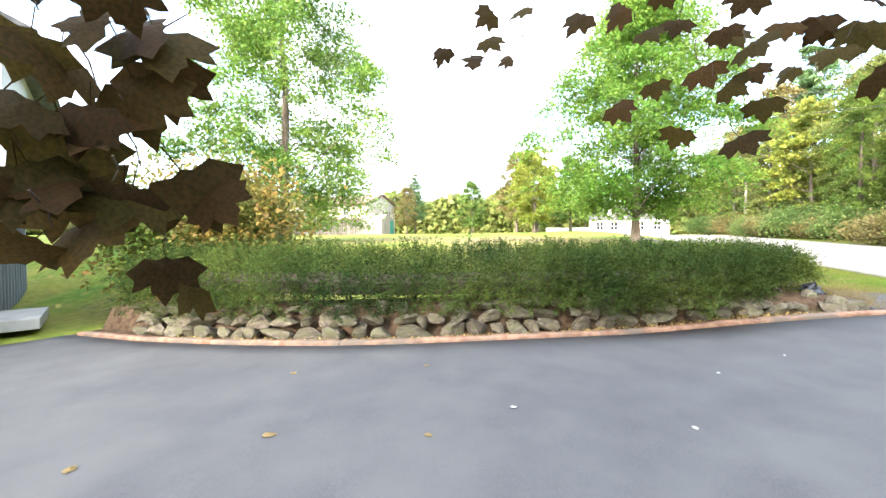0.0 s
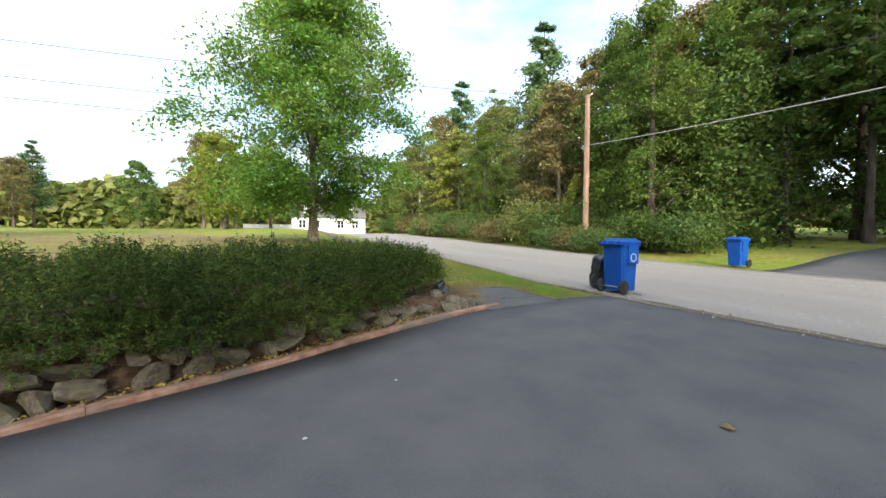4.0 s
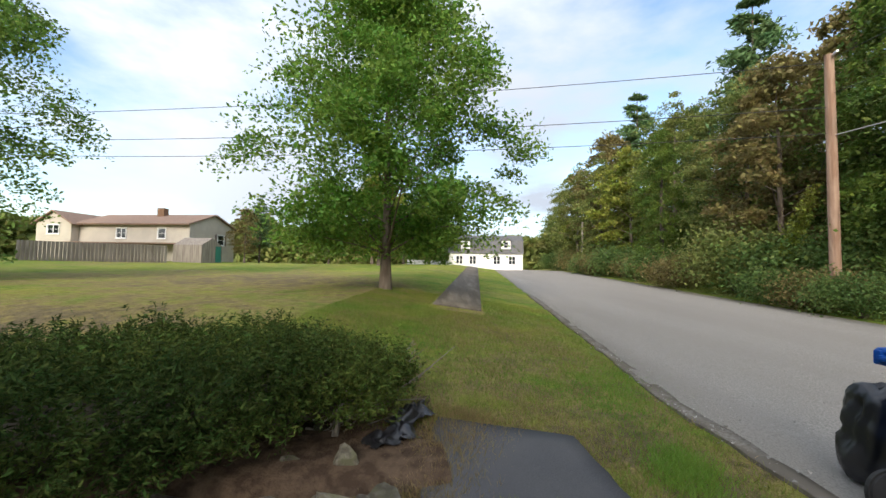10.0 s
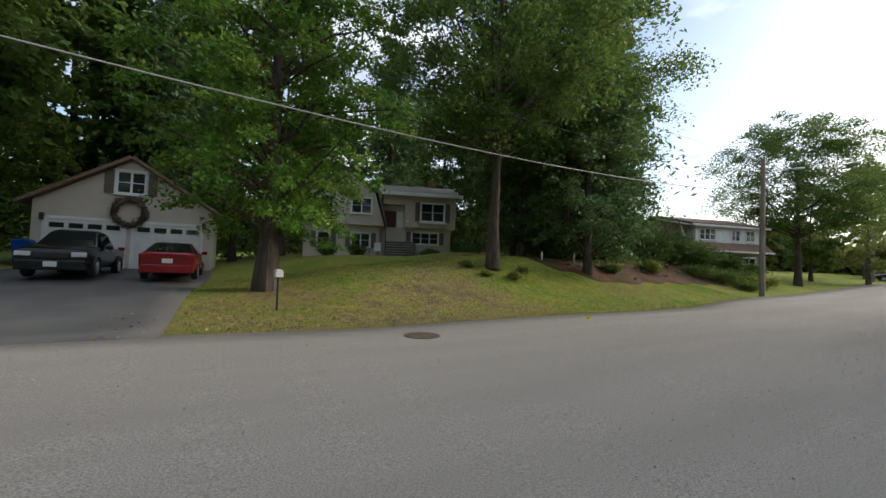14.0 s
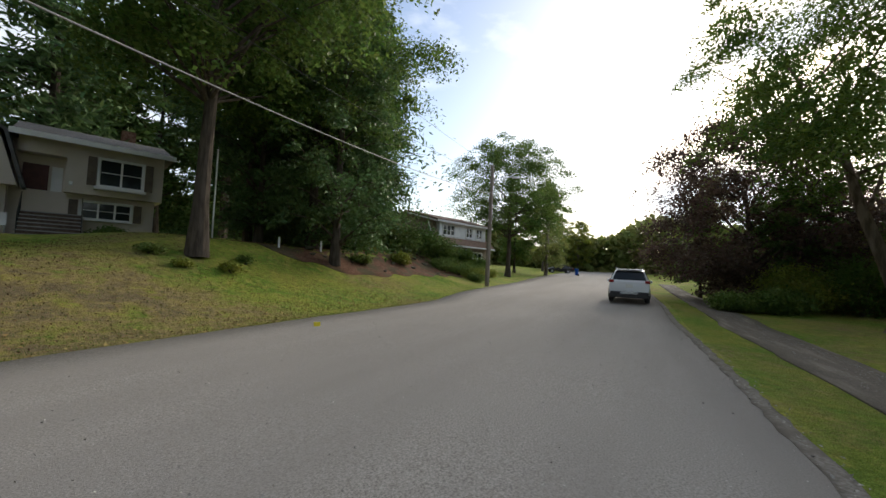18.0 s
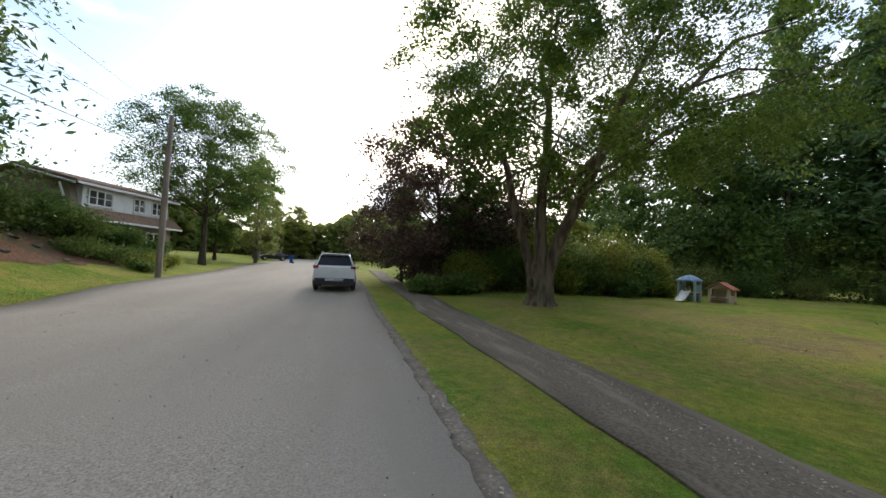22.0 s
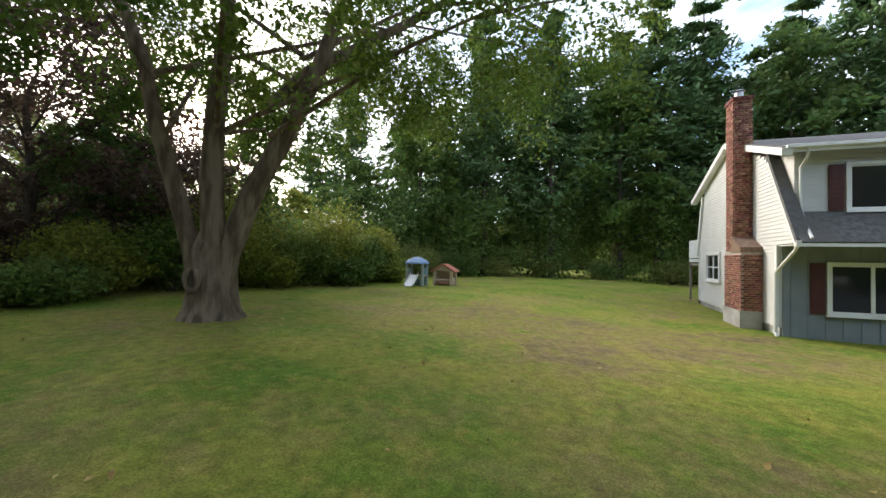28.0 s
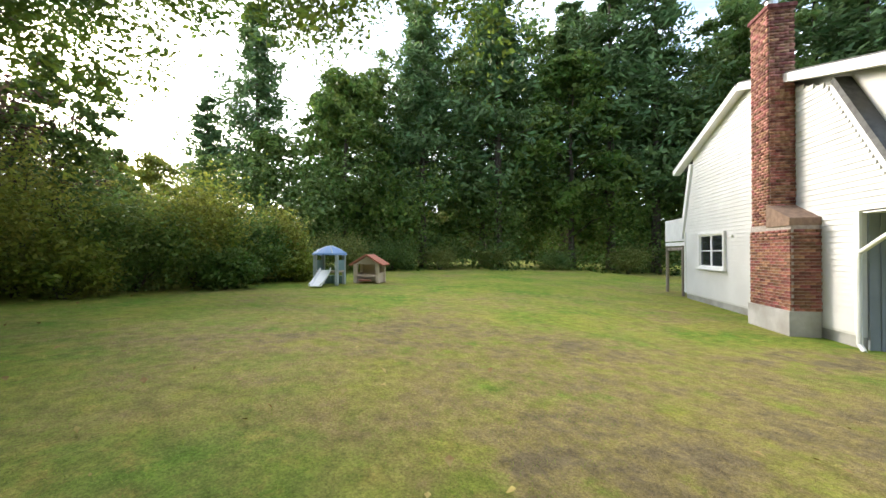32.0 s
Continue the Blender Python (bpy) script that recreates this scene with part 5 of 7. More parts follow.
P1, P1T = Vector((-13.1, 4.85, ground_z(-13.1, 4.85))), Vector((-11.97, 4.38, 8.7))
p1, d1 = pole("utility_pole", "leaning reddish timber utility pole at the wood's edge", P1, P1T, 0.16, 0.12, M_POLE)
part("bracket", boxes((tuple(d1 - Vector((-0.18, -0.05, 0.08))), (0.42, 0.06, 0.06)), bevel=0.01), M_METAL, p1)
part("bracket", boxes((tuple(d1 * 0.68 + Vector((-0.2, 0, 0))), (0.5, 0.07, 0.07)), bevel=0.01), M_METAL, p1)
P3 = Vector((30.5, 23.4, ground_z(30.5, 23.4)))
p3, d3 = pole("utility_pole", "grey timber utility pole with a street lamp arm", P3, P3 + Vector((0.1, -0.05, 9.3)), 0.17, 0.12, M_POLEG)
part("lamp_arm", tube(bmesh.new(), [(0, 0, 8.0), (0.5, -0.55, 8.4), (1.1, -1.2, 8.45)], [0.03, 0.03, 0.03], 8), M_METAL, p3)
bm = bmesh.new()
bmesh.ops.create_icosphere(bm, subdivisions=2, radius=0.5, matrix=Matrix.Translation((1.3, -1.4, 8.4)) @ Matrix.Rotation(radians(-47), 4, "Z") @ Matrix.Diagonal((0.62, 0.26, 0.16, 1)))
part("lamp_head", bm, M_METAL, p3)
part("insulator", cyl(bmesh.new(), (0.1, 0, 9.25), (0.1, 0, 9.5), 0.04, 0.03, 8), M_WHITE, p3)
P2 = Vector((-41.5, -4.4, ground_z(-41.5, -4.4)))
pole("utility_pole", "pale utility pole near the crest of the road", P2, P2 + Vector((0, 0, 5.6)), 0.13, 0.1, M_POLEG)
for q, hh in ((xy(75, 14.2), 8.5), (xy(120, 16.0), 8.5)):
    pole("utility_pole", "distant timber utility pole beside the street", (*q, ground_z(*q)), (*q, ground_z(*q) + hh), 0.14, 0.1, M_POLEG)


def wire(a, b, sag, r, material, label="overhead cable"):
    a, b = Vector(a), Vector(b)
    pts = [a.lerp(b, t) - Vector((0, 0, sag * 4 * t * (1 - t))) for t in (i / 24 for i in range(25))]
    root = thing("overhead_wire", label, "wire", Matrix.Translation(a), "overhead wires")
    part("cable", tube(bmesh.new(), [p - a for p in pts], [r] * 25, 5), material, root)


FARW = Vector((-4.0, -32.0, 8.6))
wire(P1 + d1 * 0.69, P3 + Vector((0.05, 0, 7.1)), 1.2, 0.02, M_WIREL, "thick pale overhead cable between two poles")
wire(P1 + d1 * 0.85, P3 + Vector((0.05, 0, 8.2)), 0.9, 0.009, M_WIRE, "thin dark overhead wire between two poles")
wire(P1 + d1 * 0.98, P3 + Vector((0.08, 0, 9.2)), 0.6, 0.008, M_WIRE, "thin dark overhead wire between two poles")
for k, z in ((0.97, 0.0), (0.8, -1.2), (0.7, -1.9)):
    wire(P1 + d1 * k, FARW + Vector((0, 0, z)), 0.4, 0.012, M_WIRE, "dark overhead wire crossing the street")
for k, z in ((7.0, 6.3), (8.0, 7.2), (9.2, 8.2)):
    q = xy(75, 14.2)
    wire(P3 + Vector((0.05, 0, k)), (*q, ground_z(*q) + z), 0.5, 0.012, M_WIRE, "dark overhead wire along the street")

# guy wire with a climbing vine
gu, gvv = uv(P1.x, P1.y)
anchor = Vector((*xy(gu - 4.2, gvv + 1.2), 0))
anchor.z = ground_z(anchor.x, anchor.y)
high_end = P1 + d1 * 0.66
wire(high_end, anchor, 0.0, 0.008, M_WIRE, "guy wire from the pole into the bushes")
rng = np.random.default_rng(44)
f = rng.random((2600, 1)) ** 0.8 * 0.75 + 0.22
spots = np.array(high_end)[None] * (1 - f) + np.array(anchor)[None] * f + rng.normal(size=(2600, 3)) * (0.05 + 0.2 * f)
vine = thing("climbing_vine", "bright green vine climbing a guy wire", "vine", Matrix.Translation(anchor))
leaf_sheet("foliage", spots - np.array(anchor)[None], 0.11, L_YEL, vine, rng=rng)

# damp mark beside the bin
rng = np.random.default_rng(45)
rim = [(0.86 + 0.17 * (1 + 0.2 * rng.normal()) * math.cos(a), -0.1 + 0.05 * (1 + 0.2 * rng.normal()) * math.sin(a)) for a in np.linspace(0, 6.2, 25)]
mark_v = [(0.86, -0.1, ground_z(0.86, -0.1) + 0.036)] + [(x, y, ground_z(x, y) + 0.035) for x, y in rim]
tagged(mesh_object("damp_patch", mark_v, [(0, k + 1, (k + 1) % 25 + 1) for k in range(25)], M_DRIVE), "dark damp patch on the asphalt", "stain", kind="structure")

# mailbox
mb = thing("mailbox", "white rounded mailbox on a thin dark post", "mailbox", at_ground(2.36, 12.6, 20, 0))
part("post", cyl(bmesh.new(), (0, 0, -0.1), (0, 0, 0.95), 0.03, seg=8), M_BLACK, mb)
bm = bmesh.new()
prism(bm, [(-0.1, 0.95), (0.1, 0.95), (0.1, 1.08), (0.085, 1.13), (0.05, 1.165), (0, 1.178), (-0.05, 1.165), (-0.085, 1.13), (-0.1, 1.08)], -0.25, 0.25)
part("box", bm, M_WHITE, mb)
part("door", boxes(((0, -0.257, 1.05), (0.17, 0.012, 0.18)), bevel=0.004), M_WHITE, mb)
part("flag", boxes(((0.108, 0.05, 1.12), (0.008, 0.12, 0.04)), bevel=0.002), M_TAIL, mb)


# ---- houses ----
def window(root, x, y, z, w, h, out=-1, shutters=None, cols=2, axis="y", frame=M_TRIM, name="window", rail=True):
    """A window in a wall that faces local -y (or +y, or an x side): trim, panes set back, sill, shutters."""
    turn = {"-y": 0, "+y": 180, "-x": -90, "+x": 90}[axis]
    m = Matrix.Translation((x, y, z)) @ Matrix.Rotation(radians(turn), 4, "Z")
    t = 0.09
    win = part(name, boxes(((-w / 2 - t / 2, -0.03, 0), (t, 0.09, h + 2 * t)), ((w / 2 + t / 2, -0.03, 0), (t, 0.09, h + 2 * t)), ((0, -0.03, h / 2 + t / 2), (w, 0.09, t)), ((0, -0.03, -h / 2 - t / 2), (w, 0.09, t)), bevel=0.006), frame, root)
    win.matrix_local = m
    for i in range(cols):
        cw = w / cols
        cx = -w / 2 + cw * (i + 0.5)
        part("pane", boxes(((cx, 0.0, 0), (cw - 0.07, 0.012, h - 0.06))), M_GLASS, win, "dark reflecting glass")
        part("sash", boxes(((cx - cw / 2 + 0.022, -0.012, 0), (0.045, 0.04, h)), ((cx + cw / 2 - 0.022, -0.012, 0), (0.045, 0.04, h)), ((cx, -0.012, h / 2 - 0.02), (cw - 0.09, 0.04, 0.04)), ((cx, -0.012, -h / 2 + 0.02), (cw - 0.09, 0.04, 0.04)), *([((cx, -0.014, 0.0), (cw - 0.09, 0.035, 0.035))] if rail else [])), frame, win)
    part("sill", boxes(((0, -0.07, -h / 2 - t), (w + 2 * t + 0.06, 0.12, 0.04)), bevel=0.006), frame, win)
    if shutters:
        for s in (-1, 1):
            sx = s * (w / 2 + t + 0.2)
            sh = part("shutter", boxes(((sx, -0.025, 0), (0.34, 0.035, h + 0.1)), bevel=0.005), shutters, win)
            for k in range(9):
                part("slat", boxes(((sx, -0.05, -h / 2 + 0.05 + (h - 0.1) * k / 8), (0.24, 0.018, h / 16))), shutters, win)
    return win


def slab(bm, a, b, y0, y1, t):
    """A roof slab in the x-z plane from a to b, of thickness t, between y0 and y1."""
    a, b = Vector((a[0], 0, a[1])), Vector((b[0], 0, b[1]))
    n = Vector((-(b - a).z, 0, (b - a).x)).normalized() * t
    if n.z < 0:
        n = -n
    q = [a, b, b + n, a + n]
    return prism(bm, [(p.x, p.z) for p in q], y0, y1)


# our house: gable end with chimney at local y = 0, facing +y; front wall at local x = 0, facing -x
HZ = -0.62
HM = Matrix.Translation((22.2, -11.74, HZ)) @ Matrix.Rotation(math.atan2(-0.77, 0.64), 4, "Z")
house = thing("house", "white two-storey house with brick chimney and grey-blue lower front", "house", HM)
LEN = 11.5
OUT = [(-0.75, 2.95), (0.0, 2.75), (0.0, 0.35), (8.3, 0.35), (8.3, 2.75), (7.6, 5.2), (3.9, 6.72), (-0.35, 5.5), (-0.35, 2.95)]
bm = bmesh.new()
prism(bm, [(0.0, 0.3), (8.3, 0.3), (8.3, 2.75), (7.55, 5.15), (7.55, 5.6), (3.9, 6.75), (-0.3, 5.42), (-0.3, 3.2), (0.0, 2.8)], -LEN, -0.26)
prism(bm, [(0.0, 0.3), (8.3, 0.3), (8.3, 2.75), (7.55, 5.15), (7.55, 5.6), (3.9, 6.75), (0.72, 5.5), (-1.0, 2.82), (0.0, 2.8)], -0.26, -0.03)
part("wall", bm, M_SIDING, house)
part("foundation", boxes(((4.16, -LEN / 2, -0.1), (8.26, LEN - 0.1, 0.9))), M_CONC, house, "bare concrete foundation")
bm = bmesh.new()
box(bm, (-0.02, -LEN / 2 - 0.05, 1.36), (0.06, LEN - 0.1, 2.7))
front = part("front_boarding", bm, M_GREYBLUE, house, "grey-blue vertical boards")
for i in range(28):
    part("batten", boxes(((-0.06, -0.3 - i * 0.4, 1.36), (0.02, 0.045, 2.7))), M_GREYBLUE, front)


def gable_x(z):
    if z < 2.75:
        lo, hi = 0.0, 8.3
    else:
        lo = -0.9 + max(0.0, z - 2.82) * 0.642
        hi = 8.3 - 0.75 * (z - 2.75) / 2.4 if z < 5.15 else 7.55
    if z > 5.5:
        lo = max(lo, 0.72 + (z - 5.5) / 1.25 * 3.18)
    if z > 5.6:
        hi = min(hi, 7.55 - (z - 5.6) / 1.15 * 3.65)
    return lo, hi


siding = part("gable_siding", boxes(((4.1, -0.02, 0.33), (8.2, 0.03, 0.05))), M_SIDING, house)
z = 0.36
while z < 6.6:
    lo, hi = gable_x(z + 0.06)
    if hi - lo > 0.2:
        bm = bmesh.new()
        vs = [(lo, -0.03, z), (hi, -0.03, z), (hi, 0.014, z), (lo, 0.014, z), (lo, -0.03, z + 0.118), (hi, -0.03, z + 0.118), (hi, -0.004, z + 0.118), (lo, -0.004, z + 0.118)]
        b = [bm.verts.new(p) for p in vs]
        for f in ((0, 1, 2, 3), (4, 7, 6, 5), (0, 4, 5, 1), (1, 5, 6, 2), (2, 6, 7, 3), (3, 7, 4, 0)):
            bm.faces.new([b[i] for i in f])
        bmesh.ops.recalc_face_normals(bm, faces=bm.faces)
        part("siding_board", bm, M_SIDING, siding)
    z += 0.12
up_front = part("upper_siding", boxes(((-0.31, -LEN / 2 - 0.13, 3.2), (0.03, LEN - 0.26, 0.05))), M_SIDING, house)
for i in range(19):
    part("siding_board", boxes(((-0.315, -LEN / 2 - 0.13, 3.3 + i * 0.12), (0.035, LEN - 0.26, 0.112))), M_SIDING, up_front)
bm = bmesh.new()
slab(bm, (-0.85, 5.38), (3.9, 6.85), -LEN - 0.2, 0.22, 0.1)
part("roof", bm, M_SHINGLE, house, "grey asphalt shingle roof")
bm = bmesh.new()
slab(bm, (8.75, 5.28), (3.9, 6.85), -LEN - 0.2, 0.22, 0.1)
part("roof", bm, M_SHINGLE, house, "grey asphalt shingle roof")
bm = bmesh.new()
slab(bm, (-1.3, 2.72), (-0.3, 3.62), -LEN - 0.1, -0.02, 0.09)
skirt = part("skirt_roof", bm, M_SHINGLE, house, "grey shingle skirt roof over the ground floor")
part("soffit", boxes(((-0.65, -LEN / 2, 2.72), (1.2, LEN, 0.03))), M_TRIM, house)
part("fascia", boxes(((-1.31, -LEN / 2, 2.74), (0.03, LEN + 0.2, 0.16)), bevel=0.004), M_TRIM, house)
part("fascia", boxes(((-0.86, -LEN / 2, 5.4), (0.03, LEN + 0.4, 0.2)), bevel=0.004), M_TRIM, house)
part("gutter", boxes(((-0.93, -LEN / 2, 5.45), (0.12, LEN + 0.3, 0.1)), bevel=0.02), M_TRIM, house)
for a, b in (((-0.9, 5.42), (3.9, 6.9)), ((8.8, 5.32), (3.9, 6.9)), ((8.42, 2.7), (7.5, 5.5))):
    bm = bmesh.new()
    slab(bm, (a[0], a[1] - 0.2), (b[0], b[1] - 0.2), 0.0, 0.26 if a[1] > 4 else 0.09, 0.2)
    part("rake_board", bm, M_TRIM, house)
bm = bmesh.new()
slab(bm, (-1.12, 2.78), (0.66, 5.55), -0.3, 0.05, 0.12)
slab_trim = bmesh.new()
slab(slab_trim, (-1.12, 2.57), (0.66, 5.34), 0.0, 0.04, 0.21)
part("rake_board", slab_trim, M_TRIM, house)
part("gable_return", bm, M_SHINGLE, house, "grey shingle edge of the gambrel slope")
part("corner_board", boxes(((0.05, 0.015, 1.55), (0.13, 0.05, 2.4)), bevel=0.005), M_TRIM, house)
part("corner_board", boxes(((8.25, 0.015, 1.55), (0.12, 0.05, 2.4)), bevel=0.005), M_TRIM, house)
part("downpipe", tube(bmesh.new(), [(-1.25, 0.05, 2.7), (-1.15, 0.06, 2.55), (-0.1, 0.08, 1.95), (-0.06, 0.08, 1.8), (-0.06, 0.08, 0.18), (-0.2, 0.1, 0.06)], [0.045] * 6, 8), M_TRIM, house, "white rainwater pipe")
part("downpipe", tube(bmesh.new(), [(-0.93, -0.35, 5.4), (-0.8, -0.36, 5.15), (-0.4, -0.38, 4.95), (-0.4, -0.38, 3.75), (-0.75, -0.32, 3.32), (-1.3, -0.25, 2.88)], [0.04] * 6, 8), M_TRIM, house, "white rainwater pipe")
window(house, -0.36, -2.35, 4.35, 1.75, 1.2, shutters=M_SHUTTER, axis="-x", rail=False)
window(house, -0.36, -7.6, 4.35, 1.75, 1.2, shutters=M_SHUTTER, axis="-x", rail=False)
window(house, -0.08, -2.1, 1.5, 1.85, 1.35, shutters=M_SHUTTER, axis="-x", rail=False)
window(house, -0.08, -7.6, 1.5, 1.75, 1.3, shutters=M_SHUTTER, axis="-x")
window(house, 6.0, 0.02, 2.0, 1.7, 1.1, axis="+y")
part("outdoor_tap", boxes(((4.7, 0.05, 2.45), (0.2, 0.06, 0.06)), bevel=0.01), M_TRIM, house)
# deck at the back
part("deck_floor", boxes(((9.6, -3.2, 2.3), (2.4, 6.2, 0.16)), bevel=0.01), M_TRIM, house)
part("deck_rail", boxes(((9.6, -0.12, 2.9), (2.4, 0.06, 0.95)), bevel=0.01), M_WHITE, house)
for px in (8.9, 10.7):
    part("deck_post", boxes(((px, -0.15, 1.1), (0.11, 0.11, 2.3)), bevel=0.008), M_POLEG, house)
part("deck_brace", boxes(((9.8, -0.15, 2.1), (2.0, 0.05, 0.14))), M_POLEG, house)

chimney = thing("chimney", "tall red-brown brick chimney with a stepped base and metal flue cap", "chimney", HM)
part("footing", boxes(((1.8, 0.33, 0.15), (1.62, 0.62, 0.98)), bevel=0.01), M_CONC, chimney, "grey concrete footing")
part("core", boxes(((1.8, 0.3, 1.6), (1.56, 0.56, 2.0)), ((2.2, 0.28, 5.2), (0.74, 0.52, 5.4))), M_MORTAR, chimney, "pale mortar")
bm = bmesh.new()
prism(bm, [(1.0, 2.55), (1.85, 2.55), (1.85, 3.1), (1.0, 2.72)], -0.0, 0.62)
part("shoulder", bm, M_SHINGLEB, chimney, "sloped brown shoulder")
part("cap", boxes(((2.2, 0.28, 7.93), (0.86, 0.64, 0.1)), bevel=0.01), M_BRICK, chimney)
part("flue", cyl(bmesh.new(), (2.2, 0.28, 7.9), (2.2, 0.28, 8.25), 0.13, seg=14), M_METAL, chimney, "galvanised flue")
part("flue_cap", cyl(bmesh.new(), (2.2, 0.28, 8.28), (2.2, 0.28, 8.33), 0.19, 0.1, 14), M_METAL, chimney)

# garage wing beside the drive
GW = Matrix.Translation((10.0, -15.0, -0.45)) @ Matrix.Rotation(radians(-12), 4, "Z")
wing = thing("garage_wing", "grey-blue garage wing with white upper storey", "house wing", GW)
part("wall", boxes(((3.2, -3.5, 1.4), (6.3, 7.0, 2.8))), M_GREYBLUE, wing)
for i in range(16):
    part("batten", boxes(((0.03, -0.2 - i * 0.42, 1.4), (0.03, 0.05, 2.8))), M_GREYBLUE, wing)
part("upper_storey", boxes(((3.0, -3.4, 4.0), (6.9, 7.4, 2.2))), M_SIDING, wing)
part("band", boxes(((3.0, -3.4, 2.9), (7.1, 7.6, 0.25)), bevel=0.01), M_TRIM, wing)
bm = bmesh.new()
prism(bm, [(-0.9, 5.05), (6.9, 5.05), (3.0, 6.6)], -7.5, 0.6)
part("roof", bm, M_SHINGLE, wing)
window(wing, 1.6, 0.32, 4.05, 1.0, 1.1, axis="+y", shutters=M_SHUTTER, cols=1)
part("step", boxes(((-0.35, -1.2, 0.1), (0.8, 1.6, 0.2)), bevel=0.01), M_CONC, wing)

# the far garage: gable to the street
A, B = Vector((-9.45, 20.0)), Vector((-3.2, 22.15))
gx = (B - A).normalized()
GZ0 = 1.0
GM = Matrix.Translation((A.x, A.y, GZ0)) @ Matrix.Rotation(math.atan2(gx.y, gx.x), 4, "Z")
GWID = (B - A).length
garage = thing("garage", "tan two-car garage with white doors and a steep gable", "garage", GM)
bm = bmesh.new()
prism(bm, [(0, -0.3), (GWID, -0.3), (GWID, 2.9), (GWID / 2, 5.05), (0, 2.9)], 0, 7.5)
part("wall", bm, M_TAN, garage)
for k in range(24):
    zz = -0.1 + k * 0.2
    ins = 0 if zz < 2.75 else (zz + 0.2 - 2.9) / 2.15 * GWID / 2
    if GWID / 2 - ins > 0.2:
        part("siding_board", boxes(((GWID / 2, -0.008, zz + 0.1), (GWID - 2 * ins - 0.02, 0.022, 0.188))), M_TAN, garage)
for a, b in (((-0.42, 2.68), (GWID / 2, 5.1)), ((GWID + 0.42, 2.68), (GWID / 2, 5.1))):
    bm = bmesh.new()
    slab(bm, a, b, -0.35, 7.8, 0.14)
    part("roof", bm, M_SHINGLEB, garage)
for cx in (GWID * 0.27, GWID * 0.73):
    part("door_trim", boxes(((cx - 1.36, -0.03, 1.06), (0.14, 0.08, 2.26)), ((cx + 1.36, -0.03, 1.06), (0.14, 0.08, 2.26)), ((cx, -0.03, 2.19), (2.58, 0.08, 0.14)), bevel=0.006), M_TRIM, garage)
    door = part("garage_door", boxes(((cx, -0.02, 1.05), (2.56, 0.05, 2.1))), M_WHITE, garage)
    for r in range(4):
        for c in range(4):
            if r < 3:
                part("panel", boxes(((cx - 0.96 + c * 0.64, -0.05, 0.28 + r * 0.52), (0.54, 0.02, 0.38)), bevel=0.006), M_WHITE, door)
            else:
                part("pane", boxes(((cx - 0.96 + c * 0.64, -0.05, 1.86), (0.48, 0.02, 0.22))), M_GLASS, door, "dark glass light")
window(garage, GWID / 2, -0.03, 4.0, 1.05, 1.0, axis="-y", shutters=M_SHUTB)
for lx in (0.35, GWID - 0.35):
    part("wall_lamp", boxes(((lx, -0.1, 2.2), (0.14, 0.16, 0.3)), bevel=0.02), M_BLACK, garage)
bm = bmesh.new()
rng = np.random.default_rng(4)
wr = [(GWID / 2 + 0.58 * math.cos(a), -0.14, 2.62 + 0.58 * math.sin(a)) for a in np.linspace(0, 6.2832, 33)]
wreath = thing("wreath", "large round twig wreath hung between garage doors", "wreath", GM)
part("ring", tube(bm, wr, [0.1 + 0.02 * math.sin(k * 2.3) for k in range(33)], 7), M_BARK, wreath)
a = rng.uniform(0, 6.2832, 1100)
pts = np.stack([GWID / 2 + 0.58 * np.cos(a) + rng.normal(size=1100) * 0.08, -0.16 + rng.normal(size=1100) * 0.06, 2.62 + 0.58 * np.sin(a) + rng.normal(size=1100) * 0.08], 1)
leaf_sheet("wreath_ring", pts, 0.14, L_PURPLE, wreath, wide=0.25, rng=rng)

# the far house: gable-front wing, entry with steps, right half with bay window
FM = Matrix.Translation((-0.3, 30.1, 2.15)) @ Matrix.Rotation(radians(1), 4, "Z")
far = thing("far_house", "tan split-level house with brown shutters and brick steps", "house", FM)
bm = bmesh.new()
prism(bm, [(0, -0.4), (5.35, -0.4), (5.35, 2.3), (0, 2.3)], 0.25, 8)
part("lower_wall", bm, M_TAN, far)
bm = bmesh.new()
prism(bm, [(-0.2, 2.3), (5.7, 2.3), (5.0, 4.7), (2.75, 6.3), (0.5, 4.7)], -0.15, 8)
part("gable_wall", bm, M_TAN, far)
for a, b in (((5.85, 2.2), (5.15, 4.75)), ((5.2, 4.65), (2.75, 6.4)), ((-0.35, 2.2), (0.35, 4.75)), ((0.3, 4.65), (2.75, 6.4))):
    bm = bmesh.new()
    slab(bm, a, b, -0.45, 8.2, 0.12)
    part("roof", bm, M_SHINGLE, far)
part("lower_wall", boxes(((8.35, 4.4, 0.95), (5.1, 7.4, 2.7))), M_TAN, far)
part("lower_wall", boxes(((5.58, 4.4, 0.95), (0.5, 7.2, 2.7))), M_TAN, far)
part("entry_wall", boxes(((5.5, 4.6, 3.55), (0.3, 7.0, 2.5))), M_TAN, far)
part("base_course", boxes(((8.35, 0.66, 0.0), (5.12, 0.06, 0.9)), bevel=0.01), M_CONC, far)
part("upper_wall", boxes(((9.2, 4.15, 3.55), (3.9, 8.0, 2.5))), M_TAN, far)
part("entry_wall", boxes(((6.45, 4.6, 3.55), (1.7, 7.2, 2.5))), M_TAN, far)
part("upper_wall", boxes(((6.45, 0.6, 4.4), (1.7, 0.9, 0.8))), M_TAN, far)
bm = bmesh.new()
prism(bm, [(-0.35, 4.72), (8.75, 4.72), (4.1, 6.2)], -11.6, -5.3)
rf = part("roof", bm, M_SHINGLE, far)
rf.matrix_local = Matrix.Rotation(radians(90), 4, "Z")
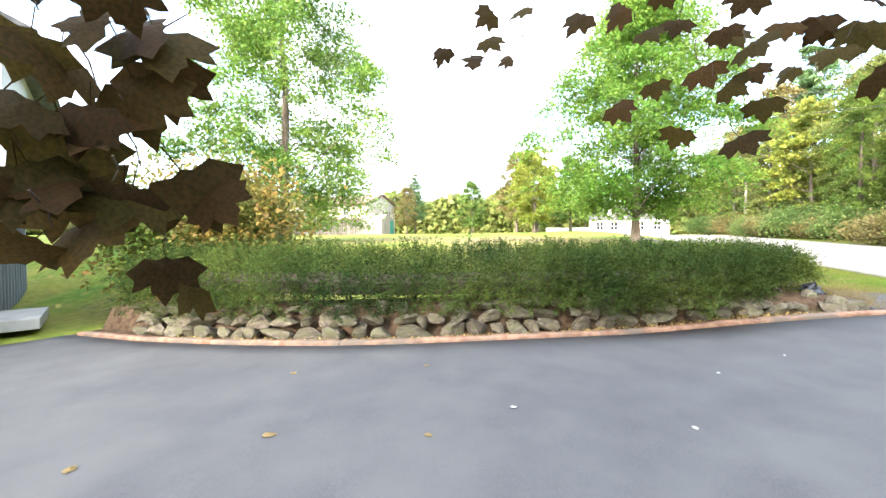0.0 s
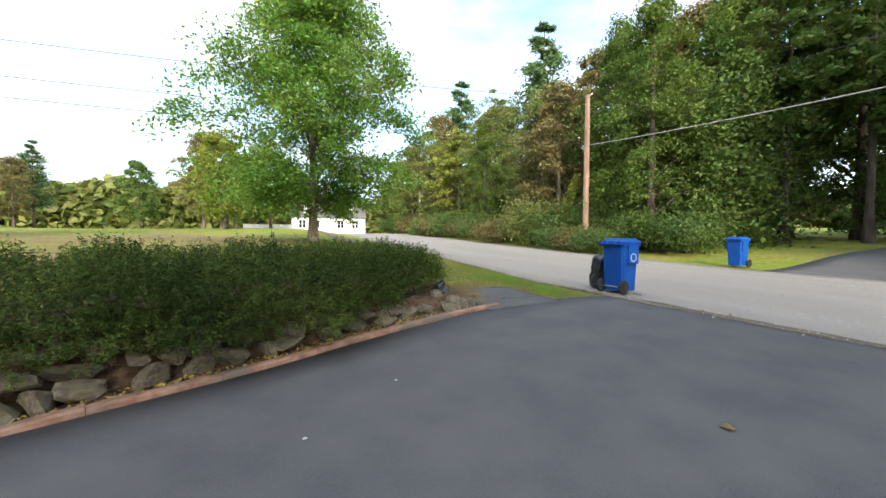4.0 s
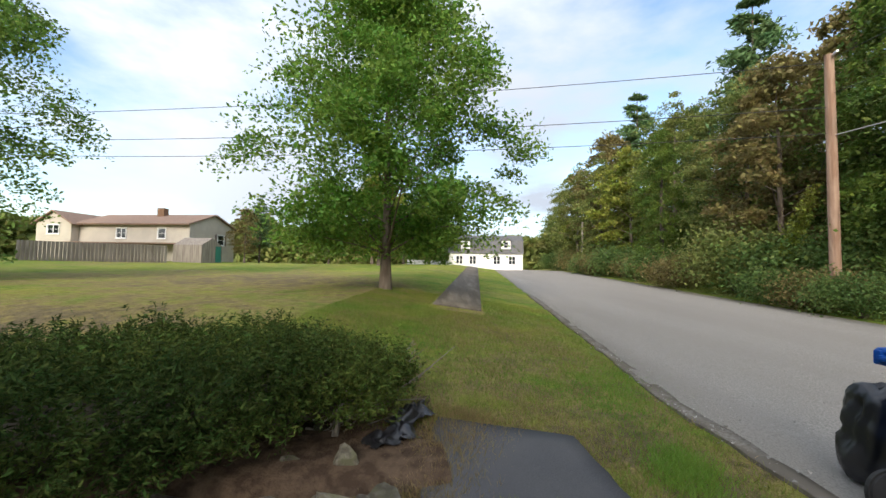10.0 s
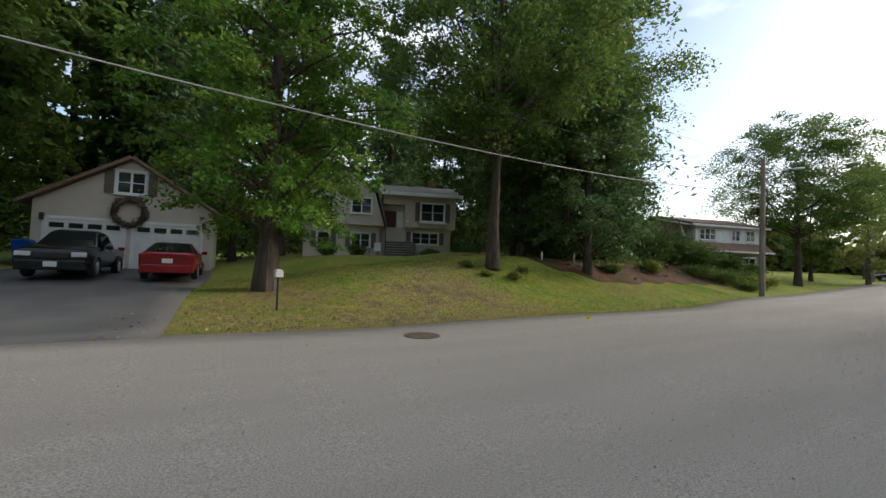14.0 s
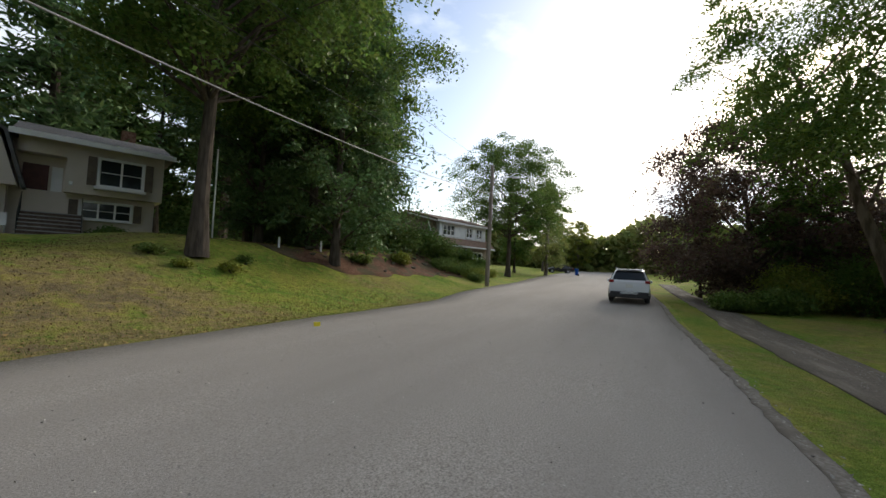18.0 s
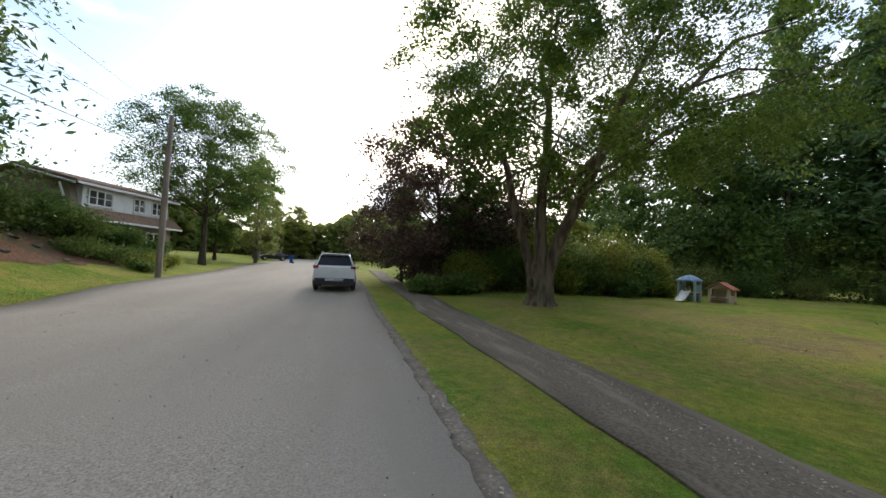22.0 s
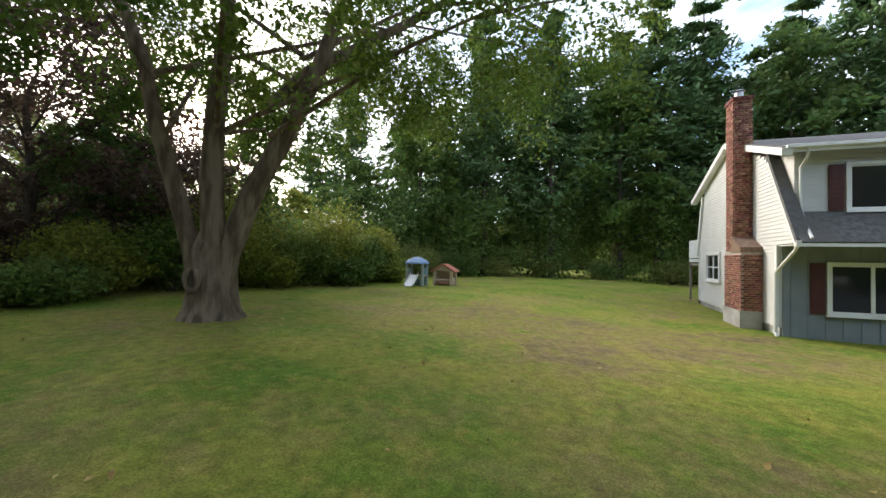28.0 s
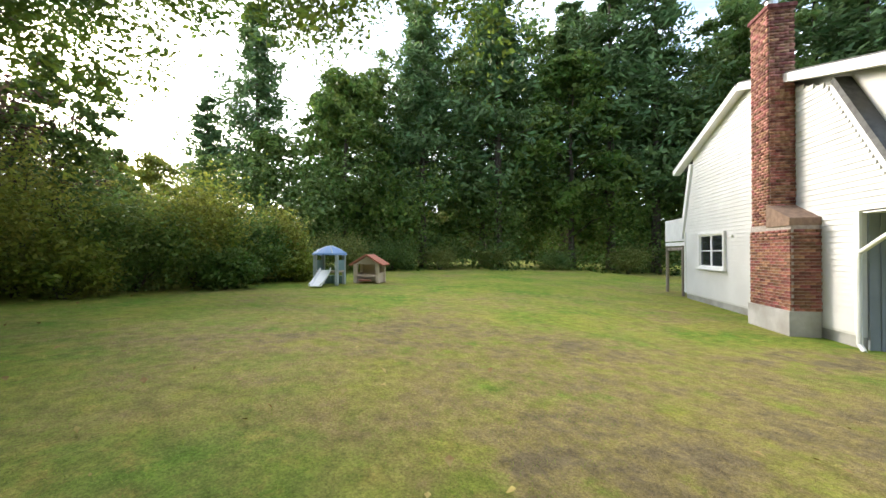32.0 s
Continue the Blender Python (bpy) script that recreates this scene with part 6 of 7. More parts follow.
part("fascia", boxes(((8.45, -0.38, 4.75), (6.3, 0.06, 0.26)), bevel=0.01), M_TRIM, far)
part("roof_chimney", boxes(((9.9, 5.6, 6.0), (0.7, 0.9, 2.2)), bevel=0.01), M_BRICK, far)
window(far, 4.05, -0.16, 3.72, 1.4, 1.12, axis="-y")
window(far, 1.6, -0.16, 3.8, 0.85, 1.12, axis="-y", cols=1)
window(far, 4.05, 0.24, 1.2, 1.3, 1.0, axis="-y", shutters=M_SHUTB)
window(far, 1.4, 0.24, 1.2, 0.85, 1.0, axis="-y", cols=1, shutters=M_SHUTB)
part("roof_vent", cyl(bmesh.new(), (4.3, 3.0, 5.2), (4.3, 3.0, 6.3), 0.09, 0.07, 8), M_METAL, far)
part("gable_vent", boxes(((2.75, -0.17, 5.35), (0.5, 0.04, 0.22)), bevel=0.01), M_SHUTB, far)
window(far, 9.35, 0.1, 3.5, 1.75, 1.35, axis="-y", shutters=M_SHUTB, cols=2)
part("bay_base", boxes(((9.35, 0.0, 2.68), (2.1, 0.4, 0.14)), bevel=0.02), M_TRIM, far)
window(far, 8.9, 0.68, 1.55, 2.0, 0.85, axis="-y", shutters=M_SHUTB, cols=3)
part("front_door", boxes(((6.2, 1.0, 2.55), (0.9, 0.08, 2.05)), bevel=0.01), M_SHUTTER, far, "dark red front door")
part("side_light", boxes(((6.95, 0.98, 2.55), (0.4, 0.06, 2.0)), bevel=0.008), M_TRIM, far)
part("door_lamp", boxes(((7.45, 0.1, 2.75), (0.14, 0.14, 0.2)), bevel=0.03), M_WHITE, far)
M_BRICKS = mat("step_brick", (0.12, 0.085, 0.07), (0.18, 0.13, 0.105), 9.0, 0.9, bump=0.4)
steps = thing("front_steps", "brick and concrete steps with a dark rail up to the door", "steps", FM)
for k in range(7):
    part("riser", boxes(((6.9, 0.47 - 0.28 * (6 - k), -0.03 + 0.19 * k), (2.1, 0.3, 0.15)), bevel=0.006), M_BRICKS, steps)
    part("tread", boxes(((6.9, 0.43 - 0.28 * (6 - k), 0.07 + 0.19 * k), (2.24, 0.36, 0.05)), bevel=0.012), M_CONC, steps)
for s in (5.85, 7.95):
    part("rail", tube(bmesh.new(), [(s, -1.2, 0.9), (s, 0.4, 2.1), (s, 0.6, 2.1)], [0.02] * 3, 6), M_BLACK, steps)
    for k in range(6):
        part("baluster", cyl(bmesh.new(), (s, -1.2 + k * 0.32, 0.0 + 0.2 * k), (s, -1.2 + k * 0.32, 0.9 + 0.24 * k), 0.012, seg=6), M_BLACK, steps)
chair = thing("garden_chair", "white plastic garden chair beside the steps", "chair", FM)
part("seat", boxes(((5.3, -0.9, 0.42), (0.48, 0.46, 0.04)), bevel=0.01), M_WHITE, chair)
part("backrest", boxes(((5.3, -0.66, 0.72), (0.48, 0.05, 0.56)), bevel=0.01), M_WHITE, chair)
for sx in (-0.21, 0.21):
    for sy in (-0.2, 0.2):
        part("leg", cyl(bmesh.new(), (5.3 + sx, -0.9 + sy, 0.0), (5.3 + sx * 0.95, -0.9 + sy * 0.95, 0.42), 0.02, seg=6), M_WHITE, chair)

# brown house beyond the bank
SM = Matrix.Translation((31.9, 31.0, 1.6)) @ Matrix.Rotation(radians(5), 4, "Z")
brown = thing("brown_house", "grey-brown gambrel house with a long white dormer", "house", SM)
TURN = Matrix.Rotation(radians(90), 4, "Z")
bm = bmesh.new()
prism(bm, [(0.0, -2.0), (7.6, -2.0), (7.6, 2.3), (6.7, 4.4), (3.8, 5.25), (0.55, 4.4), (0.0, 2.4)], -8.2, 0)
part("wall", bm, M_BROWN, brown).matrix_local = TURN
part("dormer", boxes(((4.1, 0.9, 3.62), (7.3, 1.8, 1.46))), M_WHITE, brown, "white dormer wall")
bm = bmesh.new()
prism(bm, [(-0.75, 2.2), (-0.75, 2.08), (0.3, 2.5), (0.3, 3.0), (-0.05, 2.9)], -8.5, 0.3)
part("skirt_roof", bm, M_SHINGLEB, brown).matrix_local = TURN
for a, b in (((-0.4, 4.4), (3.8, 5.42)), ((8.0, 4.3), (3.8, 5.42)), ((8.1, 2.2), (6.75, 4.45))):
    bm = bmesh.new()
    slab(bm, a, b, -8.5, 0.35, 0.14)
    part("roof", bm, M_SHINGLEB, brown).matrix_local = TURN
part("fascia", boxes(((4.1, -0.44, 4.36), (8.8, 0.06, 0.16)), ((4.1, -0.78, 2.12), (8.8, 0.06, 0.14))), M_TRIM, brown)
bm = bmesh.new()
for a, b in (((-0.35, 0.05, 2.6), (-0.35, 0.75, 4.3)), ((-0.35, -0.3, 4.3), (-0.35, 3.8, 5.3))):
    cyl(bm, a, b, 0.07, 0.07, 6)
part("rake_trim", bm, M_TRIM, brown)
for wx, ww in ((1.75, 1.7), (4.9, 0.95), (6.6, 0.95)):
    window(brown, wx, 0.0, 3.62, ww, 0.95, axis="-y", cols=3 if ww > 1 else 2)
for wx in (1.8, 6.4):
    window(brown, wx, -0.05, 1.1, 1.4, 1.1, axis="-y", cols=2)
part("front_door", boxes(((4.1, -0.03, 0.9), (1.0, 0.08, 2.1)), bevel=0.01), M_TRIM, brown)

# tan house across the lawn, with fence and shed
TM = Matrix.Translation((-25.6, -44.8, 2.1)) @ Matrix.Rotation(radians(-165), 4, "Z")
tanh = thing("tan_house", "tan house with a shallow brown roof across the lawn", "house", TM)
bm = bmesh.new()
prism(bm, [(0, -0.6), (7.6, -0.6), (7.6, 3.95), (3.8, 5.3), (0, 3.95)], 0, 14.0)
part("wall", bm, M_TAN2, tanh)
for a, b in (((-0.6, 3.8), (3.8, 5.35)), ((8.2, 3.8), (3.8, 5.35))):
    bm = bmesh.new()
    slab(bm, a, b, -0.3, 14.4, 0.16)
    part("roof", bm, M_SHINGLEB, tanh)
window(tanh, -0.02, 3.4, 2.9, 0.9, 1.1, axis="-x", cols=1)
window(tanh, -0.02, 8.5, 2.9, 1.2, 1.1, axis="-x", cols=2)
window(tanh, 5.0, -0.02, 2.5, 1.1, 1.2, axis="-y", shutters=M_SHUTB, cols=1)
bm = bmesh.new()
prism(bm, [(14.0, -0.6), (18.6, -0.6), (18.6, 3.9), (16.3, 5.2), (14.0, 3.9)], -7, 0.9)
part("wing_wall", bm, M_TAN2, tanh).matrix_local = Matrix.Rotation(radians(90), 4, "Z")
for a, b in (((13.6, 3.7), (16.3, 5.28)), ((19.0, 3.7), (16.3, 5.28))):
    bm = bmesh.new()
    slab(bm, a, b, -7.2, 1.2, 0.14)
    part("wing_roof", bm, M_SHINGLEB, tanh).matrix_local = Matrix.Rotation(radians(90), 4, "Z")
window(tanh, -0.92, 16.3, 3.2, 1.5, 1.0, axis="-x", cols=2)
part("roof_chimney", boxes(((3.2, 6.4, 5.6), (0.7, 0.9, 1.2)), bevel=0.01), M_BRICK, tanh)
part("lower_roof", boxes(((-0.9, 7.0, 1.7), (1.8, 13.8, 0.14))), M_SHINGLEB, tanh)
shed = thing("garden_shed", "grey shed with a green door beside the tan house", "shed", Matrix.Translation((-23.6, -40.0, 1.9)) @ Matrix.Rotation(radians(-165), 4, "Z"))
bm = bmesh.new()
prism(bm, [(0, -0.3), (3.0, -0.3), (3.0, 1.7), (1.5, 2.5), (0, 1.7)], 0, 3.2)
part("wall", bm, M_POLEG, shed)
part("door", boxes(((2.4, -0.03, 0.8), (0.8, 0.05, 1.7))), M_GREENP, shed, "green door")
fence = thing("fence", "weathered grey board fence beside the tan house", "fence")
for k in range(40):
    q = Vector((-20.2, -40.2)).lerp(Vector((-12.0, -45.0)), k / 39)
    part("board", boxes(((q.x, q.y, ground_z(q.x, q.y) + 0.75), (0.22, 0.06, 1.7))), M_POLEG, fence)

# white house on the crest
CZ = 1.0
CM = Matrix.Translation((-45.5, -21.6, CZ)) @ Matrix.Rotation(math.atan2(0.966, -0.257), 4, "Z")
crest = thing("crest_house", "white house with a grey roof and dormers at the crest", "house", CM)
part("wall", boxes(((4.9, 3.5, 1.2), (9.8, 7.0, 3.4))), M_WHITE, crest)
bm = bmesh.new()
prism(bm, [(-0.3, 2.8), (0.9, 4.6), (3.5, 5.5), (6.1, 4.6), (7.3, 2.8)], -9.9, 0.1)
part("roof", bm, M_SHINGLE, crest).matrix_local = Matrix.Rotation(radians(90), 4, "Z")
for dx in (2.2, 7.6):
    dm = part("dormer", boxes(((dx, 0.9, 3.9), (1.2, 1.6, 1.3))), M_WHITE, crest)
    bm = bmesh.new()
    prism(bm, [(dx - 0.75, 4.5), (dx + 0.75, 4.5), (dx, 5.05)], -0.05, 2.0)
    part("dormer_roof", bm, M_SHINGLE, dm)
    window(crest, dx, 0.08, 3.95, 0.6, 0.8, axis="-y", cols=1)
for wx in (1.4, 3.2, 6.4, 8.4):
    window(crest, wx, -0.02, 1.9, 0.9, 1.1, axis="-y", cols=2)
part("extension", boxes(((-3.0, 3.8, 0.6), (6.0, 5.5, 2.4))), M_WHITE, crest)


# ---- cars ----
def car(name, label, m, paint, L, Wd, H, stations, rear_glass, front_glass, sides, suv=False, tail=True, plate_z=0.85, pickup=False):
    """A parked car: its front at +y, body lofted through stations of (y, z low, z belt, z top, half belt, half top)."""
    root = thing(name, label, "car", m)
    bm = bmesh.new()
    rings = []
    for y, zl, zb, zt, wb, wt in stations:
        half = [(wb * 0.9, zl), (wb * 0.985, zl + (zb - zl) * 0.25), (wb, zl + (zb - zl) * 0.65), (wb * 0.97, zb), (wt, zt - 0.03), (wt * 0.82, zt)]
        rings.append([bm.verts.new((-x, y, z)) for x, z in half] + [bm.verts.new((x, y, z)) for x, z in half[::-1]])
    k = len(rings[0])
    for a, b in zip(rings, rings[1:]):
        for i in range(k):
            bm.faces.new((a[i], a[(i + 1) % k], b[(i + 1) % k], b[i]))
    bm.faces.new(rings[0][::-1])
    bm.faces.new(rings[-1])
    bmesh.ops.recalc_face_normals(bm, faces=bm.faces)
    for f in bm.faces:
        f.smooth = True
    body = part("body", bm, paint, root)
    es = body.modifiers.new("edges", "EDGE_SPLIT")
    es.split_angle = radians(32)

    def pane(nm, pts, material=M_CARGLASS, lift=0.012, parent=None):
        b = bmesh.new()
        vs = [Vector(p) for p in pts]
        n = (vs[1] - vs[0]).cross(vs[2] - vs[0]).normalized()
        lo = [b.verts.new(v - n * 0.01) for v in vs]
        hi = [b.verts.new(v + n * lift) for v in vs]
        b.faces.new(hi)
        b.faces.new(lo[::-1])
        for i in range(len(vs)):
            b.faces.new((lo[i], lo[(i + 1) % len(vs)], hi[(i + 1) % len(vs)], hi[i]))
        return part(nm, b, material, parent or root)

    for nm, (y0, z0, x0, y1, z1, x1), s in (("rear_window", rear_glass, 1), ("windscreen", front_glass, -1)):
        pane(nm, [(-x0 * s, y0, z0), (x0 * s, y0, z0), (x1 * s, y1, z1), (-x1 * s, y1, z1)])
    for (ya, yb, yc, yd, z0, x0, z1, x1) in sides:
        pane("side_window", [(-x0, yb, z0), (-x0, ya, z0), (-x1, yd, z1), (-x1, yc, z1)])
        pane("side_window", [(x0, ya, z0), (x0, yb, z0), (x1, yc, z1), (x1, yd, z1)])
    r = 0.34 if suv else 0.31
    for sy in (-L * 0.29, L * 0.31):
        for sx in (-1, 1):
            b = bmesh.new()
            cyl(b, (sx * (Wd / 2 - 0.2), sy, r), (sx * (Wd / 2 + 0.005), sy, r), r, seg=24)
            bmesh.ops.bevel(b, geom=[e for e in b.edges if e.calc_face_angle(0) > 1], offset=0.035, segments=2, affect="EDGES")
            wheel = part("wheel", b, M_RUBBER, root)
            part("rim", cyl(bmesh.new(), (sx * (Wd / 2 - 0.02), sy, r), (sx * (Wd / 2 + 0.012), sy, r), r * 0.66, r * 0.6, 20), M_METAL, wheel)
            # the body has no wheel opening: a black ring gives the arch's dark gap
            b = bmesh.new()
            tube(b, [(sx * (Wd / 2 - 0.005), sy + (r + 0.05) * math.cos(a), r + (r + 0.05) * math.sin(a)) for a in np.linspace(-0.25, 3.39, 15)], [0.035] * 15, 6)
            part("wheel_arch", b, M_BLACK, root)
    yr, yf = stations[0][0], stations[-1][0]
    part("rear_bumper", boxes(((0, yr - 0.01, 0.42), (Wd * 0.92, 0.14, 0.3)), bevel=0.04), M_BLACK if suv else paint, root)
    part("front_bumper", boxes(((0, yf + 0.01, 0.42), (Wd * 0.92, 0.14, 0.32)), bevel=0.04), paint, root)
    part("rear_plate", boxes(((0, yr - 0.055, plate_z), (0.32, 0.02, 0.16)), bevel=0.005), M_PLATE, root)
    part("front_plate", boxes(((0, yf + 0.085, 0.45), (0.32, 0.02, 0.16)), bevel=0.005), M_PLATE, root)
    part("grille", boxes(((0, yf + 0.03, 0.72), (Wd * 0.46, 0.05, 0.17)), bevel=0.01), M_BLACK, root)
    for sx in (-1, 1):
        zt = 1.06 if suv else 0.86
        part("tail_light", boxes(((sx * Wd * (0.43 if suv else 0.39), yr + (0.1 if suv else 0.03), zt), (Wd * (0.12 if suv else 0.17), 0.26 if suv else 0.2, 0.14 if suv else 0.16)), bevel=0.03), M_TAIL, root)
        part("headlight", boxes(((sx * Wd * 0.36, yf - 0.03, 0.76), (Wd * 0.2, 0.2, 0.15)), bevel=0.03), M_LAMPL, root)
        part("door_mirror", boxes(((sx * (Wd / 2 + 0.09), L * 0.12, 1.05), (0.2, 0.1, 0.14)), bevel=0.03), paint, root)
        for hy in (-L * 0.08, L * 0.1):
            part("door_handle", boxes(((sx * (Wd / 2 + 0.0), hy, 0.95), (0.04, 0.16, 0.03)), bevel=0.008), M_METAL if suv else paint, root)
    return root


cu, cv = uv(27.2, 11.3)
cx, cy = xy(cu + 2.4, 1.78)
SUVM = at_ground(cx, cy, -90 + math.degrees(math.atan2(E_U.y, E_U.x)))
suv_car = car("silver_car", "pale silver sport utility car parked at the road edge", SUVM, M_CARW, 4.65, 1.84, 1.7,
    [(-2.3, 0.45, 0.95, 1.05, 0.86, 0.8), (-2.25, 0.36, 1.02, 1.12, 0.89, 0.8), (-1.98, 0.3, 1.05, 1.58, 0.91, 0.64), (-1.7, 0.28, 1.05, 1.67, 0.92, 0.63), (-0.4, 0.26, 1.02, 1.7, 0.92, 0.63), (0.3, 0.26, 1.0, 1.62, 0.92, 0.63), (1.15, 0.26, 0.98, 1.06, 0.91, 0.72), (1.9, 0.28, 0.86, 0.94, 0.89, 0.74), (2.25, 0.34, 0.72, 0.8, 0.84, 0.68), (2.33, 0.42, 0.6, 0.66, 0.76, 0.6)],
    (-2.262, 1.14, 0.74, -2.015, 1.56, 0.6), (1.1, 1.08, 0.7, 0.36, 1.58, 0.6),
    [(-1.75, -0.35, -0.4, -1.5, 1.08, 0.9, 1.56, 0.68), (-0.3, 0.85, 0.35, -0.32, 1.06, 0.9, 1.56, 0.67)], suv=True)
part("spoiler", boxes(((0, -2.0, 1.64), (1.2, 0.3, 0.05)), bevel=0.015), M_CARW, suv_car)
part("roof_rail", boxes(((0.62, -0.6, 1.72), (0.04, 1.9, 0.04)), bevel=0.01), M_METAL, suv_car)
part("roof_rail", boxes(((-0.62, -0.6, 1.72), (0.04, 1.9, 0.04)), bevel=0.01), M_METAL, suv_car)
part("bumper_cladding", boxes(((0, -2.28, 0.44), (1.66, 0.12, 0.28)), bevel=0.03), M_BLACK, suv_car, "black lower bumper")
for sx in (-0.84, 0.84):
    part("sill_cladding", boxes(((sx, 0, 0.36), (0.16, 2.0, 0.16)), bevel=0.03), M_BLACK, suv_car)
part("trim_strip", boxes(((0, -2.27, 1.0), (0.9, 0.05, 0.05)), bevel=0.01), M_METAL, suv_car)
part("diffuser", boxes(((0, -2.35, 0.5), (0.8, 0.06, 0.12)), bevel=0.015), M_METAL, suv_car)


def on_garage(x, y, turn):
    p = GM @ Vector((x, y, 0))
    return at_ground(p.x, p.y, math.degrees(math.atan2(gx.y, gx.x)) + turn)


car("red_car", "dark red saloon car parked nose-in at the garage", on_garage(5.55, -3.6, 0), M_CARR, 4.5, 1.76, 1.42,
    [(-2.22, 0.45, 0.86, 0.95, 0.8, 0.72), (-2.15, 0.34, 0.92, 1.0, 0.85, 0.74), (-1.65, 0.28, 0.95, 1.03, 0.87, 0.74), (-1.0, 0.25, 0.95, 1.38, 0.88, 0.58), (-0.2, 0.24, 0.94, 1.42, 0.88, 0.58), (0.35, 0.24, 0.93, 1.34, 0.88, 0.58), (1.1, 0.24, 0.9, 0.96, 0.87, 0.7), (1.8, 0.27, 0.78, 0.84, 0.84, 0.68), (2.2, 0.38, 0.6, 0.66, 0.75, 0.6)],
    (-1.62, 1.05, 0.7, -1.04, 1.36, 0.55), (1.05, 0.98, 0.68, 0.4, 1.32, 0.55),
    [(-1.3, -0.25, -0.3, -0.95, 0.98, 0.86, 1.31, 0.62), (-0.2, 0.85, 0.35, -0.25, 0.97, 0.86, 1.31, 0.61)], plate_z=0.7)
car("black_truck", "black pickup truck parked facing out of the garage drive", on_garage(2.6, -3.8, 180), M_CARB, 4.9, 1.82, 1.68,
    [(-2.4, 0.5, 0.98, 1.02, 0.86, 0.82), (-2.35, 0.42, 1.0, 1.04, 0.88, 0.83), (-0.75, 0.38, 1.02, 1.06, 0.9, 0.83), (-0.68, 0.38, 1.02, 1.6, 0.9, 0.62), (0.1, 0.38, 1.02, 1.66, 0.9, 0.62), (0.5, 0.38, 1.02, 1.58, 0.9, 0.62), (1.05, 0.38, 1.0, 1.08, 0.9, 0.76), (2.0, 0.4, 0.94, 1.02, 0.89, 0.78), (2.38, 0.44, 0.86, 0.92, 0.86, 0.76), (2.44, 0.5, 0.72, 0.76, 0.8, 0.7)],
    (-0.74, 1.1, 0.66, -0.7, 1.55, 0.58), (1.0, 1.1, 0.7, 0.53, 1.55, 0.58),
    [(-0.6, 0.9, 0.45, -0.55, 1.06, 0.88, 1.53, 0.65)], suv=True)
dark = copy_thing(bpy.data.objects["red_car"], at_ground(*xy(80, 13.0), 40))
dark.name, dark["label"] = "dark_car", "dark grey saloon car parked far along the street"
for ob in dark.children_recursive:
    if ob.type == "MESH" and ob.data.materials[0] == M_CARR:
        ob.data = ob.data.copy()
        ob.data.materials[0] = M_CARB
copy_thing(BIN3, at_ground(*xy(70, 9.0), 20))["label"] = "blue wheeled bin far along the street"


# ---- play things on the lawn ----
M_PBLUE = mat("play_blue", (0.14, 0.24, 0.42), (0.18, 0.28, 0.46), 2.0, 0.45)
M_PGREY = mat("play_grey", (0.36, 0.4, 0.42), (0.42, 0.46, 0.48), 2.0, 0.55)
M_PTAN = mat("play_tan", (0.5, 0.4, 0.3), (0.56, 0.45, 0.34), 2.0, 0.6)
M_PTEAL = mat("play_teal", (0.16, 0.27, 0.29), (0.19, 0.31, 0.32), 2.0, 0.5)
M_PRED = mat("play_terracotta", (0.38, 0.14, 0.09), (0.44, 0.17, 0.11), 2.0, 0.6)
climber = thing("play_tower", "children's plastic play tower with blue roof and white slide", "play tower", at_ground(36.9, -7.2, 225, 0.0))
for sx in (-0.45, 0.45):
    for sy in (-0.4, 0.4):
        part("post", boxes(((sx, sy, 0.62), (0.13, 0.13, 1.24)), bevel=0.02), M_PGREY, climber)
part("platform", boxes(((0, 0, 0.55), (0.95, 0.85, 0.07)), bevel=0.02), M_PTAN, climber)
for sx in (-0.47, 0.47):
    part("side_panel", boxes(((sx, 0, 0.8), (0.06, 0.7, 0.42)), bevel=0.02), M_PTEAL, climber)
bm = bmesh.new()
rings = [[bm.verts.new((r * math.cos(6.2832 * k / 12) * 1.05, r * math.sin(6.2832 * k / 12), z)) for k in range(12)] for r, z in ((0.68, 1.22), (0.66, 1.3), (0.5, 1.42), (0.36, 1.5), (0.2, 1.56), (0.03, 1.6))]
for a, b in zip(rings, rings[1:]):
    for k in range(12):
        bm.faces.new((a[k], a[(k + 1) % 12], b[(k + 1) % 12], b[k]))
bm.faces.new(rings[0][::-1])
bm.faces.new(rings[-1])
part("roof", bm, M_PBLUE, climber, "blue domed roof")
for k in range(6):
    a = 6.2832 * k / 6
    part("roof_rib", tube(bmesh.new(), [(0.67 * math.cos(a), 0.66 * math.sin(a), 1.28), (0.5 * math.cos(a), 0.5 * math.sin(a), 1.43), (0.1 * math.cos(a), 0.1 * math.sin(a), 1.6)], [0.025] * 3, 5), M_PGREY, climber)
bm = bmesh.new()
rings = []
for t in range(9):
    f = t / 8
    y, z = -0.45 - 1.0 * f, 0.56 * (1 - f) ** 1.25 + 0.05
    rings.append([bm.verts.new((x, y, z + dz)) for x, dz in ((-0.24, 0.0), (-0.24, 0.11), (-0.2, 0.11), (-0.18, 0.02), (0.18, 0.02), (0.2, 0.11), (0.24, 0.11), (0.24, 0.0))])
for a, b in zip(rings, rings[1:]):
    for k in range(8):
        bm.faces.new((a[k], a[(k + 1) % 8], b[(k + 1) % 8], b[k]))
bm.faces.new(rings[0][::-1])
bm.faces.new(rings[-1])
part("slide", bm, M_WHITE, climber, "white slide")
for k in range(3):
    part("foot_rail", boxes(((-0.3 + 0.3 * k, 0.62, 0.18 + 0.0 * k), (0.24, 0.36 - 0.02 * k, 0.34)), bevel=0.03), M_PTEAL, climber)

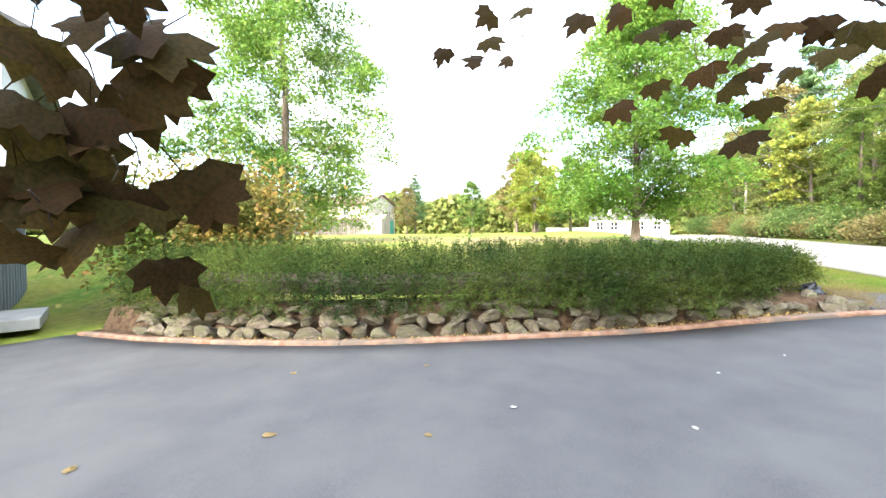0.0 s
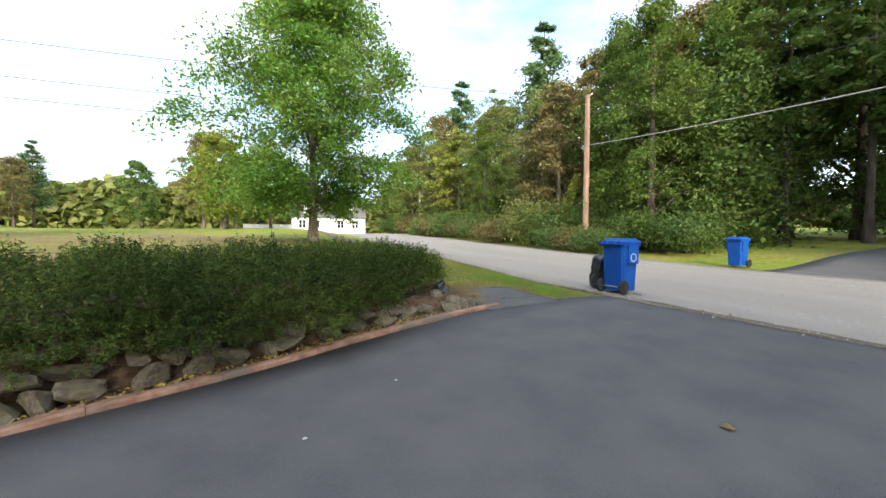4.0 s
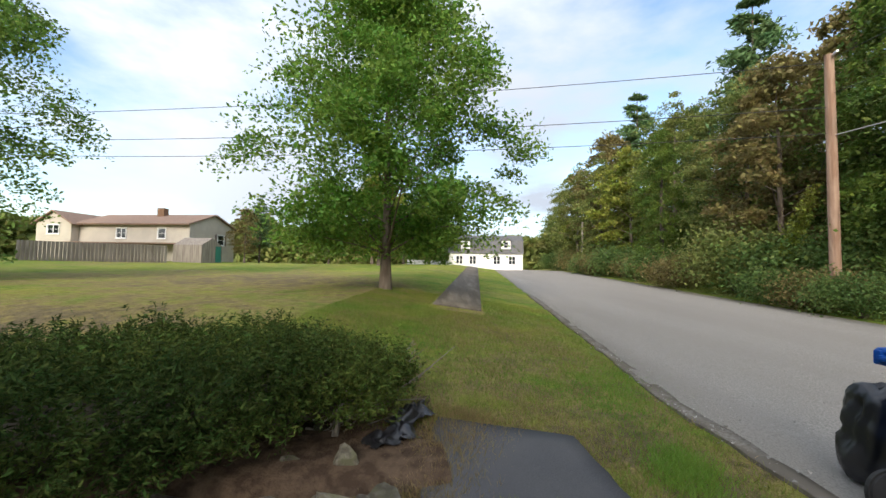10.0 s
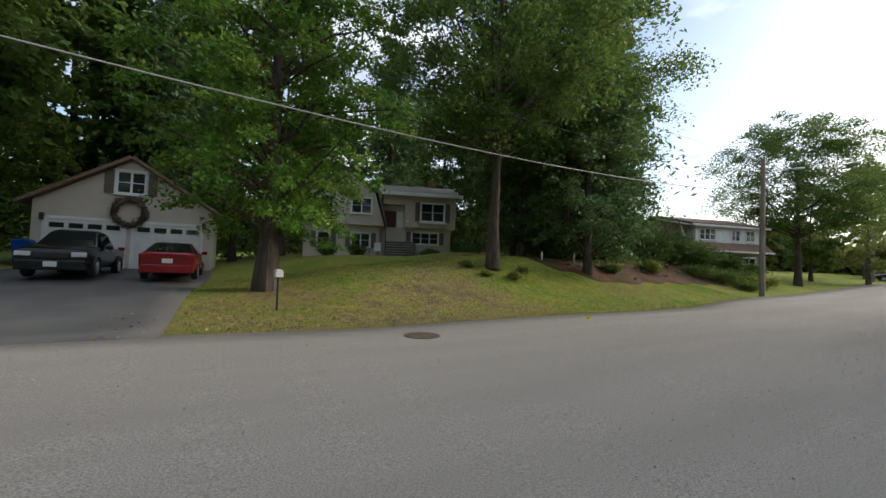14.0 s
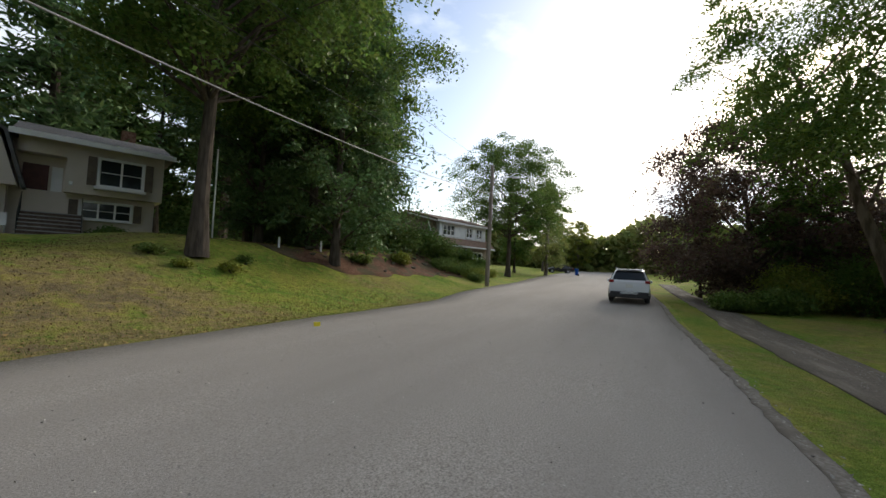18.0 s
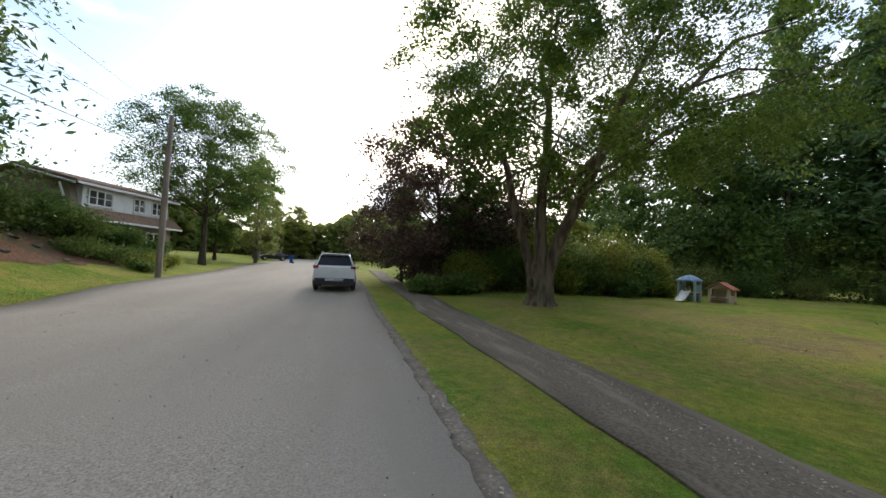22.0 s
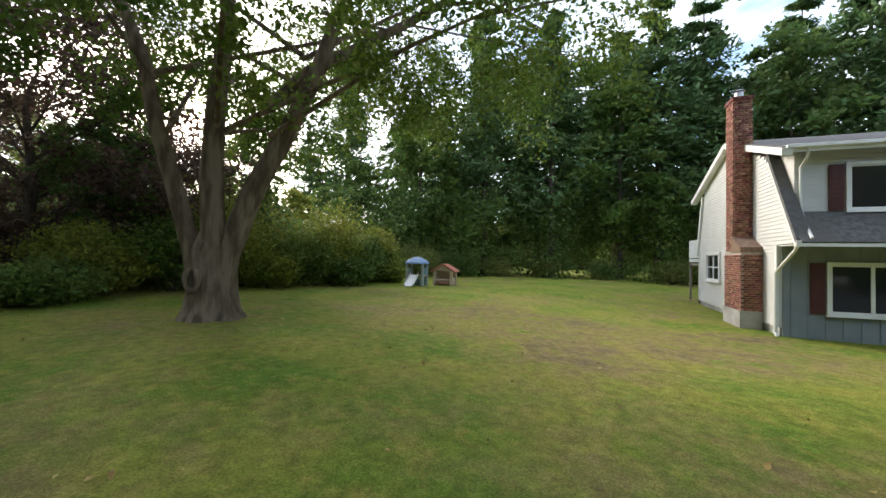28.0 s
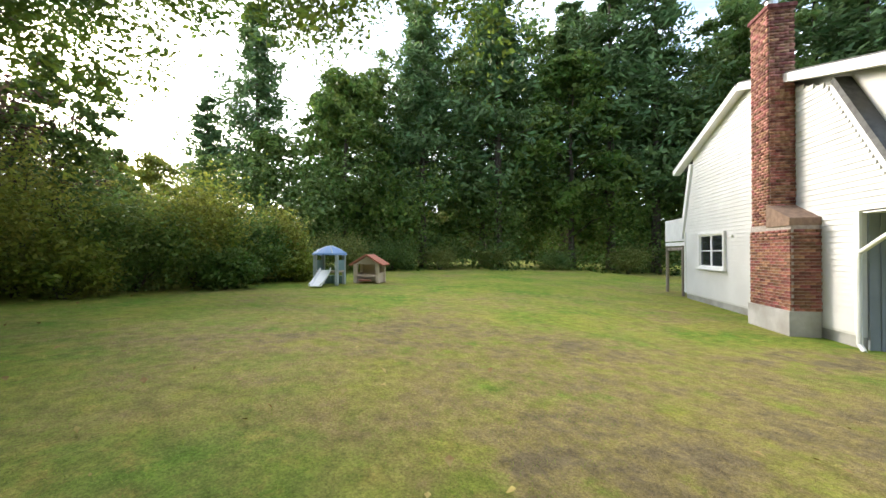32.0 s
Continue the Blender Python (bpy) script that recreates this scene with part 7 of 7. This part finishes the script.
cottage = thing("playhouse", "small tan play cottage with a terracotta roof", "playhouse", at_ground(37.0, -9.1, 222, 0.0))
for sx in (-0.5, 0.5):
    for sy in (-0.4, 0.4):
        part("corner_post", boxes(((sx, sy, 0.42), (0.17, 0.15, 0.84)), bevel=0.02), M_PTAN, cottage)
part("counter", boxes(((0, -0.45, 0.32), (0.86, 0.14, 0.1)), bevel=0.02), M_PTAN, cottage)
part("back_wall", boxes(((0, 0.4, 0.42), (0.86, 0.07, 0.84)), bevel=0.015), M_PTAN, cottage)
part("side_wall", boxes(((-0.5, 0, 0.22), (0.08, 0.66, 0.44)), bevel=0.015), M_PTAN, cottage)
part("side_wall", boxes(((0.5, 0, 0.22), (0.08, 0.66, 0.44)), bevel=0.015), M_PTAN, cottage)
bm = bmesh.new()
prism(bm, [(-0.5, 0.84), (0.5, 0.84), (0.0, 1.17)], -0.42, 0.42)
part("gable", bm, M_PTAN, cottage)
for a, b in (((-0.74, 0.76), (0.0, 1.2)), ((0.74, 0.76), (0.0, 1.2))):
    bm = bmesh.new()
    slab(bm, a, b, -0.55, 0.55, 0.06)
    part("roof", bm, M_PRED, cottage)
part("bench", boxes(((0, -0.62, 0.14), (0.5, 0.2, 0.06)), bevel=0.015), M_PRED, cottage)

# ---- far yard: mulch bank, rocks, plants, posts ----
strip("mulch_bed", [[xy(u + 0.25 * math.sin(k * 2.1 + u), 14.2 + 1.6 * max(0, (25 - u) / 6) + 0.16 * math.sin(u * 2.3) + k * (0.85 - abs(u - 28) * 0.035 + 0.05 * math.sin(u * 5.1))) for k in range(7)] for u in np.arange(20.4, 38.5, 0.3)], M_MULCH, 0.012, 0.1, "bank of reddish bark mulch above the street", "planting bed")
rng = np.random.default_rng(15)
for k in range(26):
    u = rng.uniform(22.6, 36.5)
    x, y = xy(u, 14.5 + 1.6 * max(0, (25 - u) / 6) + rng.uniform(0, 1) * 3.4)
    ob = new("rock", STONES[int(rng.integers(9))])
    s = rng.uniform(0.14, 0.42)
    ob.matrix_world = at_ground(x, y, rng.uniform(0, 360), 0.06) @ Matrix.Diagonal((s * 1.3, s, s * 0.8, 1))
    tagged(ob, "rough grey rock set in the mulch bank", "rock", "rocks in the bank")
for i, (u, v, h, w) in enumerate(((30.6, 15.5, 0.85, 0.75), (26.2, 15.4, 0.5, 0.6), (33.0, 17.6, 0.7, 0.5), (29.5, 17.2, 0.5, 0.45), (36.5, 15.2, 1.1, 1.3), (38.4, 14.6, 1.1, 1.2), (40.0, 13.8, 0.9, 1.1), (38.6, 13.0, 0.7, 0.8), (41.5, 14.8, 1.2, 1.2), (44.0, 14.0, 0.9, 1.0))):
    shrub("garden_shrub", "low green garden shrub on the mulch bank", *xy(u, v), h, w, L_BUSH if i % 3 else L_YEL, 2600, 0.12, 200 + i, group="garden shrubs")
for i, (u, v, h, w) in enumerate(((36.5, 17.6, 2.2, 2.0), (39.2, 17.0, 2.0, 2.0), (42, 16.6, 1.7, 1.8), (34.2, 17.8, 2.0, 1.6), (45.5, 16, 1.4, 1.6))):
    shrub("garden_shrub", "large garden shrub below the brown house", *xy(u, v), h, w, L_BUSH if i % 2 else L_OAK, 4000, 0.18, 270 + i, group="garden shrubs")
for i, (x, y, hh) in enumerate(((16.9, 23.2, 0.6), (14.3, 22.0, 0.5), (11.9, 23.4, 4.0))):
    p = thing("white_post", "thin white post standing in the far yard", "post", at_ground(x, y, 0, -0.05))
    part("shaft", cyl(bmesh.new(), (0, 0, 0), (0, 0, hh), 0.05 if hh < 1 else 0.035, seg=8), M_TRIM, p)
    part("cap", cyl(bmesh.new(), (0, 0, hh), (0, 0, hh + 0.04), 0.06, 0.02, 8), M_TRIM, p)
for i, (dx, dy, h, w) in enumerate(((-1.3, -0.3, 0.35, 0.35), (0.9, -0.7, 0.4, 0.4), (1.6, 0.2, 0.35, 0.3), (-0.5, -0.9, 0.3, 0.3))):
    shrub("bedding_plant", "low plant round the foot of an oak", 10.55 + dx, 19.1 + dy, h, w, L_YEL if i % 2 else L_BUSH, 900, 0.08, 220 + i, category="plant")
for i, (x, y, h, w) in enumerate(((11.6, 28.0, 1.0, 0.9), (8.6, 28.2, 0.7, 0.7), (3.6, 28.0, 0.8, 0.7), (1.6, 28.2, 0.7, 0.6))):
    shrub("foundation_shrub", "small shrub against the tan house", x, y, h, w, L_DARK, 1500, 0.13, 230 + i)
shrub("front_shrub", "tall loose green shrub on the lawn before the house", 16.25, -1.85, 2.6, 0.85, L_BUSH, 5200, 0.09, 240)
shrub("front_shrub", "tall loose green shrub on the lawn before the house", 15.9, -4.8, 2.6, 0.9, L_BUSH, 5000, 0.11, 241)
for i, (x, y, h, w) in enumerate(((31.8, 6.6, 1.2, 1.1), (33.8, 6.2, 2.2, 1.6), (34.9, 3.9, 2.9, 1.7), (36.4, 1.6, 4.3, 2.1), (37.2, -0.9, 3.3, 1.7), (38.3, -2.7, 4.2, 1.9), (39.4, -4.6, 2.7, 1.6), (40.7, -6.2, 3.3, 1.6), (31.0, 8.2, 1.0, 1.0), (35.6, 0.6, 1.5, 1.1), (37.2, -3.4, 1.4, 1.0), (39.6, -6.6, 1.2, 1.0))):
    shrub("boundary_bush", ("dense green bush along the edge of the lawn", "yellow-green leafy bush along the edge of the lawn")[i % 2], x, y, h, w, (L_BUSH, L_YEL, L_OAK, L_YEL)[i % 4], 8500, 0.14, 250 + i, group="boundary bushes")


# ---- crimson maple overhead ----
def maple_leaf_mesh():
    tip = [(0, 1.0), (0.17, 0.74), (0.27, 0.7), (0.29, 0.5), (0.5, 0.6), (0.68, 0.62), (0.63, 0.38), (0.84, 0.17), (0.62, 0.03), (0.44, -0.12), (0.15, -0.05), (0, -0.12)]
    pts = tip + [(-x, y) for x, y in tip[-2:0:-1]]
    bm = bmesh.new()
    c = bm.verts.new((0, 0.2, 0.05))
    vs = [bm.verts.new((x, y, -0.16 * x * x - 0.1 * max(0, y) ** 2)) for x, y in pts]
    for i in range(len(vs)):
        bm.faces.new((c, vs[i], vs[(i + 1) % len(vs)]))
    cyl(bm, (0, -0.1, 0), (0.04, -0.5, 0.1), 0.012, 0.01, 4, False)
    me = bpy.data.meshes.new("leaf")
    bm.to_mesh(me)
    bm.free()
    me.materials.append(L_CRIM)
    return me


MLEAF = maple_leaf_mesh()
crim = thing("crimson_maple", "dark crimson maple with leaves hanging over the drive", "tree", Matrix.Translation((13.4, -5.6, ground_z(13.4, -5.6) - 0.05)))
C0 = Vector((13.4, -5.6, ground_z(13.4, -5.6) - 0.05))
part("trunk", tube(bmesh.new(), [(0, 0, 0), (0.02, 0.03, 0.6), (0, 0.05, 1.6), (-0.1, 0, 3.0), (-0.1, 0.1, 5.0)], [0.26, 0.19, 0.17, 0.14, 0.08], 12), M_BARKD, crim)


START = C0 + Vector((-0.05, 0.03, 2.9))
NEAR_LEAVES = [(10.39, -5.64, 1.39), (10.34, -5.6, 1.41), (10.29, -5.61, 1.42), (10.31, -5.62, 1.36), (10.39, -5.64, 1.32), (10.35, -5.62, 1.32), (10.4, -5.66, 1.25), (10.36, -5.63, 1.24), (10.31, -5.64, 1.24), (10.26, -5.62, 1.26), (10.39, -5.66, 1.18), (10.34, -5.67, 1.2), (10.26, -5.69, 1.15)]
SPRAY_LEAVES = [(9.65, -5.48, 1.59), (9.68, -5.54, 1.59), (9.74, -5.6, 1.61), (9.65, -5.54, 1.65)]
OVER_LEAVES = [(9.04, -5.06, 1.47), (8.86, -5.23, 1.56), (9.07, -5.39, 1.62), (9.02, -4.39, 1.44), (9.25, -5.76, 1.97), (9.2, -5.65, 1.97), (9.2, -5.46, 1.88), (9.17, -5.35, 1.88), (9.21, -5.28, 1.77), (9.06, -5.28, 1.67), (9.1, -5.15, 1.67), (9.11, -5.21, 1.82), (9.08, -5.09, 1.76), (9.04, -5.04, 1.66), (9.13, -5.09, 1.6), (9.12, -4.97, 1.73), (9.04, -4.95, 1.64), (9.06, -5.01, 1.56), (9.15, -4.88, 1.63), (9.08, -4.9, 1.74), (9.12, -4.82, 1.68), (9.09, -4.8, 1.58), (9.23, -4.67, 1.51), (9.23, -4.57, 1.53), (9.31, -4.54, 1.53), (9.23, -4.52, 1.43)]
LOW_LEAVES = [(9.36, -4.75, 1.26), (9.39, -4.69, 1.26)]


def hang(spots, seed, size, many, spread):
    """Large leaves that hang broad side out from short stalks."""
    rng = np.random.default_rng(seed)
    for s in spots:
        for m in range(many):
            p = Vector(s) + Vector(rng.normal(size=3)) * (0.0 if m == 0 else spread)
            n = Vector((10.5 - p.x + 0.2, -5.13 - p.y, 0.25)).normalized() + Vector(rng.normal(size=3)) * 0.3
            tip = Vector((rng.normal() * 0.4, rng.normal() * 0.9, -1.0))
            n.normalize()
            tip = (tip - n * tip.dot(n)).normalized()
            c = size * rng.uniform(0.8, 1.25)
            ob = new("leaf", MLEAF)
            ob.parent = crim
            ob.matrix_local = Matrix.Translation(p - C0) @ Matrix((tip.cross(n), tip, n)).transposed().to_4x4() @ Matrix.Diagonal((c, c, c, 1))
            a = p - tip * c * 0.48 - C0
            if m == 0:
                part("twig", tube(bmesh.new(), [a, a - tip * c * 0.25 + Vector((0.01, 0.0, 0.01)), a - tip * c * 0.45 + Vector((0.03, 0.01, 0.02))], [0.0008, 0.001, 0.0014], 5), M_BARKD, crim)


hang(NEAR_LEAVES, 301, 0.066, 2, 0.03)
hang(SPRAY_LEAVES, 303, 0.042, 1, 0.0)
hang(OVER_LEAVES, 302, 0.07, 1, 0.06)
hang([(x + 0.04, y + 0.05, z + 0.08) for x, y, z in OVER_LEAVES[4::2]], 304, 0.062, 1, 0.0)
hang(LOW_LEAVES, 305, 0.075, 1, 0.0)
for s, r in (((10.37, -5.72, 1.46), 0.014), ((9.6, -5.3, 2.15), 0.02), ((9.2, -4.9, 2.05), 0.02)):
    e = Vector(s) - C0
    a = START - C0
    part("limb", tube(bmesh.new(), [a, a.lerp(e, 0.5) + Vector((0, 0, 0.35)), e], [0.05, 0.035, r * 0.5], 7), M_BARKD, crim)


# ---- bricks of the chimney ----
def brick_mesh(w, h, d):
    bm = bmesh.new()
    box(bm, (0, 0, 0), (w, d, h), bevel=0.006)
    me = bpy.data.meshes.new("brick")
    bm.to_mesh(me)
    bm.free()
    me.materials.append(M_BRICK)
    return me


BR, HALF = brick_mesh(0.196, 0.062, 0.03), brick_mesh(0.093, 0.062, 0.03)
spots = []
for course in range(100):
    z = 0.68 + course * 0.073
    x0, x1, y1 = (1.02, 2.58, 0.58) if z < 2.5 else (1.83, 2.57, 0.54)
    if z > 7.9:
        break
    x = x0 + (0.0 if course % 2 else -0.1)
    while x < x1 - 0.02:
        a, b = max(x, x0), min(x + 0.196, x1)
        if b - a > 0.06:
            spots.append((Vector(((a + b) / 2, y1 + 0.01, z)), 0, (b - a) / 0.196))
        x += 0.206
    for sx, side in ((x0, 90), (x1, 90)):
        y = 0.02 + (0.0 if course % 2 else -0.1)
        while y < y1 - 0.03:
            a, b = max(y, 0.0), min(y + 0.196, y1)
            if b - a > 0.06:
                spots.append((Vector((sx + (-0.01 if sx == x0 else 0.01), (a + b) / 2, z)), side, (b - a) / 0.196))
            y += 0.206
far_v, far_f = [], []
unit = [(sx, sy, sz) for sx in (-1, 1) for sy in (-1, 1) for sz in (-1, 1)]
stack = part("brickwork", boxes(((2.2, 0.28, 7.86), (0.8, 0.58, 0.06)), bevel=0.006), M_BRICK, chimney)
for i, (p, side, k) in enumerate(spots):
    if i < 300:
        ob = new("brick", BR)
        ob.parent = stack
        ob.matrix_local = Matrix.Translation(p) @ Matrix.Rotation(radians(side), 4, "Z") @ Matrix.Diagonal((k, 1, 1, 1))
    else:
        c, s = math.cos(radians(side)), math.sin(radians(side))
        o = len(far_v)
        for ux, uy, uz in unit:
            lx, ly, lz = ux * 0.098 * k, uy * 0.015, uz * 0.031
            far_v.append((p.x + c * lx - s * ly, p.y + s * lx + c * ly, p.z + lz))
        far_f += [tuple(o + j for j in q) for q in ((0, 1, 3, 2), (4, 6, 7, 5), (0, 4, 5, 1), (2, 3, 7, 6), (0, 2, 6, 4), (1, 5, 7, 3))]
M_BRICKI = mat("brick_high", (0.2, 0.085, 0.06), (0.34, 0.175, 0.13), 9.0, 0.85, bump=0.4, island=0.45, spec=0.2)
ob = mesh_object("upper_bricks", far_v, far_f, M_BRICKI, chimney)
tagged(ob, "red-brown bricks of the upper stack", kind="stuff")


# ---- grass ----
def tufts(name, label, pts, size, material, seed):
    rng = np.random.default_rng(seed)
    n = len(pts)
    z = land(pts[:, 0], pts[:, 1])
    p = np.stack([pts[:, 0], pts[:, 1], z], 1)
    a = rng.uniform(0, 6.283, n)
    h = size * rng.uniform(0.5, 1.3, n)
    d = np.stack([np.cos(a), np.sin(a), np.zeros(n)], 1)
    lean = rng.normal(size=(n, 2)) * 0.5
    top = p + np.stack([lean[:, 0] * h, lean[:, 1] * h, h], 1)
    w = (0.001 + 0.05 * size) * rng.uniform(0.5, 1.2, n)[:, None]
    v = np.stack([p - d * w, p + d * w, top], 1).reshape(-1, 3)
    ob = mesh_object(name, v, np.arange(3 * n).reshape(n, 3), material)
    return tagged(ob, label, "grass", kind="stuff")


rng = np.random.default_rng(16)
n = 110000
u, v = 1.5 - rng.random(n) ** 1.4 * 11, -rng.uniform(0.0, 1, n) ** 0.8 * 5.0
w = edge(u)
gp = np.stack(xy(u, v + w - 0.06), 1)
keep = ~inside(gp[:, 0], gp[:, 1], [tuple(p) for p in DRIVE_L] + [tuple(p) for p in DRIVE_R[::-1]]) & ~inside(gp[:, 0], gp[:, 1], [xy(*p) for p in PAD])
uu, vv = uv(gp[:, 0], gp[:, 1])
keep &= ~((uu < -6.5) & (vv - edge(uu) < -2.05) & (vv - edge(uu) > -3.35))
tufts("grass", "short mixed grass of the verge by the bin", gp[keep], 0.05, L_GRASS, 17)
dry = np.array([noise.noise(Vector((x * 0.9, y * 0.9, 7.0))) for x, y in gp]) > 0.05
tufts("grass", "yellowed grass of the verge by the bin", gp[keep & dry][::2], 0.055, L_DRY, 22)
n = 2600
f, g = rng.random(n), rng.normal(size=n)
tufts("grass", "grass growing in the crack across the asphalt", np.stack([1.33 - 0.24 * f + g * 0.012, -2.95 + 0.8 * f + rng.normal(size=n) * 0.01], 1)[np.sin(f * 17) > -0.5], 0.05, L_GRASS, 23)
n = 3000
m = 3600
tufts("grass", "dry grass between the planting bed and the asphalt", np.stack([rng.uniform(0.15, 1.55, m), -3.5 + rng.normal(size=m) * 0.2], 1), 0.09, L_DRY, 26)
tufts("clover", "rank bright green clover and grass at the corner of the verge", np.stack([0.42 + 0.2 * rng.normal(size=n), -1.74 + 0.13 * rng.normal(size=n)], 1), 0.07, L_CLOVER, 24)
n = 5000
tufts("clover", "patch of greener grass in the verge", np.stack([-1.5 + 0.6 * rng.normal(size=n), -2.2 + 0.3 * rng.normal(size=n)], 1), 0.045, L_CLOVER, 25)
n = 60000
u, v = rng.uniform(9.5, 34, n), -rng.uniform(0.05, 1.4, n)
tufts("grass", "short grass strip between road and pavement", np.stack(xy(u, v), 1), 0.022, L_GRASS, 18)
n = 150000
u, v = rng.uniform(10, 36, n), -2.65 - rng.uniform(0, 1, n) ** 1.3 * 13
gp = np.stack(xy(u, v), 1)
dry = np.array([noise.noise(Vector((x * 0.16, y * 0.16, 3.0))) for x, y in gp]) > 0.08
tufts("grass", "short green grass of the front lawn", gp[~dry], 0.028, L_GRASS, 19)
tufts("grass", "dry brown grass of the front lawn", gp[dry], 0.026, L_DRY, 20)
n = 40000
u = rng.uniform(3.5, 34, n)
v = edge(u) + road_w(u) - 0.05 + rng.random(n) ** 1.5 * 3.5
# darker leaf green here puts the yard trees' shade into the blades
tufts("grass", "rough grass along the far street edge, coloured dark for tree shade", np.stack(xy(u, v), 1), 0.05, L_SHADE, 21)


# ---- loose chippings and fallen leaves ----
def scatter(name, label, category, u, v, size, material, seed, lift=0.006):
    rng = np.random.default_rng(seed)
    x, y = xy(u, v)
    pts = np.stack([x, y, land(x, y) + 0.03 + lift], 1)
    ob = leaf_sheet(name, pts, size, material, wide=0.8, up=0.97, droop=0.0, vary=0.7, rng=rng)
    return tagged(ob, label, category, kind="stuff")


rng = np.random.default_rng(33)
n = 2600
u = rng.uniform(11, 32, n)
scatter("chippings", "pale crumbs and debris along the pavement edge", "debris", u, -2.52 + rng.random(n) ** 2.5 * 0.9, 0.022, M_CHIP, 34)
n = 9000
scatter("chippings", "pale grit scattered over the street", "grit", rng.uniform(-4, 26, n), rng.uniform(0.1, 8.2, n), 0.017, M_CHIP, 35, 0.004)
n = 900
u = rng.uniform(-6, 30, n)
scatter("chippings", "grit and crumbs along the road edge", "grit", u, edge(u) + rng.normal(size=n) * 0.12, 0.03, M_CHIP, 36, 0.012)
n = 700
scatter("fallen_leaves", "dry fallen leaves along the far verge", "leaves", (u := rng.uniform(3, 24, n)), edge(u) + road_w(u) + rng.random(n) ** 1.5 * 2.5, 0.06, M_FALLEN, 37, 0.0)
# brown litter, spread wide so that it also darkens the yard like tree shade
n = 36000
scatter("leaf_litter", "thin brown leaf litter, also darkening the far front yard for tree shade", "leaves", (u := rng.uniform(4, 27, n)), edge(u) + road_w(u) + rng.random(n) * 9.0, 0.03, M_LITTER, 39, -0.01)
n = 260
scatter("fallen_leaves", "dry fallen leaves on the lawn", "leaves", rng.uniform(12, 34, n), -3.0 - rng.random(n) * 11, 0.06, M_FALLEN, 38, 0.0)
rng = np.random.default_rng(46)
line = offset(curve_at(KERB, 400), bed_side * 0.24)
k = rng.integers(36, 330, 1500)
p = line[k] + rng.normal(size=(1500, 2)) * 0.06
litter = leaf_sheet("leaf_litter", np.stack([p[:, 0], p[:, 1], land(p[:, 0], p[:, 1]) + 0.045 + rng.random(1500) * 0.02], 1), 0.045, M_FALLEN, wide=0.6, up=0.9, droop=0.0, vary=0.6, rng=rng)
tagged(litter, "dry brown leaf litter behind the timber edging", "leaves", kind="stuff")
